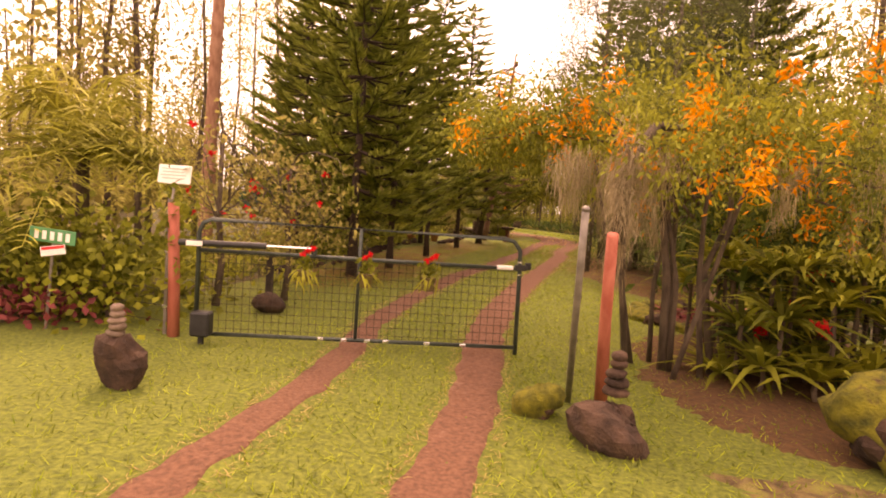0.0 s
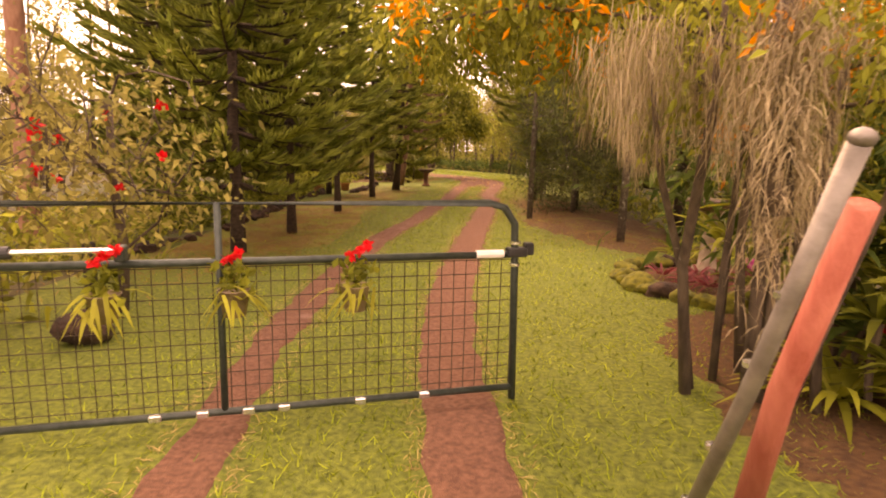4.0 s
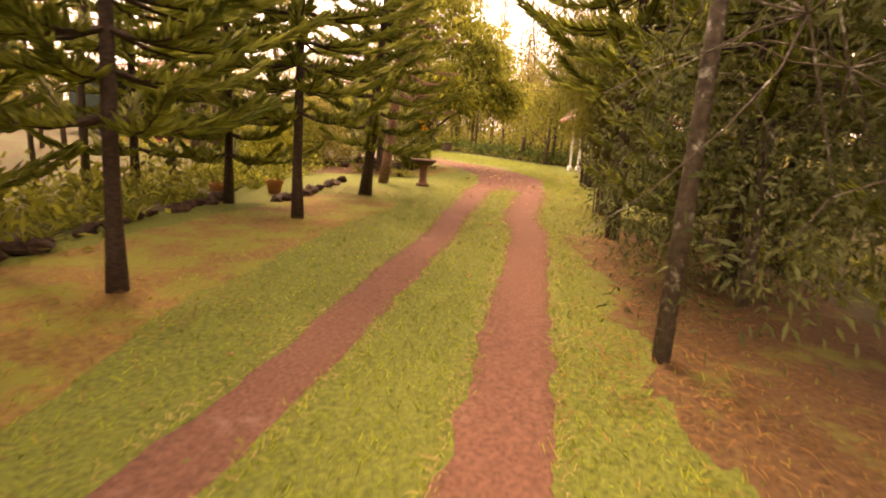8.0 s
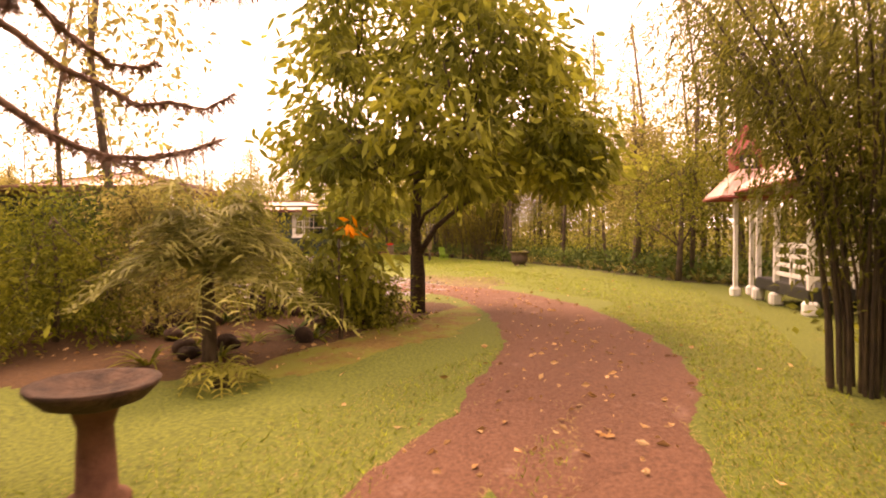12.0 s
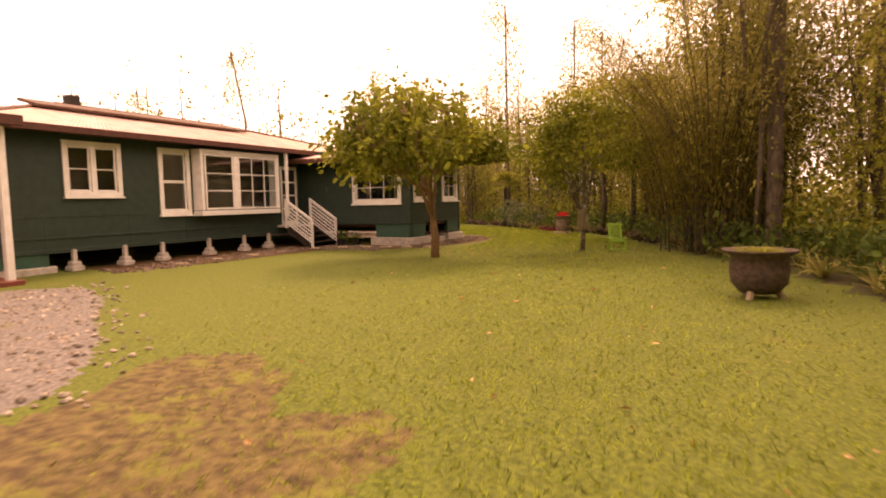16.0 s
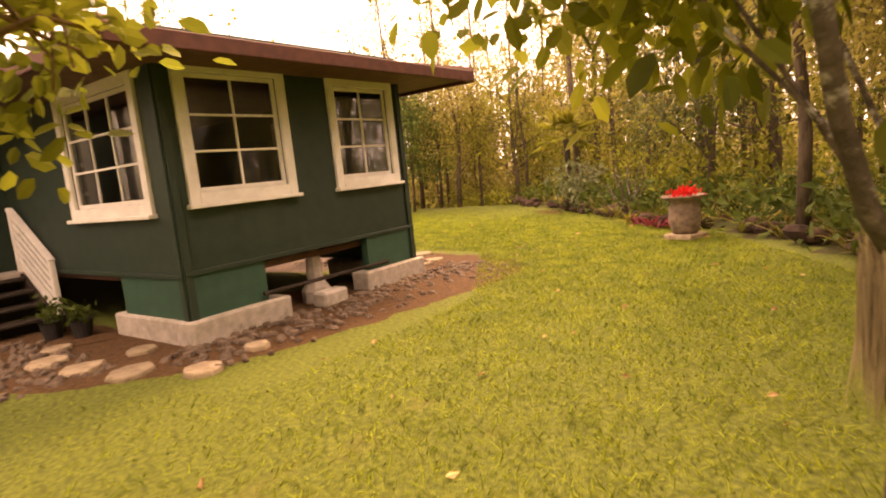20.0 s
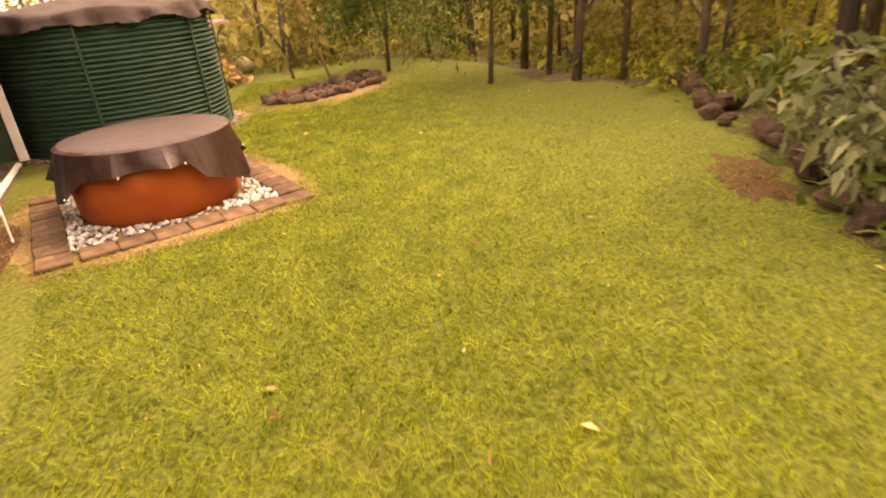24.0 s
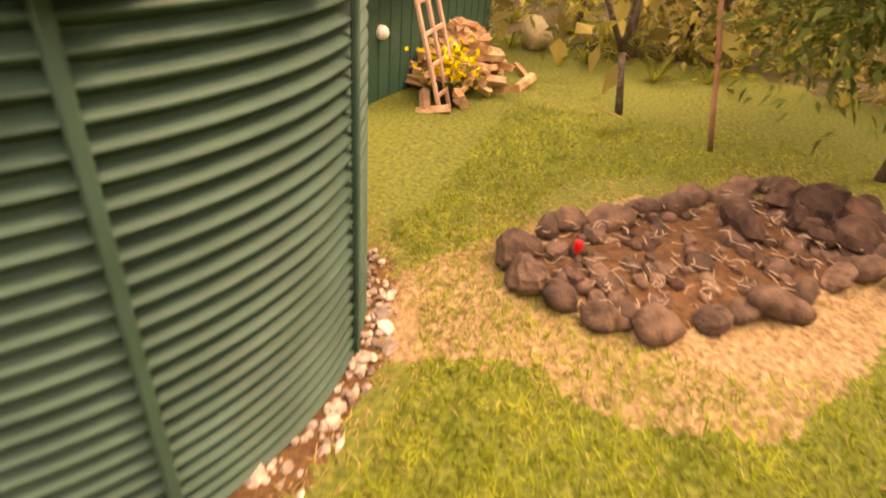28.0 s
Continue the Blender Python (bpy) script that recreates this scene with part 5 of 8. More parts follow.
solo("bucket", Form().lathe([(0.0, 0.01), (0.12, 0.01), (0.15, 0.34), (0.155, 0.34), (0.14, 0.3)], 16), M_CONC, "grey plastic bucket on the gravel", "bucket", hp(-5.7, 61.0))
bench = thing("work_bench", "dark timber bench under the clothes line", "bench", hp(-6.45, 60.85) @ Matrix.Scale(0.5, 4))
part("top", Form().box((0, 0, 0.72), (1.5, 0.5, 0.05), 0.008), M_DARK, bench)
for x in (-0.68, 0.68):
    for y in (-0.2, 0.2):
        part("leg", Form().box((x, y, 0.36), (0.06, 0.06, 0.7), 0.006), M_DARK, bench)
pvc = thing("drain_pipe", "white plastic drain pipe lying along the path", "pipe", HOUSE_AT)
part("pipe", Form().tube([(-0.9, 60.95, 0.06), (-3.4, 60.95, 0.06), (-6.6, 61.45, 0.06)], 0.045, 10), M_WHITE, pvc, at=SHIFT)
part("elbow", Form().tube([(2.75, 59.05, 0.34), (2.75, 59.25, 0.34), (2.75, 59.32, 0.22), (2.75, 59.32, 0.05)], 0.055, 10), M_WHITE, pvc, at=SHIFT)
solo("red_valve", Form().rock((0, 0, 0), (0.16, 0.12, 0.18), 3, 0.3), M_REDCLOTH, "red rag over the pipe end", "rag", hp(2.55, 59.35, 0.3))

# stepping stones along the back and by the wing
stones = [(-16.35, 58.25, 0.38), (-16.92, 58.08, 0.38), (-17.65, 57.93, 0.34), (-18.28, 57.78, 0.34), (-18.98, 57.62, 0.34), (-19.6, 57.5, 0.34), (-20.1, 57.45, 0.36), (-20.7, 57.3, 0.36), (-21.3, 57.12, 0.36), (-21.9, 56.95, 0.36), (-22.5, 56.78, 0.36), (-23.1, 56.6, 0.34), (-23.7, 56.45, 0.34),
          (-15.5, 57.95, 0.3), (-15.3, 57.6, 0.26), (-12.55, 53.3, 0.36), (-13.1, 52.8, 0.4), (-13.7, 52.45, 0.36), (-14.3, 52.2, 0.4), (-14.9, 51.6, 0.36), (-15.4, 50.9, 0.36), (-13.9, 53.0, 0.3), (-14.9, 52.3, 0.3), (-12.9, 53.9, 0.26), (-15.3, 49.6, 0.3), (-15.0, 48.5, 0.3), (-14.7, 47.3, 0.3), (-14.3, 46.2, 0.3)]
r = rnd(37)
for k, (x, y, s) in enumerate(stones):
    m = 7
    an = np.linspace(0, 2 * np.pi, m, endpoint=False) + r.uniform(0, 1)
    rr = s * 0.55 * r.uniform(0.82, 1.15, m)
    f = Form().add(np.vstack([[(rr[i] * math.cos(an[i]) * q, rr[i] * math.sin(an[i]) * q, z) for i in range(m)] for q, z in ((1.05, -0.03), (1.0, 0.035), (0.93, 0.05))]),
                   np.vstack([[(a, (a + 1) % m, m + (a + 1) % m, m + a) for a in range(m)], [(m + a, m + (a + 1) % m, 2 * m + (a + 1) % m, 2 * m + a) for a in range(m)]]),
                   [(2 * m, 2 * m + a, 2 * m + a + 1) for a in range(1, m - 1)])
    solo("stepping_stone", f, M_FLAG, "pale flat stepping stone set in the soil", "stepping stone", pose(x, y, 0.0), group="stepping stones by the house")
r = rnd(38)
f = Form()
for k in range(1250):
    if k >= 1000:
        p = plan(r.uniform(0.9, 3.5), r.uniform(52.9, 54.4))
    elif k < 840:
        p = plan(r.uniform(-0.2, 1.25), r.uniform(46.5, 53.4)) if k < 430 else plan(3.65 + min(1.15, abs(r.normal(0, 0.5))), r.uniform(54.6, 59.8))
    else:
        p = plan(r.uniform(-6, 2.6), r.uniform(59.2, 60.4))
    f.rock((p[0], p[1], 0.01), np.array([0.13, 0.1, 0.08]) * r.uniform(0.4, 1.3), k, 0.25, 2)
solo("loose_stones", f, M_STONE, "loose reddish stones along the house", "stones", kind="stuff")

# ---- trees ----
def pine_parts(h, seed, low=1.1, spread=2.3, lean=0.0, stout=1.0):
    """Norfolk pine: a straight trunk with whorls of upswept branches that carry rope-like needle sprays."""
    r = rnd(seed)
    tr, cr = Form(), Form()
    z = np.linspace(0, h, 12)
    pts = np.c_[lean * (z / h) ** 1.5 * h + r.normal(0, 0.012, 12), r.normal(0, 0.012, 12), z]
    rad = stout * (0.0078 * h * (1 - z / h) ** 0.8 + 0.012)
    rad[0] *= 1.35
    tr.tube(pts, rad, 9)
    zz = low
    while zz < h - 0.15:
        f = (zz - low) / (h - low)
        L = spread * (1 - f) ** 0.75 * (0.75 if f < 0.06 else 1) + 0.12
        nb = 7 if f < 0.7 else 5
        a0 = r.uniform(0, 6.28)
        c = np.array([np.interp(zz, z, pts[:, 0]), np.interp(zz, z, pts[:, 1]), zz])
        for k in range(nb):
            a = a0 + 6.283 * k / nb + r.normal(0, 0.16)
            l = L * r.uniform(0.72, 1.1)
            d = np.array([math.cos(a), math.sin(a), 0])
            u = np.linspace(0, 1, 6)[:, None]
            sag = -0.10 + 0.12 * f
            b = c + d * l * u + np.array([0, 0, 1.0]) * l * (sag * np.sin(u * 3.1) + 0.16 * u**3)
            tr.tube(b, np.linspace(0.022, 0.006, 6) * (0.6 + l / 2.4), 4, cap=False)
            m = max(3, int(l / 0.038))
            uu = np.repeat(np.linspace(0.22, 1.0, m), 2)
            sd = np.tile([1, -1], m) * 1.0
            side = np.array([-d[1], d[0], 0])
            p = np.stack([np.interp(uu, u[:, 0], b[:, i]) for i in range(3)], 1)
            dr = unit(d * r.uniform(0.55, 1.0, (2 * m, 1)) + side * (sd * r.uniform(0.45, 1.0, 2 * m) * (1.1 - uu * 0.8))[:, None] + np.array([0, 0, 1.0]) * r.uniform(-0.1, 0.5, (2 * m, 1)))
            ln = (0.36 - 0.15 * uu) * r.uniform(0.7, 1.2, 2 * m) * (0.55 + 0.45 * min(1, l / 1.4))
            # each rope: three flat needle ribbons crossed round its axis
            ax1 = unit(np.cross(dr, r.normal(size=(2 * m, 3))))
            ax2 = np.cross(dr, ax1)
            w = 0.023
            mid = p + dr * (ln * 0.5)[:, None]
            tip = p + dr * ln[:, None] + np.array([0, 0, 0.16]) * ln[:, None]
            for th in (0.0, 1.57):
                sx = ax1 * math.cos(th) + ax2 * math.sin(th)
                v = np.stack([p, mid + sx * w, tip, mid - sx * w], 1)
                cr.add(v.reshape(-1, 3), np.arange(8 * m).reshape(-1, 4))
        zz += r.uniform(0.34, 0.45) * (1.0 - 0.25 * f)
    return tr, cr


def clump_tree(trunk_pts, trunk_r, tips, leaf, r, per=40, puff=0.45, flat=0.8, droop=0.25, aspect=0.4, limb_r=0.03, down=0.0, limb_seg=5, oval=False):
    """A tree from a trunk line, limbs to crown tips, and loose clumps of leaves there."""
    tr, cr = Form(), Form()
    trunk_pts = np.asarray(trunk_pts, float)
    tr.tube(trunk_pts, np.linspace(trunk_r, trunk_r * 0.45, len(trunk_pts)), 9)
    ps, ds, forks = [], [], []
    for k, t in enumerate(tips):
        t = np.asarray(t, float)
        i = max(1, min(len(trunk_pts) - 1, int(len(trunk_pts) * r.uniform(0.45, 0.95))))
        s, fat = trunk_pts[i], 1.0
        if k >= 7:
            fk = np.array(forks)
            s, fat = fk[np.argmin(np.linalg.norm(fk - t, axis=1) + 0.6 * (fk[:, 2] > t[2]))], 0.45
        mid = (s + t) / 2 + r.normal(0, 0.12, 3) + np.array([0, 0, 0.12])
        path = np.array([s, s + (mid - s) * 0.55 + r.normal(0, 0.05, 3), mid, mid + (t - mid) * 0.5 + r.normal(0, 0.06, 3), t])
        if k < 7:
            forks += [path[2], path[3]]
        elif k % 3 == 0:
            forks.append(path[2])
        tr.tube(path, np.linspace(limb_r, limb_r * 0.3, 5) * fat, limb_seg, cap=False)
        g = r.normal(size=(per, 3)) * np.array([puff, puff, puff * flat])
        ps.append(t + g)
        ds.append(unit(g + r.normal(0, 0.35, (per, 3)) + np.array([0, 0, -down])))
    p, d = np.vstack(ps), np.vstack(ds)
    ln = leaf * r.uniform(0.6, 1.3, len(p))
    cr.leaves(p, d, ln, ln * aspect, r, droop=droop, oval=oval)
    return tr, cr


def planted(name, tr, cr, bark, leafm, label, category, m, group="", extra=()):
    t = thing(name, label, category, m, group)
    part("trunk", tr, bark, t, smooth=True)
    part("crown", cr, leafm, t)
    for nm, f, mt, lb in extra:
        tagged(part(nm, f, mt, t, lb), lb, kind="stuff")
    return t


# Norfolk pines: three grown shapes, then copies down both sides of the drive
pines = []
for k, (h, low, sp, ln) in enumerate(((10.5, 1.1, 2.2, 0.0), (8.2, 1.3, 2.0, 0.03), (9.2, 1.75, 1.95, -0.02), (9.6, 2.35, 1.9, 0.01), (8.4, 1.35, 2.1, 0.05))):
    tr, cr = pine_parts(h, 60 + k, low, sp, ln, 1.75 if k == 4 else 1.0)
    pines.append((tr.mesh("trunk", M_PINEBARK, True), cr.mesh("crown", M_PINE)))
PINE_SPOTS = [(-3.15, 6.2, 0, 1.0), (-2.95, 8.4, 1, 1.05), (-2.85, 12.4, 2, 0.95), (-2.62, 17.2, 2, 1.05), (-2.2, 21.2, 4, 0.95, 6),
              (-4.3, 18.3, 0, 0.9), (-5.6, 13.0, 0, 1.0), (-5.8, 9.3, 1, 1.0), (3.8, 14.8, 0, 1.0),
              (2.95, 17.6, 3, 1.15), (-7.5, 20.5, 0, 1.1), (5.6, 17.2, 0, 1.1), (5.4, 11.0, 0, 1.2), (-8.3, 15.5, 1, 1.2), (6.5, 21.5, 2, 1.2)]
r = rnd(61)
for x, y, k, s, *lean in PINE_SPOTS:
    t = thing("norfolk_pine", "Norfolk pine with whorled dark green branches" if x < 0 else "dark Norfolk pine beside the cinder track", "tree",
              pose(x, y, height(x, y) - 0.03, 0, lean[0] if lean else 0, 0) @ Matrix.Rotation(r.uniform(0, 6.28), 4, "Z") @ Matrix.Scale(s, 4), group="pines along the drive")
    part("trunk", pines[k][0], None, t)
    part("crown", pines[k][1], None, t)

# weeping grey-green conifers on the other side
for k, (x, y, h, sd) in enumerate(((3.3, 8.25, 8.2, 1), (5.2, 9.6, 8.5, 2), (4.6, 12.8, 10.0, 3), (2.05, 11.8, 9.5, 4), (4.9, 20.5, 6.0, 5), (3.5, 13.7, 2.6, 6))):
    r = rnd(70 + sd)
    tips = []
    low = {1: 2.5, 6: 0.35}.get(sd, 1.5)
    for _ in range(int(12 * h)):
        z = r.uniform(low, h)
        R = (1.35 if sd == 1 else 1.9 if sd < 4 else 1.5) * (1 - ((z - low) / (h - low + 0.3)) ** 2) ** 0.5 * r.uniform(0.45, 1.0) + 0.15
        a = r.uniform(0, 6.28)
        tips.append((R * math.cos(a), R * math.sin(a), max(0.25, z - 0.25 * R)))
    tr, cr = clump_tree([(0, 0, 0), (0.03, 0, h * 0.3), (0, 0.04, h * 0.6), (0, 0, h)], 0.075, tips, 0.085, r, per=230, puff=0.3, flat=0.8, aspect=0.3, droop=0.2, down=0.1, limb_r=0.022)
    lv = cr.v[0].reshape(-1, 4, 3)
    lv = lv[~((lv[:, :, 0].min(1) + x < 1.55) & (lv[:, :, 2].min(1) < 3.4))]
    cr = Form().add(lv.reshape(-1, 3), np.arange(4 * len(lv)).reshape(-1, 4))
    planted("conifer", tr, cr, M_LICHEN, M_CEDAR, "bushy grey-green conifer with a lichened trunk", "tree", pose(x, y, height(x, y) - 0.03), "conifers along the drive")

# forest trees: slim trunks with sparse upright crowns
forest = []
for k in range(4):
    r = rnd(80 + k)
    h = (9.5, 8.0, 11.0, 7.0)[k]
    tips = []
    for _ in range((46, 40, 52, 46)[k]):
        z = h * r.uniform(0.28, 1.0) ** 0.8
        R = 1.25 * (1 - abs(z / h - 0.6) * 1.2) * r.uniform(0.25, 1.0) + 0.1
        a = r.uniform(0, 6.28)
        tips.append((R * math.cos(a), R * math.sin(a), z))
    tr, cr = clump_tree([(0, 0, 0), (r.normal(0, 0.1), r.normal(0, 0.1), h * 0.3), (r.normal(0, 0.16), r.normal(0, 0.16), h * 0.62), (r.normal(0, 0.2), r.normal(0, 0.2), h)], 0.085, tips, 0.15, r, per=27, puff=0.26, flat=1.3, aspect=0.5, limb_r=0.018, limb_seg=3)
    forest.append((tr.mesh("trunk", M_BARK, True), cr.mesh("crown", M_OHIA)))
r = rnd(85)
wood_edge = np.array(WOODS_EDGE)
spots = []


def clear(x, y):
    """Keeps the forest out of the lawns, the drive and the house."""
    if -6.2 < x < 7.5 and -30 < y < 40:
        return False
    q = plan_back(x, y)
    if -14 < q[0] < 12 and 36 < q[1] < 64.5:
        return False
    if -33.5 < x < -12 and 55 < y < 66.5:
        return False
    return True


def plan_back(x, y):
    return (HN[0] * x + HN[1] * y, HD[0] * x + HD[1] * y)


seg = spline(wood_edge, 400)
nrm = unit(np.gradient(seg, axis=0))
nrm = np.stack([nrm[:, 1], -nrm[:, 0]], 1)
for _ in range(150):
    i = r.integers(0, 400)
    d = abs(r.normal(0, 6.5)) + 0.5
    if 60 < i < 190 and d > 3 and len(spots) % 2:
        continue
    p = seg[i] + nrm[i] * d
    spots.append((p[0], p[1], r.uniform(0.75, 1.2)))
for _ in range(60):
    spots.append((r.uniform(-42, -31), r.uniform(50, 82), r.uniform(0.8, 1.2)))
for _ in range(38):
    spots.append((r.uniform(-34, -18), r.uniform(69.5, 84), r.uniform(0.8, 1.25)))
for x0, x1, y0, y1, n in ((-22, -7.2, 8, 36, 34), (7.6, 18, -4, 36, 40), (-20, -9, -8, 8, 10), (-34, -24, 34, 50, 9)):
    for _ in range(n):
        spots.append((r.uniform(x0, x1), r.uniform(y0, y1), r.uniform(0.85, 1.3)))
kept = []
for x, y, s in spots:
    if clear(x, y) and all((x - a) ** 2 + (y - b) ** 2 > 0.5 for a, b, _ in kept):
        kept.append((x, y, s))
young = []
for k in range(3):
    rr = rnd(580 + k)
    h = (5.2, 4.2, 6.0)[k]
    tips = []
    for _ in range(62):
        z = h * rr.uniform(0.08, 1.0)
        R = (1.15 * (1 - z / h) + 0.12) * rr.uniform(0.4, 1.0)
        a = rr.uniform(0, 6.28)
        tips.append((R * math.cos(a), R * math.sin(a), z))
    tr, cr = clump_tree([(0, 0, 0), (0.04, 0, h * 0.3), (0, 0.05, h * 0.6), (0, 0, h)], 0.06, tips, 0.15, rr, per=42, puff=0.24, aspect=0.5, limb_r=0.014, limb_seg=3)
    young.append((tr.mesh("trunk", M_BARK, True), cr.mesh("crown", M_OHIA)))
for i, (x, y, s) in enumerate(kept[:240]):
    k = i % 4
    if (x < -30 or (x < -18 and y > 69.4)) and i % 3:
        t = thing("young_forest_tree", "bushy conical young forest tree", "tree", pose(x, y, height(x, y) - 0.05, 0, 0, r.uniform(0, 360)) @ Matrix.Scale(s, 4), "young trees at the forest edge")
        part("trunk", young[i % 3 - 1][0], None, t)
        part("crown", young[i % 3 - 1][1], None, t)
        continue
    t = thing("forest_tree", "slim forest tree with a pale trunk and sparse crown", "tree", pose(x, y, height(x, y) - 0.05, r.normal(0, 1.5), r.normal(0, 1.5), r.uniform(0, 360)) @ Matrix.Scale(s, 4), "forest round the garden")
    part("trunk", forest[k][0], None, t)
    part("crown", forest[k][1], None, t)
# the wood's depth beyond, as one mass
r = rnd(86)
back, bt = Form(), Form()
for k in range(800):
    a = r.uniform(0, 6.28)
    d = r.uniform(20, 74)
    x, y = -8 + d * math.cos(a) * 0.85, 32 + d * math.sin(a)
    if not clear(x, y) or (-6 < x < 8 and y < 20) or (d < 42 and (y > 42 or -13 < x < 13)):
        continue
    h = r.uniform(6.5, 11)
    z0 = float(height(x, y))
    bt.tube([(x, y, z0), (x + r.normal(0, 0.2), y + r.normal(0, 0.2), z0 + h)], [0.1, 0.03], 5, cap=False)
    m = 150
    q = r.normal(size=(m, 3)) * (0.9, 0.9, h * 0.2) + (x, y, z0 + h * 0.62)
    ln = r.uniform(0.22, 0.42, m)
    back.leaves(q, r.normal(size=(m, 3)), ln, ln * 0.6, r)
    q = r.normal(size=(120, 3)) * (1.7, 1.7, 0.9) + (x, y, z0 + 1.5)
    back.leaves(q, r.normal(size=(120, 3)), 0.46, 0.25, r)
far = thing("far_forest", "dense mixed forest far behind the garden", "forest", kind="stuff")
part("crown_mass", back, M_OHIA, far)
part("trunk_mass", bt, M_BARK, far)

# tall dense trees that close the view behind the lawns
for k, (i, d, R, z0, z1, lm) in enumerate(((120, 3.0, 1.8, 2.0, 4.2, M_OHIA), (150, 3.2, 1.7, 1.8, 4.4, M_OHIA), (172, 4.2, 1.9, 2.2, 5.0, M_MANGO), (196, 2.8, 1.6, 2.0, 4.8, M_BAMBOO), (216, 3.6, 2.2, 2.0, 6.6, M_OHIA), (236, 2.2, 2.0, 1.8, 7.5, M_MANGO), (258, 4.0, 2.2, 2.0, 8.5, M_OHIA), (284, 2.5, 2.0, 2.2, 7.0, M_OHIA), (305, 4.6, 2.0, 1.6, 8.0, M_OHIA), (352, 4.0, 2.2, 2.2, 8.0, M_OHIA), (378, 3.0, 2.0, 2.0, 7.5, M_MANGO))):
    rr = rnd(340 + k)
    x, y = seg[i] + nrm[i] * d
    tr, cr = clump_tree([(0, 0, 0), (0.06, 0.03, z0 * 0.5), (rr.normal(0, 0.1), rr.normal(0, 0.1), z0), (0, 0, z1 * 0.85)], 0.13, [(*(rr.normal(0, R * 0.5, 2)), rr.uniform(z0, z1)) for _ in range(66)], 0.13, rr, per=78, puff=0.4, aspect=0.5, limb_r=0.03)
    planted("edge_tree", tr, cr, M_BARK, lm, "tall leafy tree at the forest edge", "tree", pose(x, y, float(height(x, y))), "tall trees at the forest edge")
for k, (x, y, R, z0, z1, lm) in enumerate(((6.6, 30.2, 1.9, 3.0, 8.5, M_BAMBOO), (7.8, 27.5, 2.0, 2.4, 8.0, M_OHIA), (5.2, 24.5, 1.3, 3.4, 7.0, M_BAMBOO), (6.4, 43.0, 2.0, 2.4, 7.5, M_YELLOWLEAF), (8.0, 40.0, 2.2, 2.0, 8.0, M_OHIA))):
    rr = rnd(360 + k)
    tr, cr = clump_tree([(0, 0, 0), (0.06, 0.03, z0 * 0.5), (rr.normal(0, 0.1), rr.normal(0, 0.1), z0), (0, 0, z1 * 0.85)], 0.1, [(*(rr.normal(0, R * 0.5, 2)), rr.uniform(z0, z1)) for _ in range(80)], 0.12, rr, per=95, puff=0.4, aspect=0.35, droop=0.4, down=0.4, limb_r=0.03)
    planted("leafy_tree", tr, cr, M_BARK, lm, "feathery leafy tree beside the drive", "tree", pose(x, y, float(height(x, y))), "leafy trees beside the drive")
for k, (x, y) in enumerate(((-27.15, 66.6), (-25.7, 67.6), (-28.8, 68.2), (-24.0, 68.6))):
    t = thing("forest_tree", "slim dark forest tree on the littered bank", "tree", pose(x, y, float(height(x, y)) - 0.05, 0, 0, 50 * k) @ Matrix.Scale(0.8 + 0.05 * (k % 5), 4), "forest round the garden")
    part("trunk", forest[k % 4][0], None, t)
    part("crown", forest[k % 4][1], None, t)

# undergrowth along the forest edge
r = rnd(87)
f1, f2 = Form(), Form()
i = r.integers(0, 400, 900)
d = np.abs(r.normal(0, 1.6, 900)) + 0.1
p = seg[i] + nrm[i] * d[:, None]
for (x, y), dd in zip(p, d):
    z = float(height(x, y))
    m = 14
    a = r.uniform(0, 6.28, m)
    dr = np.stack([np.cos(a), np.sin(a), r.uniform(0.5, 1.8, m)], 1)
    if r.uniform() < 0.45:
        f1.blades(np.tile((x, y, z), (m, 1)), dr, r.uniform(0.4, 1.0, m), 0.05, r, bend=0.35)
    else:
        q = r.normal(size=(m * 2, 3)) * (0.3, 0.3, 0.25) + (x, y, z + 0.35)
        f2.leaves(q, r.normal(size=(m * 2, 3)) + (0, 0, 0.4), r.uniform(0.12, 0.3, m * 2), r.uniform(0.06, 0.14, m * 2), r)
ug = thing("undergrowth", "tangled ferns, grasses and shrubs under the forest edge", "undergrowth", kind="stuff")
part("blades", f1, M_OHIA, ug)
part("leaves", f2, M_DEEP, ug)
r = rnd(88)
f1, f2 = Form(), Form()
for x0, x1, y0, y1, n in ((-9.5, -4.7, 4, 27, 420), (5.2, 8.5, 6, 34, 200), (-8, -3.6, 0.4, 5, 60), (-38, -33.4, 57, 70, 90), (-33, -22, 67, 72, 130), (-14, -7, 28, 33, 70)):
    for _ in range(n):
        x, y = r.uniform(x0, x1), r.uniform(y0, y1)
        z = float(height(x, y))
        m = 16
        if r.uniform() < 0.5:
            a = r.uniform(0, 6.28, m)
            f1.blades(np.tile((x, y, z), (m, 1)), np.stack([np.cos(a), np.sin(a), r.uniform(0.5, 1.8, m)], 1), r.uniform(0.3, 0.8, m), 0.045, r, bend=0.4)
        else:
            q = r.normal(size=(m * 2, 3)) * (0.32, 0.32, 0.25) + (x, y, z + 0.3)
            f2.leaves(q, r.normal(size=(m * 2, 3)) + (0, 0, 0.4), r.uniform(0.1, 0.26, m * 2), r.uniform(0.05, 0.12, m * 2), r)
ug2 = thing("border_shrubs", "low mixed shrubs and grasses along the garden borders", "shrubs", kind="stuff")
part("blades", f1, M_CITRUS, ug2)
part("leaves", f2, M_MANGO, ug2)


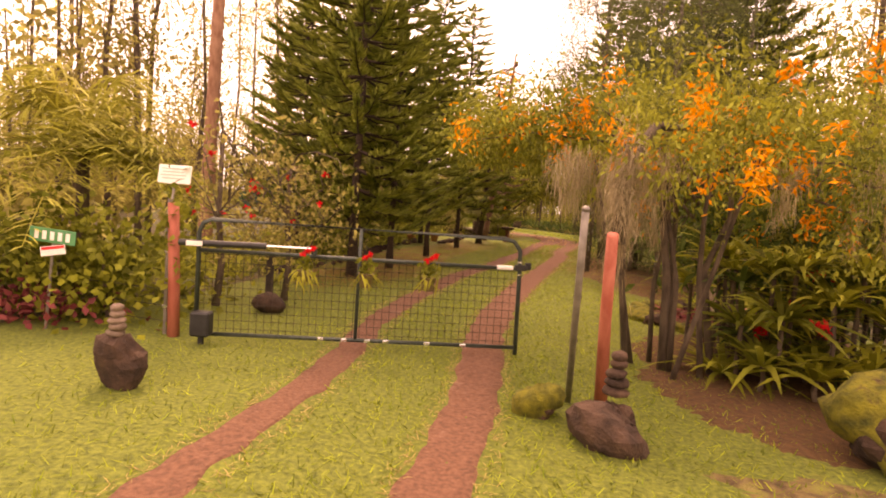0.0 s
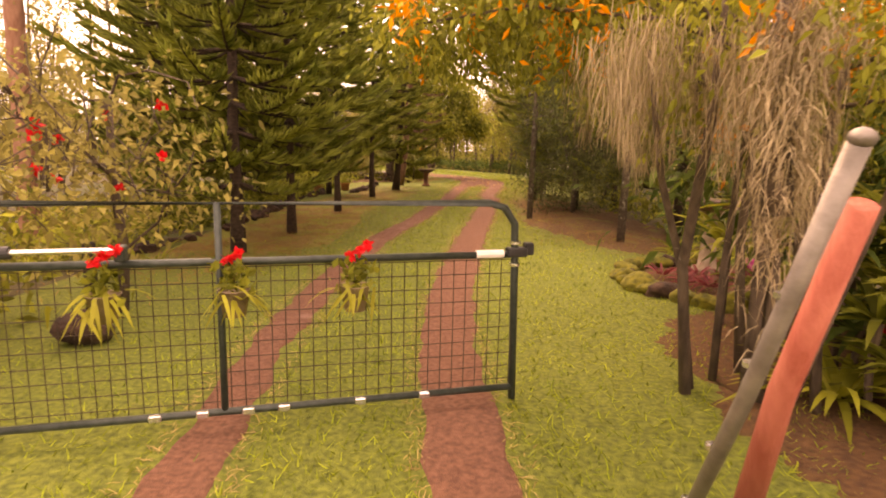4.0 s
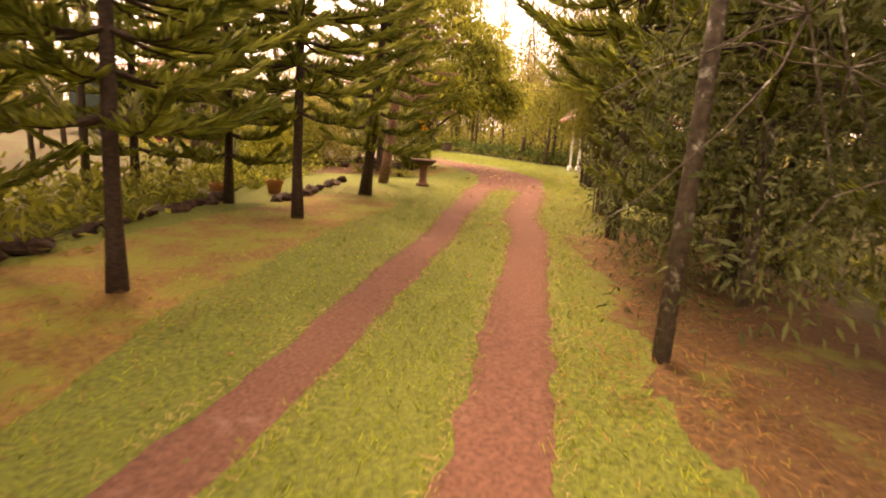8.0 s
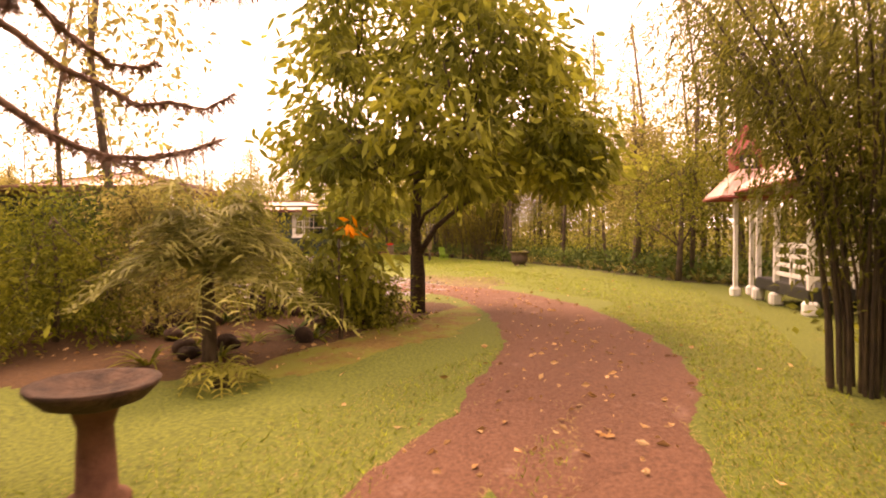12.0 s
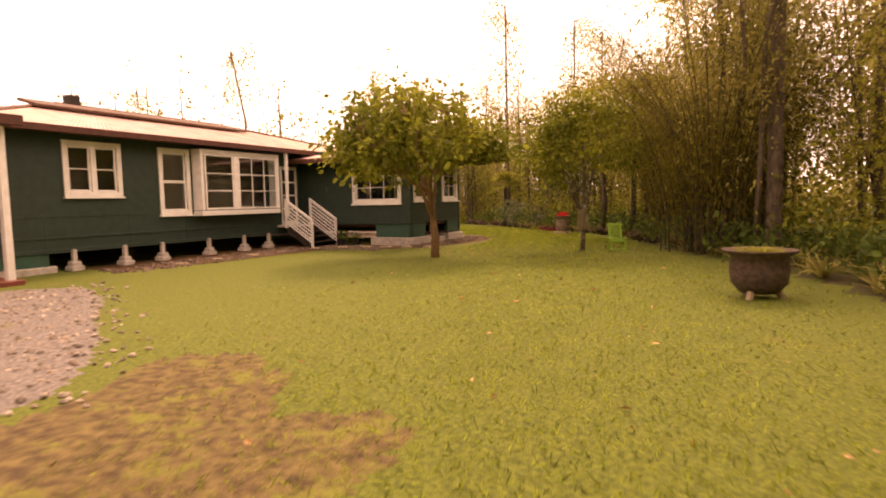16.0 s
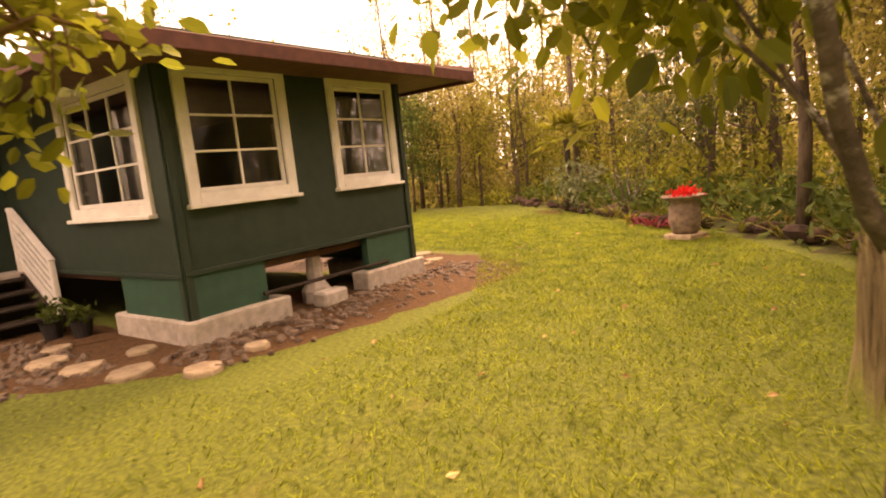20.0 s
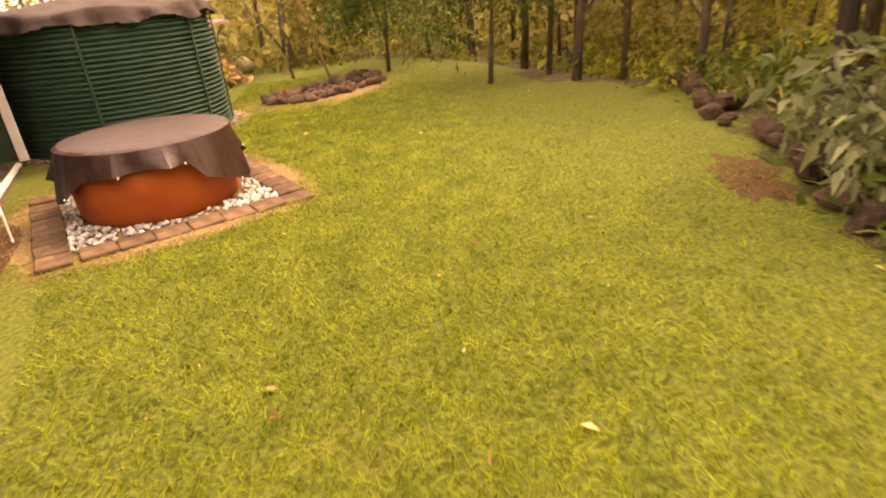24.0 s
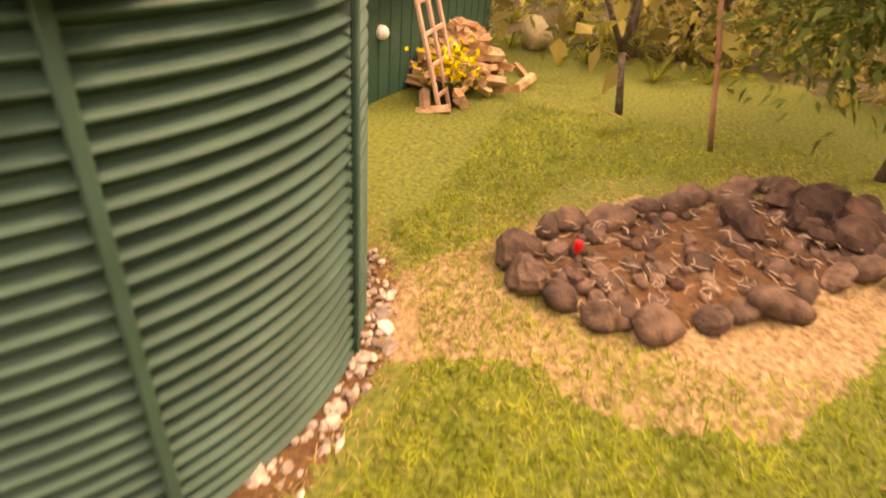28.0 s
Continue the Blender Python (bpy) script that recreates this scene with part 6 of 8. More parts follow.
# broadleaf trees of the garden
def dome_tips(r, n, R, z0, z1, cx=0, cy=0, hollow=0.5):
    out = []
    for _ in range(n):
        a, u = r.uniform(0, 6.28), r.uniform(0, 1)
        q = hollow + (1 - hollow) * r.uniform(0, 1) ** 0.6
        ph = math.asin(u) if r.uniform() < 0.85 else -0.2 * u
        out.append((cx + R * q * math.cos(ph) * math.cos(a), cy + R * q * math.cos(ph) * math.sin(a), z0 + (z1 - z0) * q * max(-0.15, math.sin(ph))))
    return out


r = rnd(90)
tr, cr = clump_tree([(0, 0, 0), (0.02, 0.02, 0.8), (-0.05, 0, 1.6), (0.0, 0.05, 2.8), (0, 0, 4.2)], 0.15, [(1.0, 0.3, 2.75), (-1.3, -0.4, 3.0)] + dome_tips(r, 84, 3.0, 3.0, 8.0, cx=0.35, hollow=0.4) + [(r.uniform(1.6, 3.5), r.uniform(-0.6, 1.2), r.uniform(2.85, 3.7)) for _ in range(12)] + [(-r.uniform(1.2, 2.9), r.uniform(-1.2, 0.6), r.uniform(2.6, 3.6)) for _ in range(8)], 0.2, r, per=165, puff=0.36, flat=0.5, aspect=0.42, droop=0.35, down=0.2, limb_r=0.05, oval=True)
tr.tube([(0, 0, 1.15), (0.35, 0.1, 1.75), (0.85, 0.25, 2.2), (1.5, 0.4, 2.6)], [0.07, 0.055, 0.045, 0.03], 8)
# brighter yellow-green leaves round the outside and low right of the crown
sprays = np.repeat(np.array(dome_tips(r, 44, 3.1, 2.9, 7.6, cx=0.35, hollow=0.85) + [(r.uniform(1.2, 3.4), r.uniform(-0.8, 0.8), r.uniform(2.8, 3.5)) for _ in range(14)]), 40, axis=0)
sprays = sprays + r.normal(size=sprays.shape) * (0.3, 0.3, 0.12)
planted("mango_tree", tr, cr, M_PINEBARK, M_MANGO, "broad mango tree with long drooping leaves over the bed", "tree", pose(-1.73, 32.95, 0),
        extra=[("new_growth", Form().leaves(sprays, r.normal(size=sprays.shape) + (0, 0, -0.5), 0.24, 0.09, r, oval=True), M_YELLOWLEAF, "yellow-green outer leaves")])
r = rnd(91)
tr, cr = clump_tree([(0, 0, 0), (0.02, 0.0, 0.5), (-0.02, -0.02, 0.95), (-0.05, 0, 1.3), (-0.15, -0.1, 1.75)], 0.12, dome_tips(r, 135, 2.15, 2.5, 4.35, cx=-0.35, cy=-0.35, hollow=0.5) + [(r.uniform(0.4, 1.4), r.uniform(0.3, 1.5), r.uniform(2.5, 3.0)) for _ in range(24)], 0.15, r, per=54, puff=0.27, aspect=0.66, limb_r=0.06, oval=True)
lv = cr.v[0].reshape(-1, 6, 3)
lv = lv[~((0.6 * lv[:, 0, 0] + 0.8 * lv[:, 0, 1] > 0.35) & (lv[:, :, 2].min(1) < 2.4))]
b = np.arange(len(lv))[:, None] * 6
cr = Form().add(lv.reshape(-1, 3), np.vstack([b + (0, 1, 2, 3), b + (0, 3, 4, 5)]))
planted("citrus_tree", tr, cr, M_CITRUSBARK, M_CITRUS, "round-headed citrus tree with glossy yellow-green leaves", "tree", pose(-10.1, 51.1, 0))
r = rnd(92)
tips = dome_tips(r, 66, 1.6, 2.7, 4.3, hollow=0.4) + [(-0.85 + r.normal(0, 0.22), -0.1 + r.normal(0, 0.25), r.uniform(2.15, 2.6)) for _ in range(9)]
tr, cr = clump_tree([(0, 0, 0), (0.02, 0.01, 0.4), (-0.01, 0.02, 0.8), (0.02, 0, 1.1), (0.03, 0.02, 1.3), (0.04, 0.05, 2.0), (0, 0, 2.9)], 0.072, tips, 0.12, r, per=84, puff=0.27, aspect=0.6, limb_r=0.014, oval=True)
tr.tube([(0.01, 0, 1.08), (-0.03, -0.22, 1.3), (-0.03, -0.45, 1.62), (0.02, -0.75, 2.05), (-0.12, -1.05, 2.45), (-0.3, -1.3, 2.85)], [0.045, 0.038, 0.033, 0.028, 0.022, 0.014], 8)
tr.tube([(0.02, 0, 1.1), (0.1, 0.14, 1.35), (0.14, 0.2, 1.95), (0.2, 0.26, 2.35), (0.42, 0.5, 2.75)], [0.04, 0.034, 0.029, 0.022, 0.014], 8)
mh = Form()
th = r.uniform(0, 6.28, 1500)
p = np.stack([0.085 * np.cos(th), 0.1 * np.sin(th), 1.12 + r.normal(0, 0.05, 1500)], 1) + np.stack([0.05 * np.cos(th), 0.05 * np.sin(th), 0 * th], 1) * r.uniform(-1, 1, (1500, 1))
mh.blades(p, np.tile((0, 0, -1.0), (1500, 1)) + r.normal(0, 0.07, (1500, 3)) - np.stack([np.cos(th), np.sin(th), 0 * th], 1) * 0.06, r.uniform(0.25, 0.62, 1500), 0.011, r, bend=0.0, seg=2)
planted("flowering_tree", tr, cr, M_LICHEN, M_CITRUS, "small tree with pale blossom and moss on its trunk", "tree", pose(-7.82, 54.65, 0),
        extra=[("hanging_moss", mh, M_MOSSHANG, "tan moss on the trunk"), ("blossom", Form().leaves(r.normal(size=(420, 3)) * (0.8, 0.8, 0.25) + (0, 0, 3.95), r.normal(size=(420, 3)), 0.09, 0.07, r), mat("cream_blossom", (0.5, 0.48, 0.3), (0.65, 0.62, 0.42), scale=3, rough=0.8, bump=0, island=True, vary=0.2, glow=0.3), "cream blossom")])
for k, (x, y, R, z0, z1, sd) in enumerate(((3.2, 45.2, 1.6, 2.6, 6.5, 93), (4.4, 42.0, 1.7, 2.2, 4.6, 94), (-10.9, 61.3, 1.9, 3.2, 6.4, 95), (-31.0, 63.7, 1.2, 1.7, 5.4, 96), (-27.0, 65.1, 1.5, 1.6, 5.8, 97), (-28.9, 66.8, 1.8, 2.6, 6.4, 98), (-25.9, 66.6, 1.6, 2.5, 6.0, 102), (-24.4, 68.4, 2.0, 2.4, 6.0, 103), (-14.6, 65.4, 1.5, 2.3, 5.6, 104), (-13.4, 66.0, 2.2, 2.5, 7.5, 99), (-9.3, 61.6, 1.7, 2.8, 6.5, 100))):
    r = rnd(sd)
    tr, cr = clump_tree([(0, 0, 0), (0.05, 0.03, z0 * 0.5), (r.normal(0, 0.1), r.normal(0, 0.1), z0), (0, 0, z1 * 0.8)], 0.11 if z0 > 2 else 0.06, dome_tips(r, 60, R, z0, z1, hollow=0.45), 0.13, r, per=80 if z0 > 2 else 150, puff=0.36, aspect=0.45, limb_r=0.035)
    planted("garden_tree", tr, cr, M_BARK, M_CEDAR if sd == 104 else M_DEEP if z0 < 2 else M_MANGO if k % 2 else M_OHIA, "spreading broadleaf tree at the lawn's edge", "tree", pose(x, y, float(height(x, y))), "trees at the lawn edge")
r = rnd(101)
tr = Form()
for a in (0.4, 2.3, 4.1, 5.4):
    tr.tube([(0, 0, 0.7), (0.2 * math.cos(a), 0.2 * math.sin(a), 1.2), (0.6 * math.cos(a), 0.6 * math.sin(a), 1.9), (0.8 * math.cos(a), 0.8 * math.sin(a), 2.7)], [0.035, 0.03, 0.02, 0.01], 6)
tr.tube([(0, 0, 0), (0.02, 0, 0.4), (0, 0, 0.8)], [0.05, 0.04, 0.035], 7)
cr = Form().leaves(r.normal(size=(90, 3)) * (0.6, 0.6, 0.4) + (0, 0, 2.6), r.normal(size=(90, 3)), 0.16, 0.07, r)
planted("plumeria_tree", tr, cr, M_LICHEN, M_CITRUS, "bare forked plumeria with few leaves", "tree", pose(-31.95, 61.2, 0, 10, 0, 0))
tr2 = Form().tube([(0, 0, 0), (0.04, 0, 0.5), (-0.02, 0.03, 1.0), (0.1, 0, 1.6), (0.05, 0.02, 2.4)], [0.028, 0.025, 0.022, 0.018, 0.01], 6).tube([(0, 0.02, 0.9), (-0.2, 0.05, 1.5), (-0.25, 0, 2.2)], [0.03, 0.02, 0.01], 6)
planted("guava_tree", tr2, Form().leaves(r.normal(size=(420, 3)) * (0.6, 0.6, 0.4) + (0, 0, 2.5), r.normal(size=(420, 3)), 0.14, 0.07, r), M_REDTRUNK, M_MANGO, "slim guava with a reddish forked trunk", "tree", pose(-31.1, 62.1, 0, 14, 0, 0))


def bamboo(m, seed, h, R, n, per, label, low=0.18, fluff=0.24, bow=0.26, culm=None, leaf=None):
    r = rnd(seed)
    cu, lv = [], Form()
    ps, ds = [], []
    for _ in range(n):
        a, q = r.uniform(0, 6.28), R * r.uniform(0, 1) ** 0.6
        b = np.array([q * math.cos(a), q * math.sin(a), 0])
        o = unit(b + r.normal(0, 0.05, 3)) * (1, 1, 0)
        hh = h * r.uniform(0.65, 1.05)
        u = np.linspace(0, 1, 8)[:, None]
        path = b + np.array([0, 0, 1.0]) * hh * (u - 0.12 * u**3) + o * hh * bow * u**2.2
        cu.append(Form().tube(path, np.linspace(0.022, 0.006, 8), 6, cap=False))
        uu = r.uniform(low, 1.0, per)
        c = np.stack([np.interp(uu, u[:, 0], path[:, i]) for i in range(3)], 1) + np.clip(r.normal(0, fluff, (per, 3)), -1.7 * fluff, 1.7 * fluff)
        ps.append(c)
        ds.append(r.normal(size=(per, 3)) + o * 0.8 + (0, 0, -0.5))
    ln = r.uniform(0.09, 0.2, n * per) * (0.75 if leaf else 1.0)
    lv.leaves(np.vstack(ps), np.vstack(ds), ln, ln * 0.2, r, droop=0.35)
    t = thing("bamboo_clump", label, "bamboo", m)
    for c in cu:
        part("culm", c, culm or M_CULM, t, smooth=True)
    part("foliage", lv, leaf or M_BAMBOO, t)


bamboo(pose(3.55, 20.9, 0), 110, 5.4, 0.34, 44, 560, "clump of slender tan bamboo culms beside the drive", 0.4, 0.36, 0.34, None, M_OLIVEBAMBOO)
bamboo(pose(4.6, 28.5, 0), 111, 6.4, 0.42, 56, 560, "leafy bamboo clump beside the gazebo", 0.36, 0.36, 0.32, M_DARKCULM, M_OLIVEBAMBOO)
bamboo(pose(-4.9, 56.2, 0), 112, 6.4, 1.3, 90, 460, "large arching bamboo clump at the lawn's edge", 0.2, 0.38, 0.4, M_DARKCULM, M_DARKBAMBOO)
bamboo(pose(-7.6, 60.4, 0), 113, 5.6, 1.0, 72, 340, "arching bamboo clump at the lawn's edge", 0.2, 0.36, 0.4, M_DARKCULM, M_DARKBAMBOO)


def palm(m, seed, trunk, fronds, L, label, name="palm", ringed=False, arch=0.55, up=0.9, bark=None, leafm=None, leaf=0.34, weep=0.0, girth=0.1, low=0.25):
    """A feather palm: ringed trunk and arching fronds with paired leaflets."""
    r = rnd(seed)
    t = thing(name, label, "palm", m)
    if trunk > 0.05:
        z = np.linspace(0, trunk, 40)
        part("trunk", Form().tube(np.c_[0 * z, 0 * z, z], girth + 0.02 * (np.arange(40) % 2) * (1 if ringed else 0.3) - 0.03 * z / trunk, 10), bark or M_BARK, t, smooth=not ringed)
    for k in range(fronds):
        a = 6.283 * k / fronds * 1.618 * 2
        e = up * (low + (1.15 - low) * r.uniform())
        d = np.array([math.cos(a), math.sin(a), 0])
        u = np.linspace(0, 1, 9)[:, None]
        l = L * r.uniform(0.8, 1.1)
        path = np.array([0, 0, trunk]) + d * l * u * math.cos(math.atan(e)) * 1.15 + np.array([0, 0, 1.0]) * l * (e * (0.8 + 0.6 * weep) * u - (arch + e * (0.45 + 0.6 * weep)) * u**2)
        fr = part("frond", Form().tube(path, np.linspace(0.016, 0.004, 9), 4, cap=False), leafm or M_FROND, t)
        m2 = int(l / 0.06)
        uu = np.repeat(np.linspace(0.12, 1, m2), 2)
        c = np.stack([np.interp(uu, u[:, 0], path[:, i]) for i in range(3)], 1)
        sd = np.tile([1, -1], m2)[:, None]
        side = np.array([-d[1], d[0], 0])
        ln = leaf * np.sin(np.clip(uu * 2.7 + 0.35, 0, 3.0)) * L / 1.6 + 0.05
        tagged(part("frond_blade", Form().blades(c, side * sd + d * 0.7 + np.array([0, 0, 0.15 - 0.7 * weep]) + r.normal(0, 0.2, (2 * m2, 3)), ln, 0.046, r, bend=0.35, seg=2), leafm or M_FROND, fr), kind="stuff")
    return t


palm(pose(-5.6, 1.7, 0), 120, 2.0, 46, 1.95, "pale pygmy date palm with arching fronds", arch=0.55, up=2.2, low=-0.1, leafm=leafmat("pale_palm_fronds", (0.26, 0.27, 0.045), (0.5, 0.47, 0.11), vary=0.35, glow=0.4), leaf=0.5, weep=0.0)
palm(pose(-3.04, 28.05, 0), 121, 1.2, 44, 1.6, "dark pygmy date palm in the planted bed", arch=0.45, up=2.3, low=-0.15, leafm=leafmat("dark_palm_fronds", (0.14, 0.15, 0.042), (0.36, 0.35, 0.11), vary=0.4, glow=0.45), leaf=0.5)
palm(pose(-2.1, 27.0, 0), 122, 0.12, 14, 0.6, "small feathery palm beside the birdbath", arch=0.5, up=1.2)
palm(pose(-3.1, 54.9, 0), 123, 6.6, 16, 2.4, "tall palm with a stout ringed trunk", ringed=True, girth=0.16)
palm(pose(-9.1, 60.3, 0), 124, 5.4, 14, 2.2, "slender palm with a thin dark trunk", bark=M_DARK)
palm(pose(-35.2, 61.3, 0), 125, 0.3, 12, 1.1, "low feathery palm near the shed")
palm(pose(-30.0, 56.0, 0), 126, 1.6, 12, 2.0, "palm behind the water tank")


def fan_palm(m, seed, trunk, label):
    r = rnd(seed)
    t = thing("fan_palm", label, "palm", m)
    part("trunk", Form().tube([(0, 0, 0), (0.02, 0, trunk * 0.5), (0, 0, trunk)], [0.12, 0.1, 0.09], 10), M_DARK, t)
    for k in range(14):
        a = k * 2.4
        e = r.uniform(-1.0, 1.3)
        d = unit(np.array([math.cos(a), math.sin(a), e]))
        b = np.array([0, 0, trunk]) + d * 0.5
        st = part("stalk", Form().tube([(0, 0, trunk), b], [0.015, 0.01], 5), M_FROND, t)
        side = unit(np.cross(d, (0, 0, 1.0)))
        n2 = np.cross(side, d)
        th = np.linspace(-1.9, 1.9, 26)
        dr = np.cos(th)[:, None] * d + np.sin(th)[:, None] * side + n2 * 0.12
        part("fan", Form().blades(np.tile(b, (26, 1)), dr, 0.72 * (1 - 0.1 * np.abs(th)), 0.085, r, bend=0.16, seg=2), M_YELLOWLEAF if e < 0.75 else M_FROND, st)


fan_palm(pose(-19.4, 65.9, -0.1), 130, 2.3, "fan palm with yellowing lower leaves")

# shrubs of the planted bed before the house, and a dead pine over them
for k, (x, y, R, h, lm) in enumerate(((-6.3, 28.7, 1.1, 2.4, M_CITRUS), (-5.6, 30.0, 1.0, 2.7, M_OHIA), (-2.2, 31.2, 0.45, 0.9, M_MANGO), (-7.4, 30.6, 1.2, 2.9, M_DEEP), (-6.4, 33.2, 1.1, 3.0, M_OHIA), (-5.0, 32.0, 0.9, 2.6, M_MANGO), (-8.6, 29.4, 1.2, 3.2, M_CITRUS), (-8.4, 33.9, 1.1, 2.0, M_OHIA), (-6.8, 27.2, 0.9, 1.8, M_YELLOWLEAF))):
    rr = rnd(320 + k)
    tr, cr = clump_tree([(0, 0, 0), (0.04, 0, h * 0.25), (0, 0.04, h * 0.5), (0, 0, h * 0.8)], 0.05, dome_tips(rr, 52, R, h * 0.15, h, hollow=0.4), 0.1, rr, per=120, puff=0.26, aspect=0.42, limb_r=0.018)
    planted("bed_shrub", tr, cr, M_BARK, lm, "leafy shrub in the planted bed", "shrub", pose(x, y, 0), "shrubs in the planted bed")
rr = rnd(329)
tr, cr = clump_tree([(0, 0, 0), (0.03, 0, 0.5), (-0.03, 0.03, 1.0), (0, 0, 1.7)], 0.035, dome_tips(rr, 30, 0.75, 1.05, 2.1, hollow=0.3), 0.24, rr, per=16, puff=0.18, aspect=0.42, limb_r=0.014, droop=0.4)
planted("young_tree", tr, cr, M_BARK, M_MANGO, "young broad-leaved tree with a few orange leaves", "tree", pose(-2.05, 29.9, 0),
        extra=[("orange_leaf", Form().leaves(rr.normal(size=(12, 3)) * (0.08, 0.08, 0.06) + (0.35, -0.35, 1.7), rr.normal(size=(12, 3)) + (0, 0, -0.5), 0.22, 0.09, rr), M_ORANGE, "orange leaves")])
dead = thing("dead_pine", "dead Norfolk pine with a stout bare trunk and drooping brown branches", "tree", pose(-2.28, 24.4, 0, 0, 5.5, 0))
z = np.linspace(0, 9.5, 14)
r = rnd(328)
part("trunk", Form().tube(np.c_[0.05 * np.sin(z), r.normal(0, 0.015, 14), z], 0.04 + 0.112 * (1 - z / 9.5) ** 0.7, 10), M_DEADWOOD, dead, "bare weathered trunk", smooth=True)
for k in range(46):
    z0, a = 2.7 + 6.6 * k / 46, k * 2.4 + r.normal(0, 0.2)
    l = 2.3 * (1 - k / 60) * r.uniform(0.65, 1.1)
    d = np.array([math.cos(a), math.sin(a), 0])
    u = np.linspace(0, 1, 8)[:, None]
    b = (0, 0, z0) + d * l * u + np.array([0, 0, 1.0]) * l * (-0.62 * u + 0.45 * u**2.6) + r.normal(0, 0.02, (8, 3))
    bough = part("bough", Form().tube(b, np.linspace(0.026, 0.01, 8) * (0.6 + l / 3), 6), M_DEADWOOD, dead, smooth=True)
    uu = r.uniform(0.16, 1.0, 440)
    p0 = np.stack([np.interp(uu, u[:, 0], b[:, i]) for i in range(3)], 1)
    tw = Form().blades(p0, r.normal(size=(440, 3)) * (1, 1, 0.8) + d * 0.7 - (0, 0, 0.25), r.uniform(0.05, 0.13, 440), 0.022, r, bend=0.3, seg=2)
    tagged(part("dry_needles", tw, M_DEADWOOD, bough), kind="stuff")

# understorey of the wood, dense to head height and above
r = rnd(330)
f1 = Form()
for _ in range(900):
    if r.uniform() < 0.72:
        i = r.integers(60, 400)
        p = seg[i] + nrm[i] * (abs(r.normal(0, 4.5)) + 1.2)
    else:
        p = np.array([r.uniform(-40, -20), r.uniform(69, 78)]) if r.uniform() < 0.5 else np.array([r.uniform(-42, -35.5), r.uniform(54, 74)])
    h = r.uniform(0.7, 2.6)
    m = 48
    q = r.normal(size=(m, 3)) * (0.5, 0.5, h * 0.3) + (p[0], p[1], float(height(*p)) + h * 0.55)
    ln = r.uniform(0.09, 0.22, m)
    f1.leaves(q, r.normal(size=(m, 3)) + (0, 0, 0.2), ln, ln * 0.5, r)
us = thing("understorey", "dense dark bushes between the forest trunks", "bushes", kind="stuff")
part("leaves", f1, M_MANGO, us)

# plants along the back lawn's bank
r = rnd(370)
tr, cr = clump_tree([(0, 0, 0), (0.03, 0, 0.4), (0, 0.03, 0.8), (0, 0, 1.3)], 0.035, dome_tips(r, 26, 0.75, 0.45, 1.75, hollow=0.4), 0.2, r, per=20, puff=0.16, aspect=0.42, limb_r=0.014)
planted("broad_leaf_shrub", tr, cr, M_BARK, mat("grey_blue_leaves", (0.12, 0.15, 0.07), (0.26, 0.29, 0.15), scale=0.8, rough=0.55, bump=0, vary=0.4, island=True, glow=0.35), "grey-green broad-leaved shrub on the rocky bank", "shrub", pose(-18.3, 65.25, 0))
dry = thing("bare_shrub", "bare pale-stemmed shrub on the rocky bank", "shrub", pose(-15.7, 63.75, 0))
for k in range(9):
    a = k * 0.7
    e = np.array([0.5 * math.cos(a), 0.5 * math.sin(a), r.uniform(0.8, 1.35)])
    part("stem", Form().tube([(0, 0, 0), e * 0.4 + r.normal(0, 0.04, 3), e * 0.75 + r.normal(0, 0.05, 3), e], [0.035, 0.028, 0.02, 0.01], 6), M_LICHEN, dry, smooth=True)

# ---- the entrance: gate, posts, signs, flowering vine, beds ----
GATE_AT, GATE_TURN, GL = (-2.82, 0.08), 16.0, 3.5
gate = thing("farm_gate", "dark green tubular farm gate with wire mesh, standing a little ajar", "gate", pose(*GATE_AT, 0, 0, 0, GATE_TURN))
fr = Form()
fr.tube([(0.05, 0, 0.1), (0.05, 0, 1.18), (0.09, 0, 1.27), (0.17, 0, 1.31), (GL - 0.2, 0, 1.31), (GL - 0.1, 0, 1.28), (GL - 0.03, 0, 1.18), (GL - 0.02, 0, 0.9), (GL, 0, 0.02)], 0.024, 10)
part("frame", fr, M_GATE, gate, "bent green pipe frame", smooth=True)
part("rail", Form().tube([(0.05, 0, 0.985), (GL - 0.02, 0, 0.985)], 0.023, 10), M_GATE, gate, smooth=True)
part("rail", Form().tube([(0.05, 0, 0.1), (GL, 0, 0.1)], 0.022, 10), M_GATE, gate, smooth=True)
part("upright", Form().tube([(1.72, 0, 0.1), (1.72, 0, 1.31)], 0.02, 8), M_GATE, gate, smooth=True)
me = Form()
for x in np.arange(0.12, GL, 0.078):
    me.rod((x, 0.012, 0.1), (x, 0.012, 0.98), 0.0028, seg=4)
for z in np.arange(0.16, 0.97, 0.088):
    me.rod((0.05, 0.009, z), (GL - 0.02, 0.009, z), 0.0028, seg=4)
part("wire_mesh", me, M_WIRE, gate, "fine dark welded wire mesh")
la = part("latch", Form().box((GL - 0.01, 0, 1.0), (0.13, 0.07, 0.06), 0.008).box((GL + 0.07, 0, 1.02), (0.06, 0.06, 0.08), 0.008), M_BLACK, gate, "black gate latch")
part("bolt", Form().rod((GL - 0.28, 0, 0.99), (GL - 0.1, 0, 0.99), 0.027), M_WHITE, la, "white taped bolt")
for z in (0.92, 1.06):
    part("clamp", Form().lathe([(0.028, -0.01), (0.034, -0.01), (0.034, 0.01), (0.028, 0.01)], 12, (GL - 0.02, 0, z)), M_CHROME, gate)
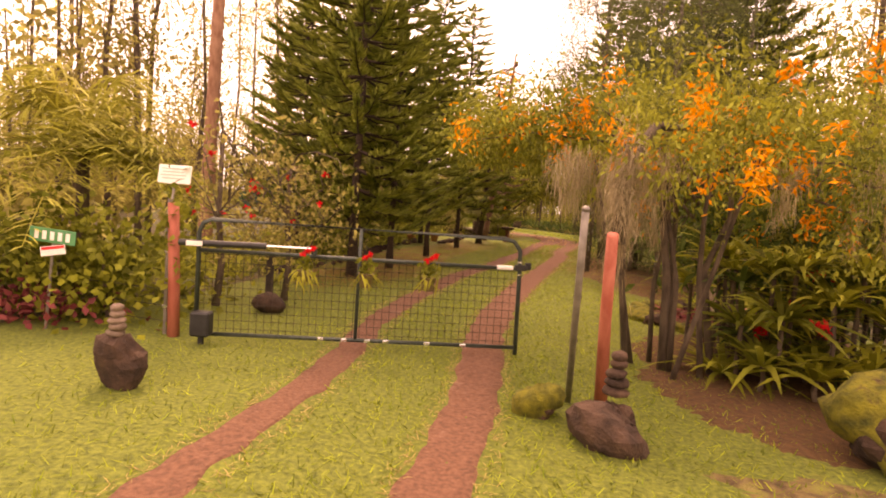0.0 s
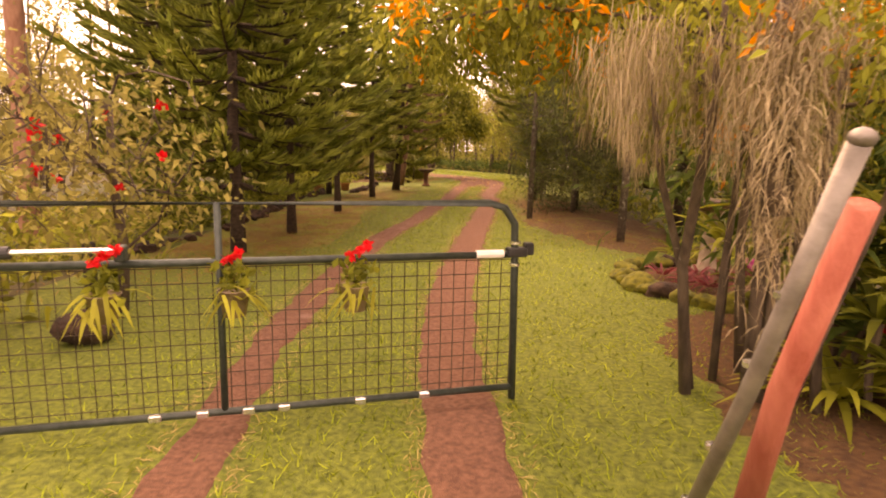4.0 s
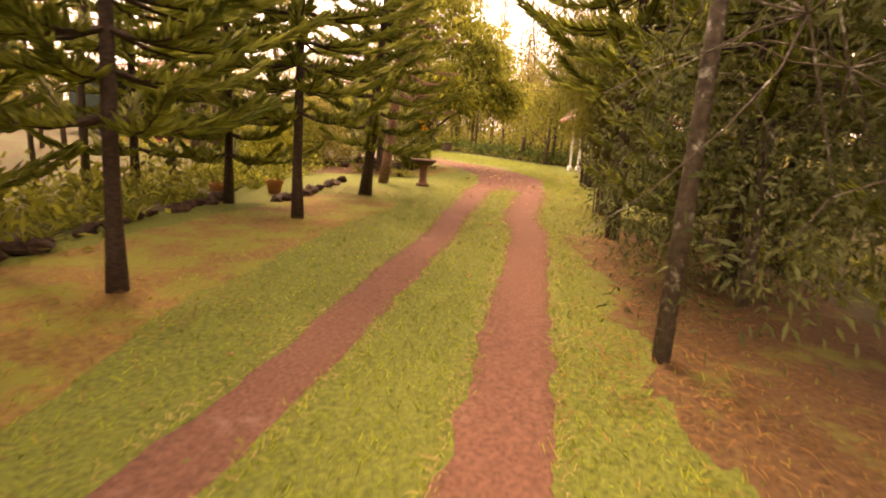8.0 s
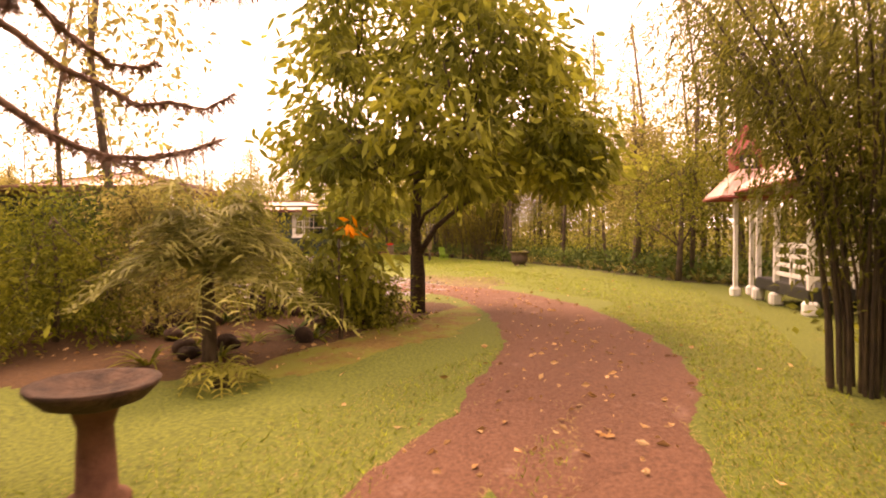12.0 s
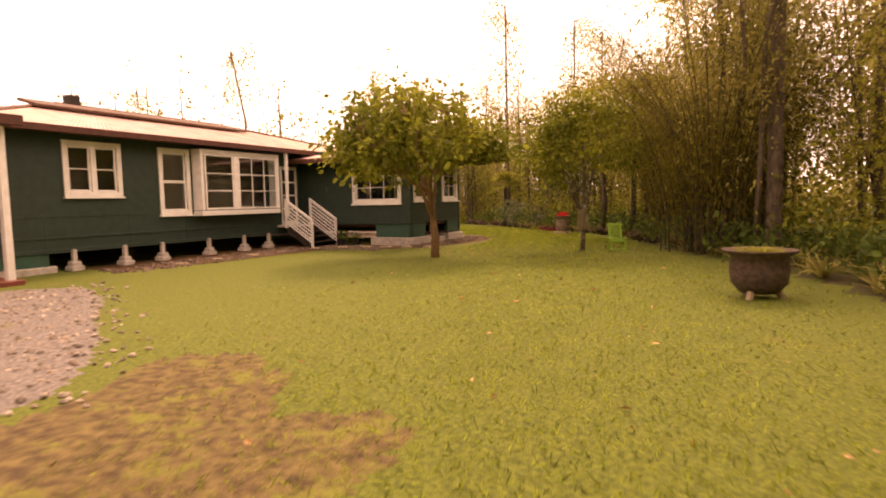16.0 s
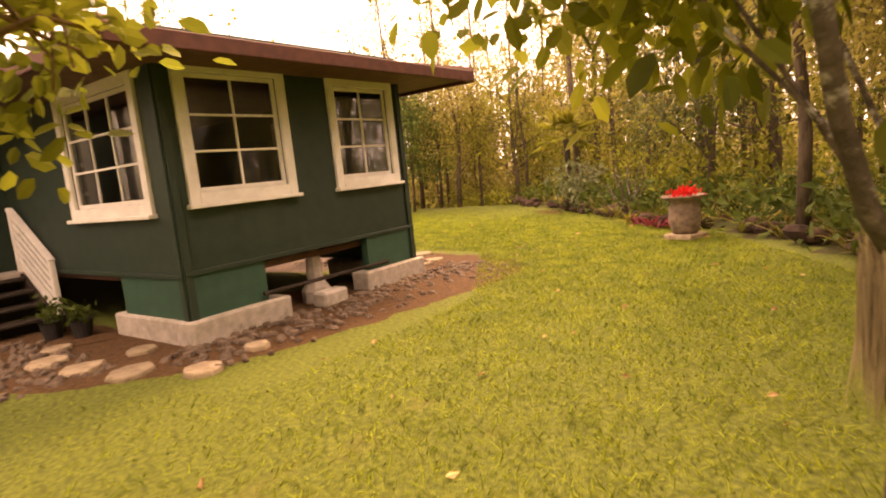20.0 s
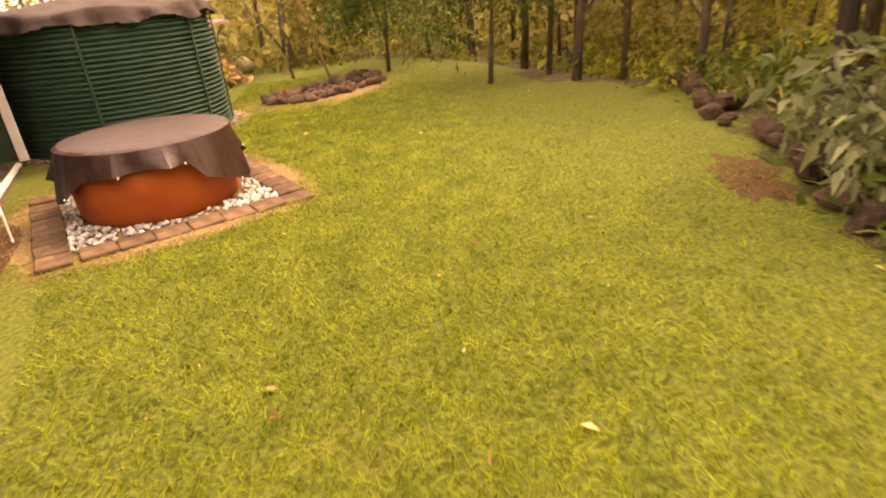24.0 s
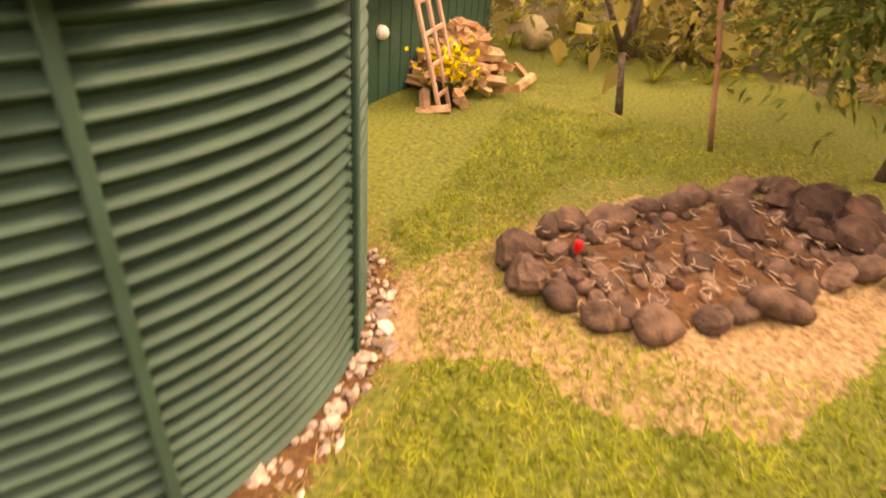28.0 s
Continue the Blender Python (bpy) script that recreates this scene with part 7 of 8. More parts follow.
for x in (1.35, 1.6, 1.85, 2.05, 2.5, 2.9):
    part("wire_tie", Form().box((x, -0.01, 0.1), (0.07, 0.05, 0.04), 0.006), M_CHROME, gate)
arm = thing("gate_opener", "black gate opener arm with a bright steel rod", "gate opener", pose(*GATE_AT, 0, 0, 0, GATE_TURN))
part("cylinder", Form().rod((-0.12, -0.09, 1.06), (0.75, -0.07, 1.07), 0.034, seg=12), M_BLACK, arm)
part("rod", Form().rod((0.75, -0.07, 1.07), (1.22, -0.05, 1.07), 0.015, seg=10), M_CHROME, arm)
part("bracket", Form().box((1.24, -0.03, 1.05), (0.05, 0.09, 0.08), 0.006), M_GATE, arm)
part("label_plate", Form().box((0.04, -0.126, 1.06), (0.16, 0.006, 0.05), 0.002), M_WHITE, arm)
solo("control_box", Form().box((0, 0, 0.22), (0.2, 0.16, 0.26), 0.02).box((0, 0, 0.05), (0.05, 0.05, 0.14), 0.005), M_BLACK, "black gate control box on a stake", "box", pose(-2.68, 0.05, 0.0, 0, 0, 10))


def hung_pot(x, seed):
    r = rnd(seed)
    t = thing("hanging_flower_pot", "pale pot of red flowers and trailing leaves hung on the gate", "flower pot",
              pose(*GATE_AT, 0, 0, 0, GATE_TURN) @ Matrix.Translation((x, -0.1, 0.82)), "pots on the gate")
    part("pot", Form().lathe([(0.0, -0.12), (0.06, -0.12), (0.085, 0.03), (0.09, 0.03), (0.08, 0.02)], 14), M_FLAG, t, smooth=True)
    part("hook", Form().tube([(0, 0.02, 0.03), (0, 0.08, 0.16), (0, 0.1, 0.185)], 0.005, 5), M_WIRE, t)
    p = r.normal(size=(70, 3)) * (0.05, 0.05, 0.05) + (0, -0.01, 0.1)
    part("leaves", Form().leaves(p, r.normal(size=(70, 3)) + (0, 0, 0.5), 0.07, 0.04, r), M_CITRUS, t)
    p = r.normal(size=(26, 3)) * (0.06, 0.04, 0.03) + (0, -0.03, 0.02)
    part("trailing_leaves", Form().blades(p, r.normal(size=(26, 3)) * (1, 0.6, 0.3) + (0, -0.3, -0.2), 0.16, 0.035, r, bend=0.6), M_YELLOWLEAF, t)
    for k in range(2 + seed % 2):
        c = np.array([0.05 * (k - 0.5), -0.02, 0.2 + 0.03 * k])
        part("flower", Form().leaves(np.tile(c, (14, 1)), r.normal(size=(14, 3)), 0.045, 0.035, r), M_REDFL, t)


for x, sd in ((1.16, 1), (1.8, 2), (2.46, 3)):
    hung_pot(x, sd)

post = thing("gate_post", "salmon-painted wooden gate post twined with leaves", "post", pose(-3.1, 0.2, 0))
part("post", Form().tube([(0, 0, -0.05), (-0.02, 0, 0.7), (-0.04, -0.02, 1.45)], [0.065, 0.06, 0.058], 10), M_COLOURED_POST, post, smooth=True)
r = rnd(140)
p = r.normal(size=(150, 3)) * (0.1, 0.1, 0.3) + (-0.02, 0.02, 1.2)
part("creeper", Form().leaves(p, r.normal(size=(150, 3)), 0.1, 0.07, r), M_CITRUS, post, "yellow-green creeper leaves")
pp = thing("fence_pipe", "thin grey fence pipe beside the post", "pipe", pose(-3.24, 0.25, 0))
part("pipe", Form().tube([(0, 0, -0.05), (0.01, 0, 1.5)], 0.025, 8), M_GALV, pp)
for z in (0.3, 0.6, 0.9):
    part("collar", Form().lathe([(0.026, z), (0.034, z), (0.034, z + 0.03), (0.026, z + 0.03)], 10), M_CHROME, pp)
sg = thing("notice_board", "small white notice board on the gate post", "sign", pose(-3.12, 0.14, 1.66, -12, 0, 12))
part("board", Form().box((0, 0, 0.09), (0.34, 0.02, 0.2), 0.006), M_WHITE, sg)
for k in range(4):
    part("text_bar", Form().box((-0.01, -0.012, 0.15 - 0.035 * k), (0.26 - 0.03 * (k % 2), 0.003, 0.01), 0.001), M_CONC, sg)
part("stake", Form().rod((0, 0.015, -0.2), (0, 0.015, 0.02), 0.014), M_GALV, sg)
sg = thing("address_sign", "green plate and white tag hung in the hedge", "sign", pose(-4.35, -0.1, 0.92, 0, 4, 8))
part("plate", Form().box((0, 0, 0.09), (0.5, 0.012, 0.15), 0.004), M_SIGNGREEN, sg)
for k in range(5):
    part("digit_bar", Form().box((-0.17 + 0.085 * k, -0.009, 0.09), (0.045, 0.004, 0.09), 0.001), M_WHITE, sg)
tagp = part("tag", Form().box((0.03, -0.02, -0.06), (0.27, 0.01, 0.1), 0.003, np.array(Euler((0, radians(-14), 0)).to_matrix())), M_WHITE, sg, "white tilted tag")
part("stripe", Form().box((0.03, -0.027, -0.03), (0.25, 0.003, 0.03), 0.001, np.array(Euler((0, radians(-14), 0)).to_matrix())), M_REDCLOTH, tagp)
part("stake", Form().rod((0.0, 0.02, -0.95), (0.0, 0.02, 0.1), 0.015), M_GALV, sg)
ck = thing("rock_cairn", "dark lava rock with a small stack of stones on top", "cairn", pose(-2.47, -1.4, 0))
part("rock", Form().rock((0.04, 0, 0.18), (0.33, 0.25, 0.5), 5, 0.42, 4, taper=0.8), M_LAVA, ck)
for k in range(5):
    part("stone", Form().rock((-0.03 + 0.01 * (k % 2), 0, 0.44 + 0.05 * k), (0.16 - 0.013 * k, 0.15 - 0.013 * k, 0.068), 20 + k, 0.15), M_STONE, ck, smooth=True)
post = thing("gate_post", "leaning salmon-painted wooden post under the vine", "post", pose(1.36, -0.28, 0))
part("post", Form().tube([(0, -0.05, -0.05), (-0.06, -0.35, 0.8), (-0.1, -0.68, 1.5)], [0.056, 0.048, 0.043], 11), M_COLOURED_POST, post, smooth=True)
pp = thing("latch_pipe", "leaning galvanised pipe with steel bands", "pipe", pose(1.08, -0.3, 0))
part("pipe", Form().tube([(0, -0.05, -0.05), (-0.03, -0.55, 0.85), (-0.05, -0.95, 1.66)], 0.027, 12), M_GALV, pp, smooth=True)
part("cap", Form().rock((-0.05, -0.955, 1.67), (0.062, 0.062, 0.05), 2, 0.05), M_GALV, pp, smooth=True)
for z in (0.3, 0.62, 1.0, 1.25):
    u = z / 1.66
    part("band", Form().lathe([(0.027, -0.008), (0.034, -0.008), (0.034, 0.008), (0.027, 0.008)], 12, (-0.05 * u, -0.05 - 0.9 * u, z)), M_CHROME, pp)
for nm, x, y, s, mt, lb in (("mossy_rock", 0.86, -0.8, (0.26, 0.24, 0.28), M_LAVA, "dark rock topped with yellow moss"), ("lava_rock", 1.35, -1.2, (0.58, 0.46, 0.42), M_LAVA, "large dark lava rock at the post's foot"), ("mossy_rock", 3.42, -0.85, (0.8, 0.7, 0.66), M_LAVA, "big rock with thick yellow moss")):
    t = thing(nm, lb, "rock", pose(x, y, 0))
    k = 0.85 if nm == "mossy_rock" else 1.0
    part("rock", Form().rock((0, 0, s[2] * 0.3), np.array(s) * k, 7 + int(x * 10), 0.35, 5), mt, t)
    if nm == "mossy_rock":
        part("moss", Form().rock((0, 0, s[2] * 0.45), (s[0] * 1.14, s[1] * 1.14, s[2] * 1.0), 8 + int(x * 10), 0.4, 7), M_MOSS, t, "thick yellow moss", smooth=True)
t = thing("stone_stack", "small stack of dark stones on the rock", "cairn", pose(1.36, -1.15, 0.34))
for k in range(5):
    part("stone", Form().rock((0.01 * (k % 2), 0, 0.04 + 0.065 * k), (0.2 - 0.02 * k, 0.19 - 0.02 * k, 0.085), 30 + k, 0.15), M_LAVA, t, smooth=True)

# vine arch: trunks, leafy roof, orange flower clusters, hanging moss
r = rnd(150)
vine = thing("trumpet_vine", "arching flame vine with orange flower clusters and hanging moss", "vine", pose(2.3, 1.4, 0))
for k in range(9):
    a, q = r.uniform(0, 6.28), r.uniform(0.05, 0.6)
    b = np.array([q * math.cos(a) - 0.2, q * math.sin(a) - 0.2, 0])
    e = b + np.array([r.normal(0, 0.3), r.normal(0, 0.3), r.uniform(2.2, 2.7)])
    part("stem", Form().tube([b, b + (e - b) * 0.4 + r.normal(0, 0.08, 3), b + (e - b) * 0.75 + r.normal(0, 0.1, 3), e], np.array([0.05, 0.042, 0.034, 0.02]) * r.uniform(0.5, 1.2), 7), M_BARK, vine, smooth=True)


def vine_spot(r):
    """A place in the vine's roof: thin and high over the gate, deep and low over the bed."""
    x = r.uniform(-2.5, 3.7)
    if x < -1.1:
        y, bot, top = r.uniform(-0.6, 1.4), 2.35, 2.75 + 0.2 * (x + 2.5)
    elif x < 0.9:
        y, bot, top = r.uniform(-1.9, 2.0), 2.0, 3.1
    else:
        y, bot, top = r.uniform(-1.6, 2.3), 1.5 - 0.12 * x, 3.1 - 0.24 * (x - 0.9)
    return np.array([x, y, r.uniform(bot, top) + r.normal(0, 0.1)])


for k in range(15):
    e = vine_spot(r)
    s0 = np.array([-0.2, -0.2, 2.0]) + r.normal(0, 0.2, 3)
    part("branch", Form().tube([s0, s0 + (e - s0) * 0.4 + (0, 0, 0.25), s0 + (e - s0) * 0.75 + (0, 0, 0.2), e], [0.022, 0.016, 0.011, 0.005], 6), M_BARK, vine, smooth=True)
cp, cd = [], []
for _ in range(430):
    c = vine_spot(r)
    g = r.normal(size=(92, 3)) * (0.24, 0.24, 0.17)
    cp.append(c + g)
    cd.append(g + r.normal(0, 0.3, (92, 3)) + (0, 0, -0.25))
cp, cd = np.vstack(cp), np.vstack(cd)
ok = ~((cp[:, 0] < -1.1) & (cp[:, 2] < 2.15))
cp, cd = cp[ok], cd[ok]
ln = r.uniform(0.035, 0.08, len(cp))
part("leaves", Form().leaves(cp, cd, ln, ln * 0.5, r, droop=0.2), M_VINE, vine, "small yellow-green leaves")
for k in range(92):
    c = vine_spot(r)
    c[1] -= 0.4
    c[2] -= 0.12
    if c[0] < -1.1:
        c[2] = max(c[2], 2.45)
    m = int(r.uniform(18, 60))
    p = r.normal(size=(m, 3)) * (0.055, 0.05, 0.11) + c
    part("blossom", Form().leaves(p, r.normal(size=(m, 3)) * (1, 1, 0.5) + (0, 0, -0.7), 0.085, 0.028, r), M_ORANGE, vine)["kind"] = "stuff"
for k in range(40):
    x, y = (r.uniform(-1.5, -0.5), r.uniform(-1.3, 0.5)) if k < 32 else (r.uniform(0.2, 2.4), r.uniform(-1.7, -1.0))
    l = r.uniform(0.25, 0.85)
    m = int(220 * l)
    u = r.uniform(0, 1, m) ** 1.3
    p = r.normal(size=(m, 3)) * (0.085, 0.085, 0.03) * (1.25 - u)[:, None] + np.c_[x + 0.04 * np.sin(u * 5 + k), y + 0 * u, 2.25 - l * u]
    part("hanging_moss", Form().blades(p, r.normal(size=(m, 3)) * (0.3, 0.3, 0.3) + (0, 0, -1.0), 0.16, 0.007, r, bend=0.15, seg=2), M_MOSSHANG, vine)["kind"] = "stuff"
p = r.normal(size=(2600, 3)) * (0.06, 0.06, 0.27) + (-0.92, -1.72, 1.8)
p[:, 0] += 0.03 * np.sin(p[:, 2] * 9)
part("hanging_moss", Form().blades(p, r.normal(size=(2600, 3)) + (0, 0, -0.6), 0.1, 0.007, r, bend=0.6, seg=2), M_MOSSHANG, vine, "thick tan moss on the post")["kind"] = "stuff"
part("branch", Form().tube([(-0.92, -1.72, 1.4), (-0.9, -1.6, 2.1), (-0.6, -1.1, 2.5), (-0.2, -0.4, 2.6)], [0.06, 0.06, 0.045, 0.03], 8), M_BARK, vine, smooth=True)


def rosette(name, m, seed, n, L, W, leafm, label, category, flower=None, up=0.8, bend=0.45, group=""):
    """A plant of strap leaves from one heart."""
    r = rnd(seed)
    t = thing(name, label, category, m, group)
    a = r.uniform(0, 6.28, n)
    d = np.stack([np.cos(a), np.sin(a), up * r.uniform(0.3, 1.7, n)], 1)
    part("leaves", Form().blades(np.stack([0.05 * np.cos(a), 0.05 * np.sin(a), 0.02 + 0 * a], 1), d, L * r.uniform(0.6, 1.1, n), W, r, bend=bend, seg=4), leafm, t)
    if m.translation.z > 0.2:
        z = m.translation.z
        part("stem", Form().tube([(0, 0, 0.05), (0.03, 0.02, -0.5 * z), (0, 0, -z)], 0.025, 6), M_BARK, t)
    if flower:
        part("flower", Form().leaves(np.tile((0, 0, L * 0.55), (30, 1)) + r.normal(0, 0.03, (30, 3)), r.normal(size=(30, 3)) + (0, 0, 0.8), 0.09, 0.03, r), flower, t)
    return t


r = rnd(160)
for k in range(44):
    x, y = r.uniform(2.7, 5.4), r.uniform(0.9, 3.2)
    rosette("bromeliad", pose(x, y, 0.05 + r.uniform(0.1, 1.3) * (y > 1.3), 0, 0, r.uniform(0, 360)), 161 + k, 26, r.uniform(0.6, 0.95), 0.085, (M_CITRUS, M_YELLOWLEAF, M_DEEP)[k % 3],
            "large green bromeliad with broad strap leaves", "bromeliad", M_REDFL if k % 6 == 0 else None, group="bromeliads under the vine")
for k, (x, y, z, L) in enumerate(((3.0, 0.75, 0.45, 0.85), (3.45, 0.6, 0.4, 0.9), (3.95, 0.7, 0.5, 0.85), (3.2, 0.9, 0.9, 0.85), (3.65, 0.9, 1.1, 0.9), (4.2, 0.9, 0.95, 0.85), (2.85, 1.0, 0.8, 0.75), (4.0, 1.1, 1.4, 0.85), (3.4, 1.2, 1.4, 0.8), (4.6, 1.0, 0.6, 0.85))):
    rosette("bromeliad", pose(x, y, z - 0.2, 0, 0, 70 * k), 560 + k, 40, L, 0.09, M_CITRUS if k % 3 == 0 else M_YELLOWLEAF, "large green bromeliad with broad strap leaves", "bromeliad", M_REDFL if k % 4 == 1 else None, group="bromeliads under the vine")
for x, y, sd in ((4.1, 2.6, 1), (5.5, 2.0, 2), (3.5, 3.6, 3)):
    rr = rnd(190 + sd)
    tr, cr = clump_tree([(0, 0, 0), (0.04, 0, 0.7), (0, 0.04, 1.4), (0, 0, 2.4)], 0.07, dome_tips(rr, 34, 1.0, 1.1, 2.5), 0.2, rr, per=36, puff=0.3, aspect=0.35, limb_r=0.025)
    planted("garden_shrub", tr, cr, M_BARK, M_DEEP, "tall dark green shrub behind the bromeliads", "shrub", pose(x, y, 0))

# hibiscus and hedge beside the gate
for x, y, h, sd in ((-3.7, 2.0, 2.7, 1), (-3.1, 2.9, 2.2, 2)):
    rr = rnd(200 + sd)
    tr, cr = clump_tree([(0, 0, 0), (0.05, 0.02, 0.6), (-0.04, 0.05, 1.3), (0, 0, h * 0.9)], 0.06, [(rr.normal(0, 0.55), rr.normal(0, 0.5), rr.uniform(0.7, h)) for _ in range(46)], 0.085, rr, per=26, puff=0.2, aspect=0.6, limb_r=0.016)
    bush = planted("hibiscus", tr, cr, M_BARK, M_OHIA, "leggy hibiscus bush with red flowers", "shrub", pose(x, y, 0), "hibiscus by the gate")
    for _ in range(7):
        c = (rr.normal(0, 0.6), rr.normal(-0.2, 0.5), rr.uniform(1.2, h))
        part("flower", Form().leaves(np.tile(c, (10, 1)), rr.normal(size=(10, 3)), 0.075, 0.06, rr), M_REDFL, bush, "red flower")
rr = rnd(205)
hp_, hd_ = rr.normal(size=(2600, 3)) * (0.75, 0.35, 0.34) + (0, 0, 0.62), rr.normal(size=(2600, 3)) + (0, -0.2, 0.2)
hedge = thing("hedge", "loose hedge of heart-shaped yellow-green leaves", "hedge", pose(-4.9, 0.55, 0))
part("leaves", Form().leaves(hp_, hd_, 0.11, 0.09, rr), M_CITRUS, hedge)
for x in (-0.6, 0.1, 0.7):
    part("stem", Form().tube([(x, 0, 0), (x - 0.1, 0, 0.85)], 0.02, 5), M_BARK, hedge)
hedge = thing("low_plants", "low dark bedding plants under the hedge", "plants", pose(-5.1, 0.1, 0))
part("leaves", Form().leaves(rr.normal(size=(500, 3)) * (0.6, 0.25, 0.12) + (0, 0, 0.2), rr.normal(size=(500, 3)) + (0, 0, 0.4), 0.12, 0.07, rr), M_BURG, hedge)
fence = thing("wire_fence", "thin wire fence beside the gate", "fence", pose(-3.2, 0.25, 0))
for z in (0.15, 0.32, 0.5):
    part("wire", Form().tube([(0, 0, z), (-1.2, 0.1, z), (-2.6, 0.3, z)], 0.004, 4), M_WIRE, fence)
part("stake", Form().rod((-2.6, 0.3, 0), (-2.6, 0.3, 0.8), 0.02), M_GALV, fence)
solo("lava_rock", Form().rock((0, 0, 0.12), (0.4, 0.34, 0.3), 41, 0.25, 5), M_LAVA, "dark rock under the hibiscus", "rock", pose(-2.85, 1.95, 0), smooth=True)
pole = thing("palm_trunk_pole", "tall bare reddish trunk behind the gate", "tree", pose(-7.5, 7.7, -0.3))
z = np.linspace(0, 9, 30)
part("trunk", Form().tube(np.c_[0.02 * z, 0 * z, z], 0.17 - 0.006 * z + 0.012 * (np.arange(30) % 2), 11), M_REDTRUNK, pole, smooth=True)
post = thing("dark_stake", "short dark stake on the lawn", "post", pose(-3.2, 2.6, 0))
part("stake", Form().box((0, 0, 0.35), (0.09, 0.09, 0.75), 0.01), M_DARK, post)

# round flower bed with birdbath on the right
bb = thing("birdbath", "tan stone birdbath with a wide shallow bowl", "birdbath", pose(3.78, 5.62, 0))
part("pedestal", Form().lathe([(0.0, 0.0), (0.2, 0.0), (0.2, 0.07), (0.13, 0.1), (0.11, 0.3), (0.09, 0.6), (0.1, 0.8), (0.15, 0.87)], 20), M_FLAG, bb, smooth=True)
part("bowl", Form().lathe([(0.1, 0.86), (0.3, 0.93), (0.37, 1.0), (0.38, 1.03), (0.35, 1.03), (0.2, 0.97), (0.0, 0.95)], 28), M_STONE, bb, smooth=True)
r = rnd(170)
for k in range(34):
    a = k * 0.1848
    x, y = 3.8 + 1.4 * math.cos(a) + r.normal(0, 0.05), 4.75 + 1.35 * math.sin(a) + r.normal(0, 0.05)
    solo("mossy_edge_rock", Form().rock((0, 0, 0.05), np.array((0.36, 0.28, 0.19)) * r.uniform(0.75, 1.25), 180 + k, 0.4, 5), M_MOSS if k % 5 else M_LAVA, "low rock coated in yellow moss round the bed", "rock", pose(x, y, 0, 0, 0, r.uniform(0, 180)), "rocks edging the bed", smooth=True)
for k in range(12):
    a, q = r.uniform(0, 6.28), 1.0 * r.uniform(0, 1) ** 0.5
    rosette("bromeliad", pose(3.75 + q * math.cos(a), 4.75 + q * math.sin(a), 0.05), 210 + k, 26, 0.36, 0.045, M_BURG, "burgundy bromeliad in the round bed", "bromeliad", M_PINKFL if k % 3 == 0 else None, up=0.9, group="bromeliads in the round bed")
for k in range(9):
    rosette("strap_plant", pose(4.2 + r.uniform(-0.4, 1.6), 7.0 + r.uniform(-0.6, 1.2), 0.0), 230 + k, 24, 0.75, 0.07, M_YELLOWLEAF if k % 2 else M_CITRUS, "yellow-green strap-leaved plant beside the drive", "plant", group="strap plants beside the drive")

# ---- along the drive: second birdbath, tiki torch, planted bed, gazebo ----
bb = thing("birdbath", "dark stone birdbath beside the drive", "birdbath", pose(-1.1, 24.4, 0))
part("pedestal", Form().lathe([(0.0, 0.0), (0.19, 0.0), (0.19, 0.06), (0.12, 0.1), (0.1, 0.5), (0.14, 0.62)], 18), mat("red_brown_clay", (0.10, 0.038, 0.022), (0.18, 0.075, 0.045), scale=8, rough=0.85, bump=0.4), bb, "reddish pedestal", smooth=True)
part("bowl", Form().lathe([(0.1, 0.6), (0.28, 0.66), (0.36, 0.74), (0.37, 0.77), (0.33, 0.77), (0.2, 0.71), (0.0, 0.7)], 26), M_LAVA, bb, smooth=True)
t = thing("garden_torch", "short dark post with a pale lamp head", "lamp post", pose(-2.1, 33.75, 0))
part("post", Form().tube([(0, 0, 0), (0, 0, 1.2)], [0.06, 0.05], 9), M_DARK, t)
part("head", Form().lathe([(0.0, 1.36), (0.06, 1.34), (0.09, 1.26), (0.06, 1.18), (0.0, 1.17)], 14), M_FLAG, t, smooth=True)
drum = thing("rain_drum", "dark drum with an iron pump on top", "drum", pose(-3.6, 32.2, 0))
part("drum", Form().lathe([(0.0, 0.1), (0.25, 0.1), (0.26, 0.3), (0.25, 0.55), (0.26, 0.8), (0.24, 0.82), (0.0, 0.82)], 20), M_CAST, drum, smooth=True)
part("pump", Form().rod((0, 0, 0.8), (0, 0, 1.1), 0.03).rod((0, 0, 1.05), (0.14, 0, 0.98), 0.018).rod((0, 0, 1.1), (-0.16, 0, 1.2), 0.014), M_DARK, drum)
solo("standing_stone", Form().rock((0, 0, 0.22), (0.24, 0.2, 0.56), 44, 0.15, 5), M_LAVA, "upright dark stone by the bed", "rock", pose(-4.5, 31.6, 0), smooth=True)
r = rnd(175)
for k in range(34):
    a = r.uniform(0, 6.28)
    q = r.uniform(0.5, 1)
    x, y = -3.9 + 1.9 * q * math.cos(a), 30.4 + 2.9 * q * math.sin(a)
    if k % 2:
        rosette("fern", pose(x, y, 0), 250 + k, 26, r.uniform(0.35, 0.7), 0.05, M_DEEP if k % 4 == 1 else M_CITRUS, "arching fern in the planted bed", "fern", group="ferns in the bed")
    else:
        solo("bed_rock", Form().rock((0, 0, 0.1), np.array([0.45, 0.36, 0.3]) * r.uniform(0.6, 1.2), 280 + k, 0.25, 4), M_LAVA, "dark lava rock in the planted bed", "rock", pose(x, y, 0, 0, 0, r.uniform(0, 180)), "rocks in the bed", smooth=True)
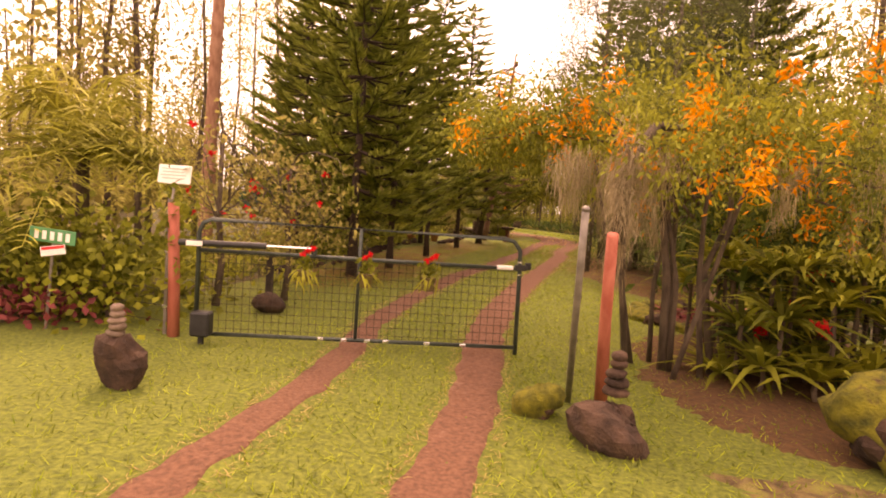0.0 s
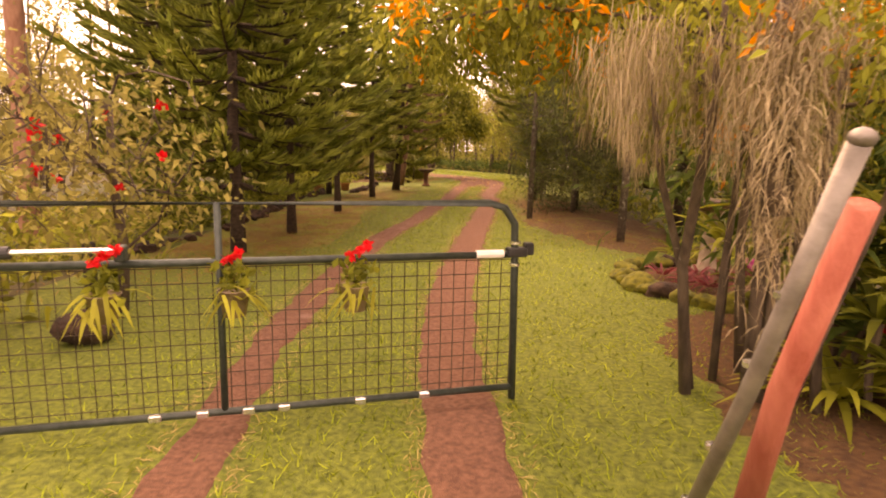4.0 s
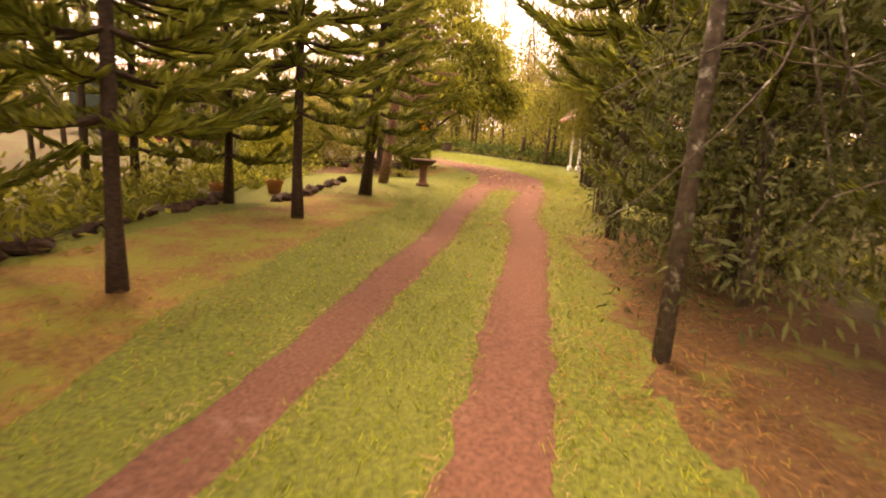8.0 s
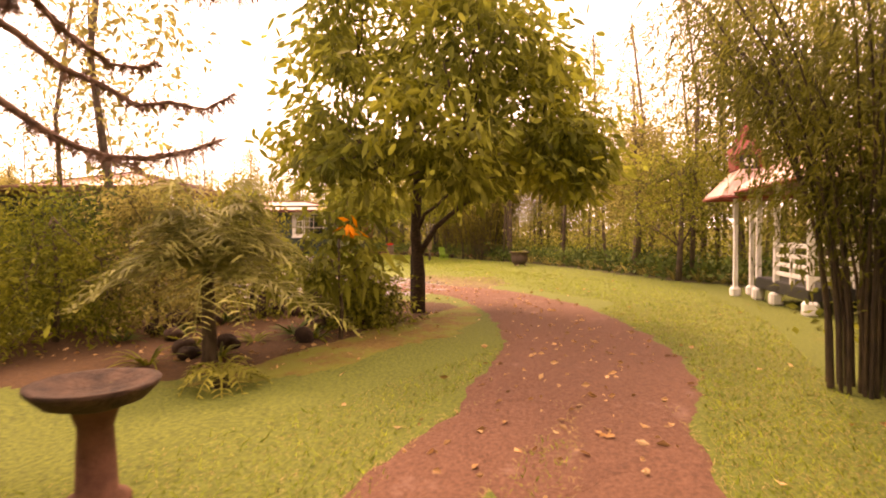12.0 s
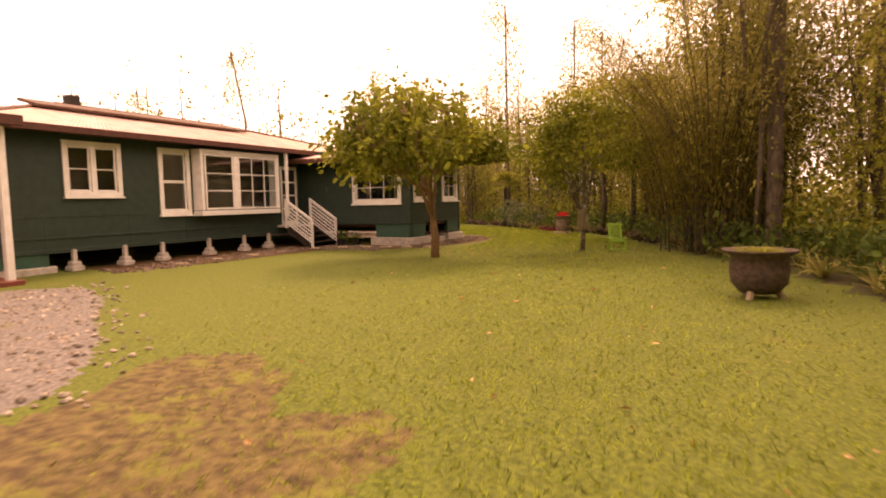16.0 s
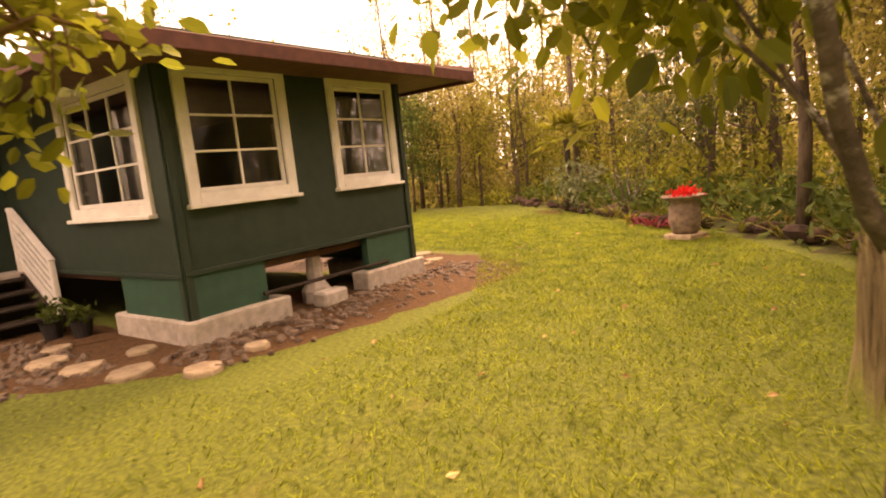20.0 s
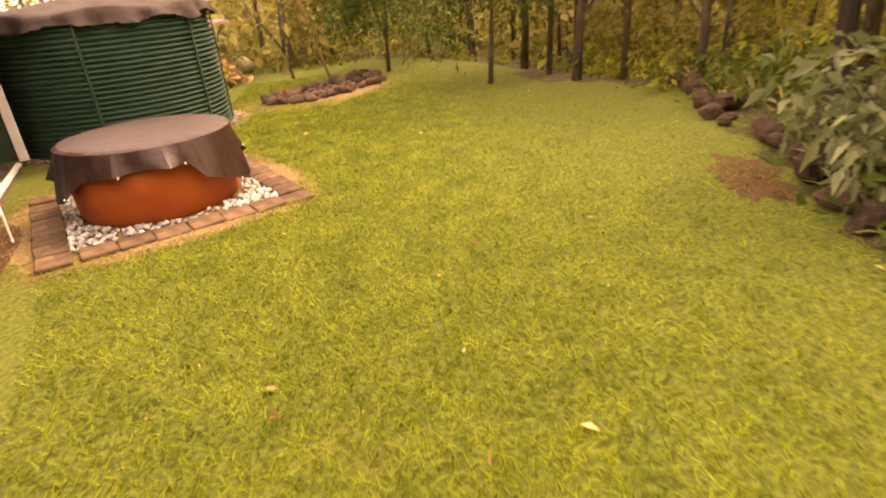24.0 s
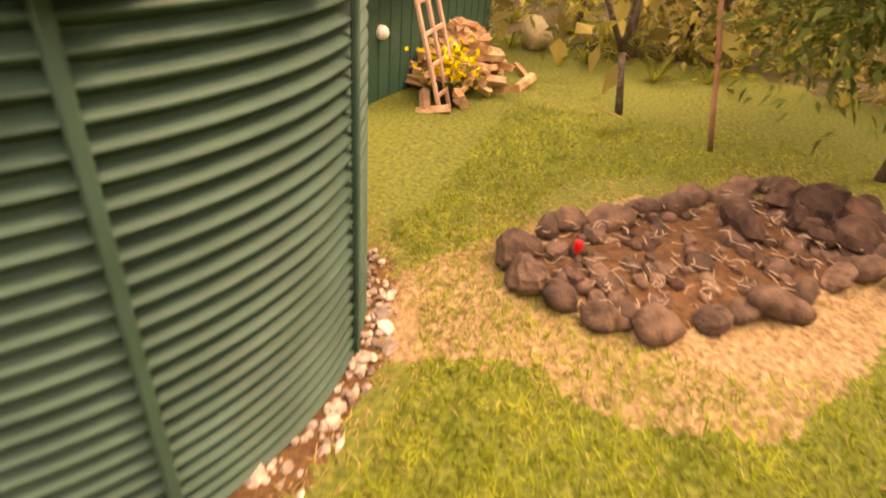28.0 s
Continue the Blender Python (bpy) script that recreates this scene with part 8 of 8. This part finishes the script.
for k, (x, y) in enumerate(((-3.5, 20.3), (-4.3, 19.2))):
    t = thing("flower_pot", "terracotta pot with leafy plants", "flower pot", pose(x - 0.6, y, float(height(x - 0.6, y))))
    part("pot", Form().lathe([(0.0, 0.0), (0.13, 0.0), (0.18, 0.26), (0.2, 0.27), (0.2, 0.31), (0.17, 0.3)], 18), M_TERRA, t, smooth=True)
    tagged(part("plant", Form().leaves(r.normal(size=(120, 3)) * (0.12, 0.12, 0.1) + (0, 0, 0.4), r.normal(size=(120, 3)) + (0, 0, 0.5), 0.1, 0.05, r), M_CITRUS, t), kind="stuff")
for k in range(44):
    y = 5.5 + 0.42 * k + r.uniform(-0.1, 0.1)
    x = -4.5 - 0.25 * math.sin(y * 0.5) + r.normal(0, 0.08) + (0.9 if y > 19 else 0)
    solo("border_rock", Form().rock((0, 0, 0.06), np.array([0.32, 0.22, 0.17]) * r.uniform(0.4, 1.35), 300 + k, 0.5, 3), M_LAVA, "dark lava rock edging the lawn", "rock", pose(x, y, float(height(x, y)), 0, 0, r.uniform(0, 180)), "rocks edging the lawn")
for k in range(46):
    u = k / 45
    p = seg[int(250 + u * 149)] + nrm[int(250 + u * 149)] * 0.1
    solo("terrace_rock", Form().rock((0, 0, 0.12), np.array([0.42, 0.32, 0.27]) * r.uniform(0.45, 1.25), 360 + k, 0.45, 3), M_LAVA, "dark lava rock along the lawn's bank", "rock", pose(p[0] + r.normal(0, 0.1), p[1] + r.normal(0, 0.1), float(height(*p)), 0, 0, r.uniform(0, 180)), "rocks along the bank")
for k, (i, lm, lb) in enumerate(((235, M_BURG, "red-leaved ti plant"), (245, M_BURG, "red-leaved ti plant"), (262, M_BURG, "red-leaved ti plant"), (272, M_BURG, "red-leaved ti plant"), (255, M_DEEP, "broad-leaved green plant"), (300, M_DEEP, "broad-leaved green plant"), (318, M_CITRUS, "pale green strap plant"), (280, M_CITRUS, "pale green strap plant"), (200, M_DEEP, "broad-leaved green plant"), (180, M_OHIA, "tall grassy clump"), (190, M_OHIA, "tall grassy clump"))):
    p = seg[i] + nrm[i] * r.uniform(-0.1, 0.7)
    rosette("border_plant", pose(p[0], p[1], 0), 400 + k, 34, 0.95 if lm != M_BURG else 0.6, 0.07, lm, lb + " at the forest edge", "plant", up=1.4)

for k, (x, y, L) in enumerate(((-13.95, 62.3, 0.5), (-14.3, 62.55, 0.42), (-14.75, 62.75, 0.5), (-13.6, 62.35, 0.4), (-14.15, 62.8, 0.55))):
    rosette("ti_plant", pose(x, y, 0), 430 + k, 26, L, 0.06, M_PINKRED if k % 2 else M_BURG, "red-leaved ti plant on the lawn's bank", "plant", up=1.3, group="ti plants on the bank")
for k, (x, y, L) in enumerate(((-15.1, 62.95, 0.6), (-14.9, 63.4, 0.8), (-13.2, 62.3, 0.7), (-16.2, 63.9, 0.7), (-12.3, 62.5, 0.8))):
    rosette("strap_plant", pose(x, y, 0), 440 + k, 34, L, 0.04, M_CITRUS if k % 2 else M_YELLOWLEAF, "grassy strap-leaved clump on the bank", "plant", up=1.4, group="strap plants on the bank")

gz = thing("gazebo", "white-railed gazebo with a pale pink metal roof", "gazebo", pose(7.2, 35.6, 0, 0, 0, 4))
part("platform", Form().box((0, 0, 0.42), (3.2, 3.0, 0.26), 0.02), M_BLACK, gz, "dark platform")
for x, y in ((-1.55, -1.45), (1.55, -1.45), (-1.55, 1.45), (1.55, 1.45), (0, -1.45), (-1.55, 0.3)):
    part("post", Form().box((x, y, 1.6), (0.11, 0.11, 2.2), 0.01), M_WHITE, gz)
    part("pier_block", Form().box((x, y, 0.14), (0.26, 0.26, 0.3), 0.05), M_WHITE, gz)
for a, b in (((-1.55, -1.45), (0, -1.45)), ((0, -1.45), (1.55, -1.45)), ((1.55, -1.45), (1.55, 1.45)), ((-1.55, -1.45), (-1.55, 0.3))):
    for z in (0.72, 0.92, 1.12, 1.34):
        c = ((a[0] + b[0]) / 2, (a[1] + b[1]) / 2, z)
        s = (abs(b[0] - a[0]) + 0.02, 0.05, 0.09) if a[1] == b[1] else (0.05, abs(b[1] - a[1]) + 0.02, 0.09)
        part("rail", Form().box(c, s, 0.008), M_WHITE, gz)
    part("baluster", Form().box(((a[0] + b[0]) / 2, (a[1] + b[1]) / 2, 0.95), (0.08, 0.08, 0.9), 0.008), M_WHITE, gz)
for x, y in ((-1.85, 2.2), (-1.35, 2.6)):
    part("porch_post", Form().box((x, y, 1.3), (0.1, 0.1, 2.45), 0.01), M_WHITE, gz)
    part("pier_block", Form().box((x, y, 0.1), (0.24, 0.24, 0.26), 0.05), M_WHITE, gz)


def hip4(x0, x1, y0, y1, z, rise, frac=0.22, ribs=0.14):
    cx, cy = (x0 + x1) / 2, (y0 + y1) / 2
    lo = [(x0, y0), (x1, y0), (x1, y1), (x0, y1)]
    hi = [(cx + (x - cx) * frac, cy + (y - cy) * frac) for x, y in lo]
    for k in range(4):
        a, b, c, d = np.array((*lo[k], z)), np.array((*lo[(k + 1) % 4], z)), np.array((*hi[(k + 1) % 4], z + rise)), np.array((*hi[k], z + rise))
        m = int(np.linalg.norm(b - a) / ribs)
        u = np.linspace(0, 1, 2 * m + 1)[:, None]
        l = np.where(np.arange(2 * m + 1) % 2, 0.02, 0.0)[:, None] * np.array([0, 0, 1.0])
        i = np.arange(2 * m)
        part("roof", Form().add(np.vstack([a + (b - a) * u + l, d + (c - d) * u + l]), np.stack([i, i + 1, i + 2 + 2 * m, i + 1 + 2 * m], 1)), M_ROOF, gz)
        part("eave_board", Form().tube([a - (0, 0, 0.04), b - (0, 0, 0.04)], 0.04, 4), M_RED, gz)


hip4(-2.05, 2.05, -1.95, 1.95, 2.62, 1.15)
hip4(-2.4, -0.7, 1.5, 3.1, 2.5, 0.7, 0.3)
cup = part("cupola", Form().box((-1.6, 2.35, 3.36), (0.62, 0.62, 0.42), 0.02), M_RED, gz, "red cupola with a dark round window")
part("face", Form().box((-1.6, 2.035, 3.36), (0.44, 0.02, 0.34), 0.004), M_BLACK, cup, "black square face")
part("round_window", Form().lathe([(0.07, 0), (0.08, 0.015), (0.11, 0.015), (0.12, 0)], 18).mesh("round_window", M_WHITE), None, cup, at=pose(-1.6, 2.022, 3.36, 90))
part("cupola_roof", Form().lathe([(0.5, 3.56), (0.26, 3.89), (0.03, 4.49), (0.0, 4.5)], 4, (-1.6, 2.35, 0)), M_RED, cup, "steep red cupola roof")
table = thing("garden_table", "dark round table inside the gazebo", "table", pose(7.45, 35.7, 0.55))
part("top", Form().lathe([(0.0, 0.74), (0.6, 0.74), (0.62, 0.7), (0.6, 0.68), (0.0, 0.68)], 28), M_DARK, table)
part("pedestal", Form().lathe([(0.0, 0.0), (0.3, 0.0), (0.28, 0.05), (0.07, 0.1), (0.07, 0.68)], 14), M_DARK, table)

# ---- front lawn: cast pot, green chair, urn, little pots ----
pot = thing("cast_iron_pot", "huge rusty cast iron pot planted with sprawling grass", "planter", pose(-1.8, 49.35, 0) @ Matrix.Scale(0.78, 4))
part("bowl", Form().lathe([(0.0, 0.12), (0.32, 0.12), (0.47, 0.3), (0.5, 0.55), (0.47, 0.78), (0.62, 0.86), (0.64, 0.9), (0.58, 0.9), (0.48, 0.84), (0.0, 0.82)], 32), M_CAST, pot, smooth=True)
for k in range(3):
    a = k * 2.094 + 0.4
    part("foot", Form().tube([(0.3 * math.cos(a), 0.3 * math.sin(a), 0.16), (0.4 * math.cos(a), 0.4 * math.sin(a), 0.0)], [0.07, 0.06], 7), M_FLAG, pot)
r = rnd(177)
a = r.uniform(0, 6.28, 260)
part("plants", Form().blades(np.stack([0.4 * np.cos(a) * r.uniform(0, 1, 260), 0.4 * np.sin(a) * r.uniform(0, 1, 260), 0.85 + 0 * a], 1), np.stack([np.cos(a), np.sin(a), r.uniform(0.2, 1.4, 260)], 1), 0.28, 0.018, r, bend=0.5), M_YELLOWLEAF, pot, "dry yellowish grass tufts")

ch = thing("deck_chair", "lime green wooden deck chair on the lawn", "chair", pose(-7.15, 55.35, 0, 0, 0, 40) @ Matrix.Scale(0.66, 4))
tilt = np.array(Euler((radians(-20), 0, 0)).to_matrix())
for x in (-0.27, 0.27):
    part("leg", Form().box((x, -0.3, 0.24), (0.05, 0.07, 0.5), 0.008), M_LIME, ch)
    part("leg", Form().box((x, 0.18, 0.2), (0.05, 0.07, 0.5), 0.008, np.array(Euler((radians(25), 0, 0)).to_matrix())), M_LIME, ch)
    part("armrest", Form().box((x * 1.12, -0.1, 0.52), (0.09, 0.62, 0.03), 0.008), M_LIME, ch)
    part("back_post", Form().box((x * 0.95, 0.34, 0.68), (0.05, 0.04, 0.85), 0.008, tilt), M_LIME, ch)
    part("foot_bar", Form().box((x, -0.35, 0.05), (0.05, 0.55, 0.06), 0.008), M_LIME, ch)
for k in range(6):
    part("back_slat", Form().box((-0.2 + 0.08 * k, 0.34, 0.7), (0.05, 0.022, 0.7), 0.006, tilt), M_LIME, ch)
part("top_rail", Form().box((0, 0.49, 1.07), (0.62, 0.04, 0.1), 0.01, tilt), M_LIME, ch)
for k in range(5):
    part("seat_slat", Form().box((0, -0.28 + 0.105 * k, 0.4 - 0.02 * k), (0.54, 0.085, 0.022), 0.006), M_LIME, ch)
part("front_bar", Form().box((0, -0.58, 0.06), (0.6, 0.06, 0.06), 0.008), M_LIME, ch)

urn = thing("stone_urn", "tall grey stone urn with red flowers", "urn", pose(-12.75, 61.3, 0) @ Matrix.Scale(0.75, 4))
part("plinth", Form().box((0, 0, 0.06), (0.7, 0.7, 0.14), 0.03), M_FLAG, urn)
part("body", Form().lathe([(0.0, 0.12), (0.26, 0.12), (0.3, 0.2), (0.36, 0.45), (0.33, 0.72), (0.3, 0.85), (0.48, 0.95), (0.5, 0.99), (0.46, 0.99), (0.3, 0.93)], 28), M_STONE, urn, smooth=True)
r = rnd(178)
part("flowers", Form().leaves(r.normal(size=(260, 3)) * (0.15, 0.15, 0.06) + (0, 0, 1.05), r.normal(size=(260, 3)) + (0, 0, 0.5), 0.07, 0.055, r), M_REDFL, urn, "red flowers")["kind"] = "stuff"
for k, (n, s) in enumerate(((0.9, 54.75), (1.2, 54.6), (1.55, 54.8))):
    t = thing("potted_plant", "small dark pot with a leafy plant by the steps", "flower pot", hp(n, s), group="pots by the steps")
    part("pot", Form().lathe([(0.0, 0.0), (0.1, 0.0), (0.13, 0.2), (0.14, 0.22), (0.12, 0.2)], 14), M_BLACK, t)
    tagged(part("plant", Form().leaves(r.normal(size=(60, 3)) * (0.08, 0.08, 0.07) + (0, 0, 0.3), r.normal(size=(60, 3)) + (0, 0, 0.5), 0.1, 0.05, r), M_DEEP, t), kind="stuff")
t = thing("flower_pot", "dark pot of yellow flowers by the woodpile", "flower pot", pose(-31.5, 59.2, 0))
part("pot", Form().lathe([(0.0, 0.0), (0.14, 0.0), (0.19, 0.26), (0.2, 0.28), (0.17, 0.26)], 18), M_BLACK, t, smooth=True)
part("flowers", Form().leaves(r.normal(size=(220, 3)) * (0.16, 0.16, 0.12) + (0, 0, 0.42), r.normal(size=(220, 3)) + (0, 0, 0.5), 0.07, 0.05, r), M_YELFL, t, "bright yellow flowers")
part("plant", Form().leaves(r.normal(size=(140, 3)) * (0.15, 0.15, 0.1) + (0, 0, 0.36), r.normal(size=(140, 3)), 0.09, 0.05, r), M_CITRUS, t)
for k, (x, y, s) in enumerate(((-34.7, 60.0, 0.5),)):
    solo("thatch_mound", Form().rock((0, 0, 0.4 * s), np.array([1.3, 1.0, 1.1]) * s, 51 + k, 0.2, 6), mat("cut_straw", (0.42, 0.36, 0.19), (0.58, 0.5, 0.3), scale=20, rough=0.9, bump=0.8, bscale=90), "tan mound of cut grass beyond the shed", "mound", pose(x, y, 0), smooth=True)

# ---- turf blades, leaf litter (stuff) ----
r = rnd(500)
LAWN = [(-3.9, -6), (3.6, -6), (3.4, 10), (3.2, 19), (4.8, 33), (4.6, 41), (2.4, 45), (0.2, 49), (-3.4, 54.5), (-7.6, 57.8), (-12.4, 61.9), (-17.4, 65), (-22, 67.5), (-31.5, 65), (-32, 60), (-29, 59.6),
        (-24, 57.2), (-19, 58.3), (-15.4, 58.9), (-12.6, 56.5), (-11.6, 53.6), (-13.2, 51.6), (-12.4, 45.4), (-8.8, 43), (-4.6, 42.2), (-1.2, 39.5), (2.3, 35.5), (0.2, 29), (-1, 26), (-3.2, 22), (-4.6, 16)]


def near_any(p, line, w):
    q = spline(line, 240)
    d = np.full(len(p), 9.0)
    for i in range(0, len(q), 8):
        d = np.minimum(d, np.min(np.hypot(p[:, None, 0] - q[None, i:i + 8, 0], p[:, None, 1] - q[None, i:i + 8, 1]), 1))
    return d < w


centre = spline([(0.7, -5.4), (0.2, -3.2), (0.0, 0), (0.3, 2.4), (0.46, 7.3), (0.5, 11), (0.8, 14.8), (1.4, 18.2), (1.9, 21.6), (2.4, 25.2), (2.8, 27), (2.6, 33), (1.85, 38.3), (-0.4, 42.2), (-2.4, 45.4), (-4.5, 48.5), (-6.3, 51.2), (-8, 53.3), (-11.2, 57.7), (-13.3, 59.6), (-16.1, 60.7), (-19.8, 60.8), (-23.6, 60.6), (-25, 60.4), (-28, 60.6), (-31, 60.5)], 500)
N = 600000
i = np.r_[r.integers(0, 500, 250000), r.integers(370, 500, 250000), r.integers(120, 230, 100000)]
off = r.normal(0, 2.1, (N, 2))
p = centre[i] + off
ok = inside(p, LAWN)
for line, w in ((LEFT_TRACK, 0.17), (RIGHT_TRACK, 0.21), (ROAD[1:], 1.14)):
    ok &= ~near_any(p, line, w + 0.04) | (near_any(p, ROAD[:4], 0.17) & (np.sin(p[:, 1] * 2.3) + np.sin(p[:, 1] * 5.1 + 1) > (p[:, 1] - 26.2) * 0.8) if w > 1 else False)
ok &= ~inside(p, GRAVEL) & ~inside(p, STONE_PATH) & ~(inside(p, CONIFER_SOIL) & (r.uniform(size=len(p)) < 0.75))
for c, rad in ((TANK, 2.14), (TUB, 1.6), ((-28.9, 61.7), 1.3)):
    ok &= np.hypot(p[:, 0] - c[0], p[:, 1] - c[1]) > rad
p = p[ok]
n = len(p)
a = r.uniform(0, 6.28, n)
d = np.stack([np.cos(a), np.sin(a), r.uniform(0.35, 1.6, n)], 1)
z = height(p[:, 0], p[:, 1]) - 0.004
turf = thing("turf", "short coarse yellow-green lawn grass", "grass", kind="stuff")
half = n * 9 // 10
part("blades", Form().blades(np.c_[p, z][:half], d[:half], r.uniform(0.05, 0.11, half), r.uniform(0.011, 0.021, half), r, bend=0.3, seg=1), M_BLADE, turf)
part("dry_blades", Form().blades(np.c_[p, z][half:], d[half:], r.uniform(0.04, 0.08, n - half), 0.007, r, bend=0.45, seg=2), M_STRAW, turf)
# dry fringe along the tracks, the pavers, the stone bed and the tank
q, ws = [], 0
for line, w in ((LEFT_TRACK, 0.23), (RIGHT_TRACK, 0.28)):
    c = spline(line, 400)
    dd = unit(np.gradient(c, axis=0))
    s = np.stack([dd[:, 1], -dd[:, 0]], 1)
    k = r.integers(0, 400, 5200)
    wv = np.interp(np.linspace(0, 1, 400), np.linspace(0, 1, 8), np.array([0.42, 0.4, 0.42, 0.5, 0.56, 0.62, 0.74, 0.9]) if w < 0.25 else np.array([0.5, 0.45, 0.48, 0.6, 0.64, 0.68, 0.8, 0.95]))[k] / 2
    q.append(c[k] + s[k] * ((wv + np.abs(r.normal(0, 0.05, 5200)) - 0.02) * r.choice([-1, 1], 5200))[:, None])
th = r.uniform(0, 6.28, 2600)
q.append(np.c_[TANK[0] + (1.95 + np.abs(r.normal(0, 0.18, 2600))) * np.cos(th), TANK[1] + (1.95 + np.abs(r.normal(0, 0.18, 2600))) * np.sin(th)])
e = edge[r.integers(0, 37, 6500)]
e = e + unit(e - (-28.9, 61.7)) * np.abs(r.normal(0.2, 0.4, 6500))[:, None] + r.normal(0, 0.1, (6500, 2))
q.append(e)
th = np.array(Euler((0, 0, radians(TUB_TURN))).to_matrix())[:2, :2]
u = r.uniform(-1.5, 1.5, 5200)
v = r.choice([-1, 1], 5200) * (1.33 + np.abs(r.normal(0, 0.2, 5200)))
sq = np.where(r.uniform(size=(5200, 1)) < 0.5, np.c_[u, v], np.c_[v, u])
q.append(sq @ th.T + TUB)
q = np.vstack(q)
n = len(q)
a = r.uniform(0, 6.28, n)
fringe = thing("dry_fringe", "straw-coloured dry grass at the edges of tracks and beds", "grass", kind="stuff")
part("blades", Form().blades(np.c_[q, height(q[:, 0], q[:, 1]) + 0.004], np.stack([np.cos(a), np.sin(a), r.uniform(0.15, 1.0, n)], 1), r.uniform(0.05, 0.11, n), 0.008, r, bend=0.4, seg=2), M_STRAW, fringe)
# brown needles strewn under the trees along the drive
q = np.vstack([(x, y) + r.normal(0, (0.62, 0.85), (1100, 2)) + r.normal(0, 0.25, 2) for x, y in ((-3.15, 6.2), (-2.95, 8.4), (-2.85, 12.4), (-2.62, 17.2), (-2.2, 21.2), (2.05, 11.8), (2.6, 13.6), (2.6, 15.6), (2.95, 17.6), (3.3, 8.25), (3.6, 20.6), (-3.4, 5.0), (-3.3, 10.2))])
q = q[~near_any(q, LEFT_TRACK, 0.24) & ~near_any(q, RIGHT_TRACK, 0.3)]
n = len(q)
a = r.uniform(0, 6.28, n)
needles = thing("needle_litter", "loose brown needles strewn over the turf under the pines", "litter", kind="stuff")
part("needles", Form().blades(np.c_[q, height(q[:, 0], q[:, 1]) + 0.045], np.stack([np.cos(a), np.sin(a), r.uniform(-0.1, 0.35, n)], 1), r.uniform(0.06, 0.15, n), 0.012, r, bend=0.3, seg=2), M_NEEDLE, needles)
# fallen leaves on the road and the lawns
n = 320
k = r.integers(120, 480, n)
p = np.vstack([centre[k] + r.normal(0, 1.8, (n, 2)), spline(ROAD, 60)[r.integers(0, 60, 420)] + r.normal(0, 0.75, (420, 2)), np.c_[r.uniform(-6, -1, 240), r.uniform(27.5, 33.5, 240)]])
n = len(p)
z = height(p[:, 0], p[:, 1]) + 0.03
d = r.normal(size=(n, 3)) * (1, 1, 0.12)
litter = thing("fallen_leaves", "scattered brown and yellow fallen leaves", "leaves", kind="stuff")
ln = r.uniform(0.04, 0.12, n)
part("leaves", Form().leaves(np.c_[p, z], d, ln, ln * 0.55, r, fold=0.2), M_BROWNLEAF, litter)

# loose stones on the gravel
r = rnd(520)
g = np.array(GRAVEL)
f = Form()
n = 0
while n < 1100:
    p = np.array([r.uniform(-12, -3), r.uniform(38.5, 43.5)])
    if inside([p], GRAVEL)[0]:
        p = p + r.normal(0, 0.16, 2)
        f.rock((p[0], p[1], float(height(*p)) + 0.012), np.array([0.07, 0.055, 0.04]) * r.uniform(0.5, 1.5), n, 0.4, 2)
        n += 1
solo("gravel_stones", f, M_RUBBLE, "loose grey stones on the crushed gravel", "gravel", kind="stuff")
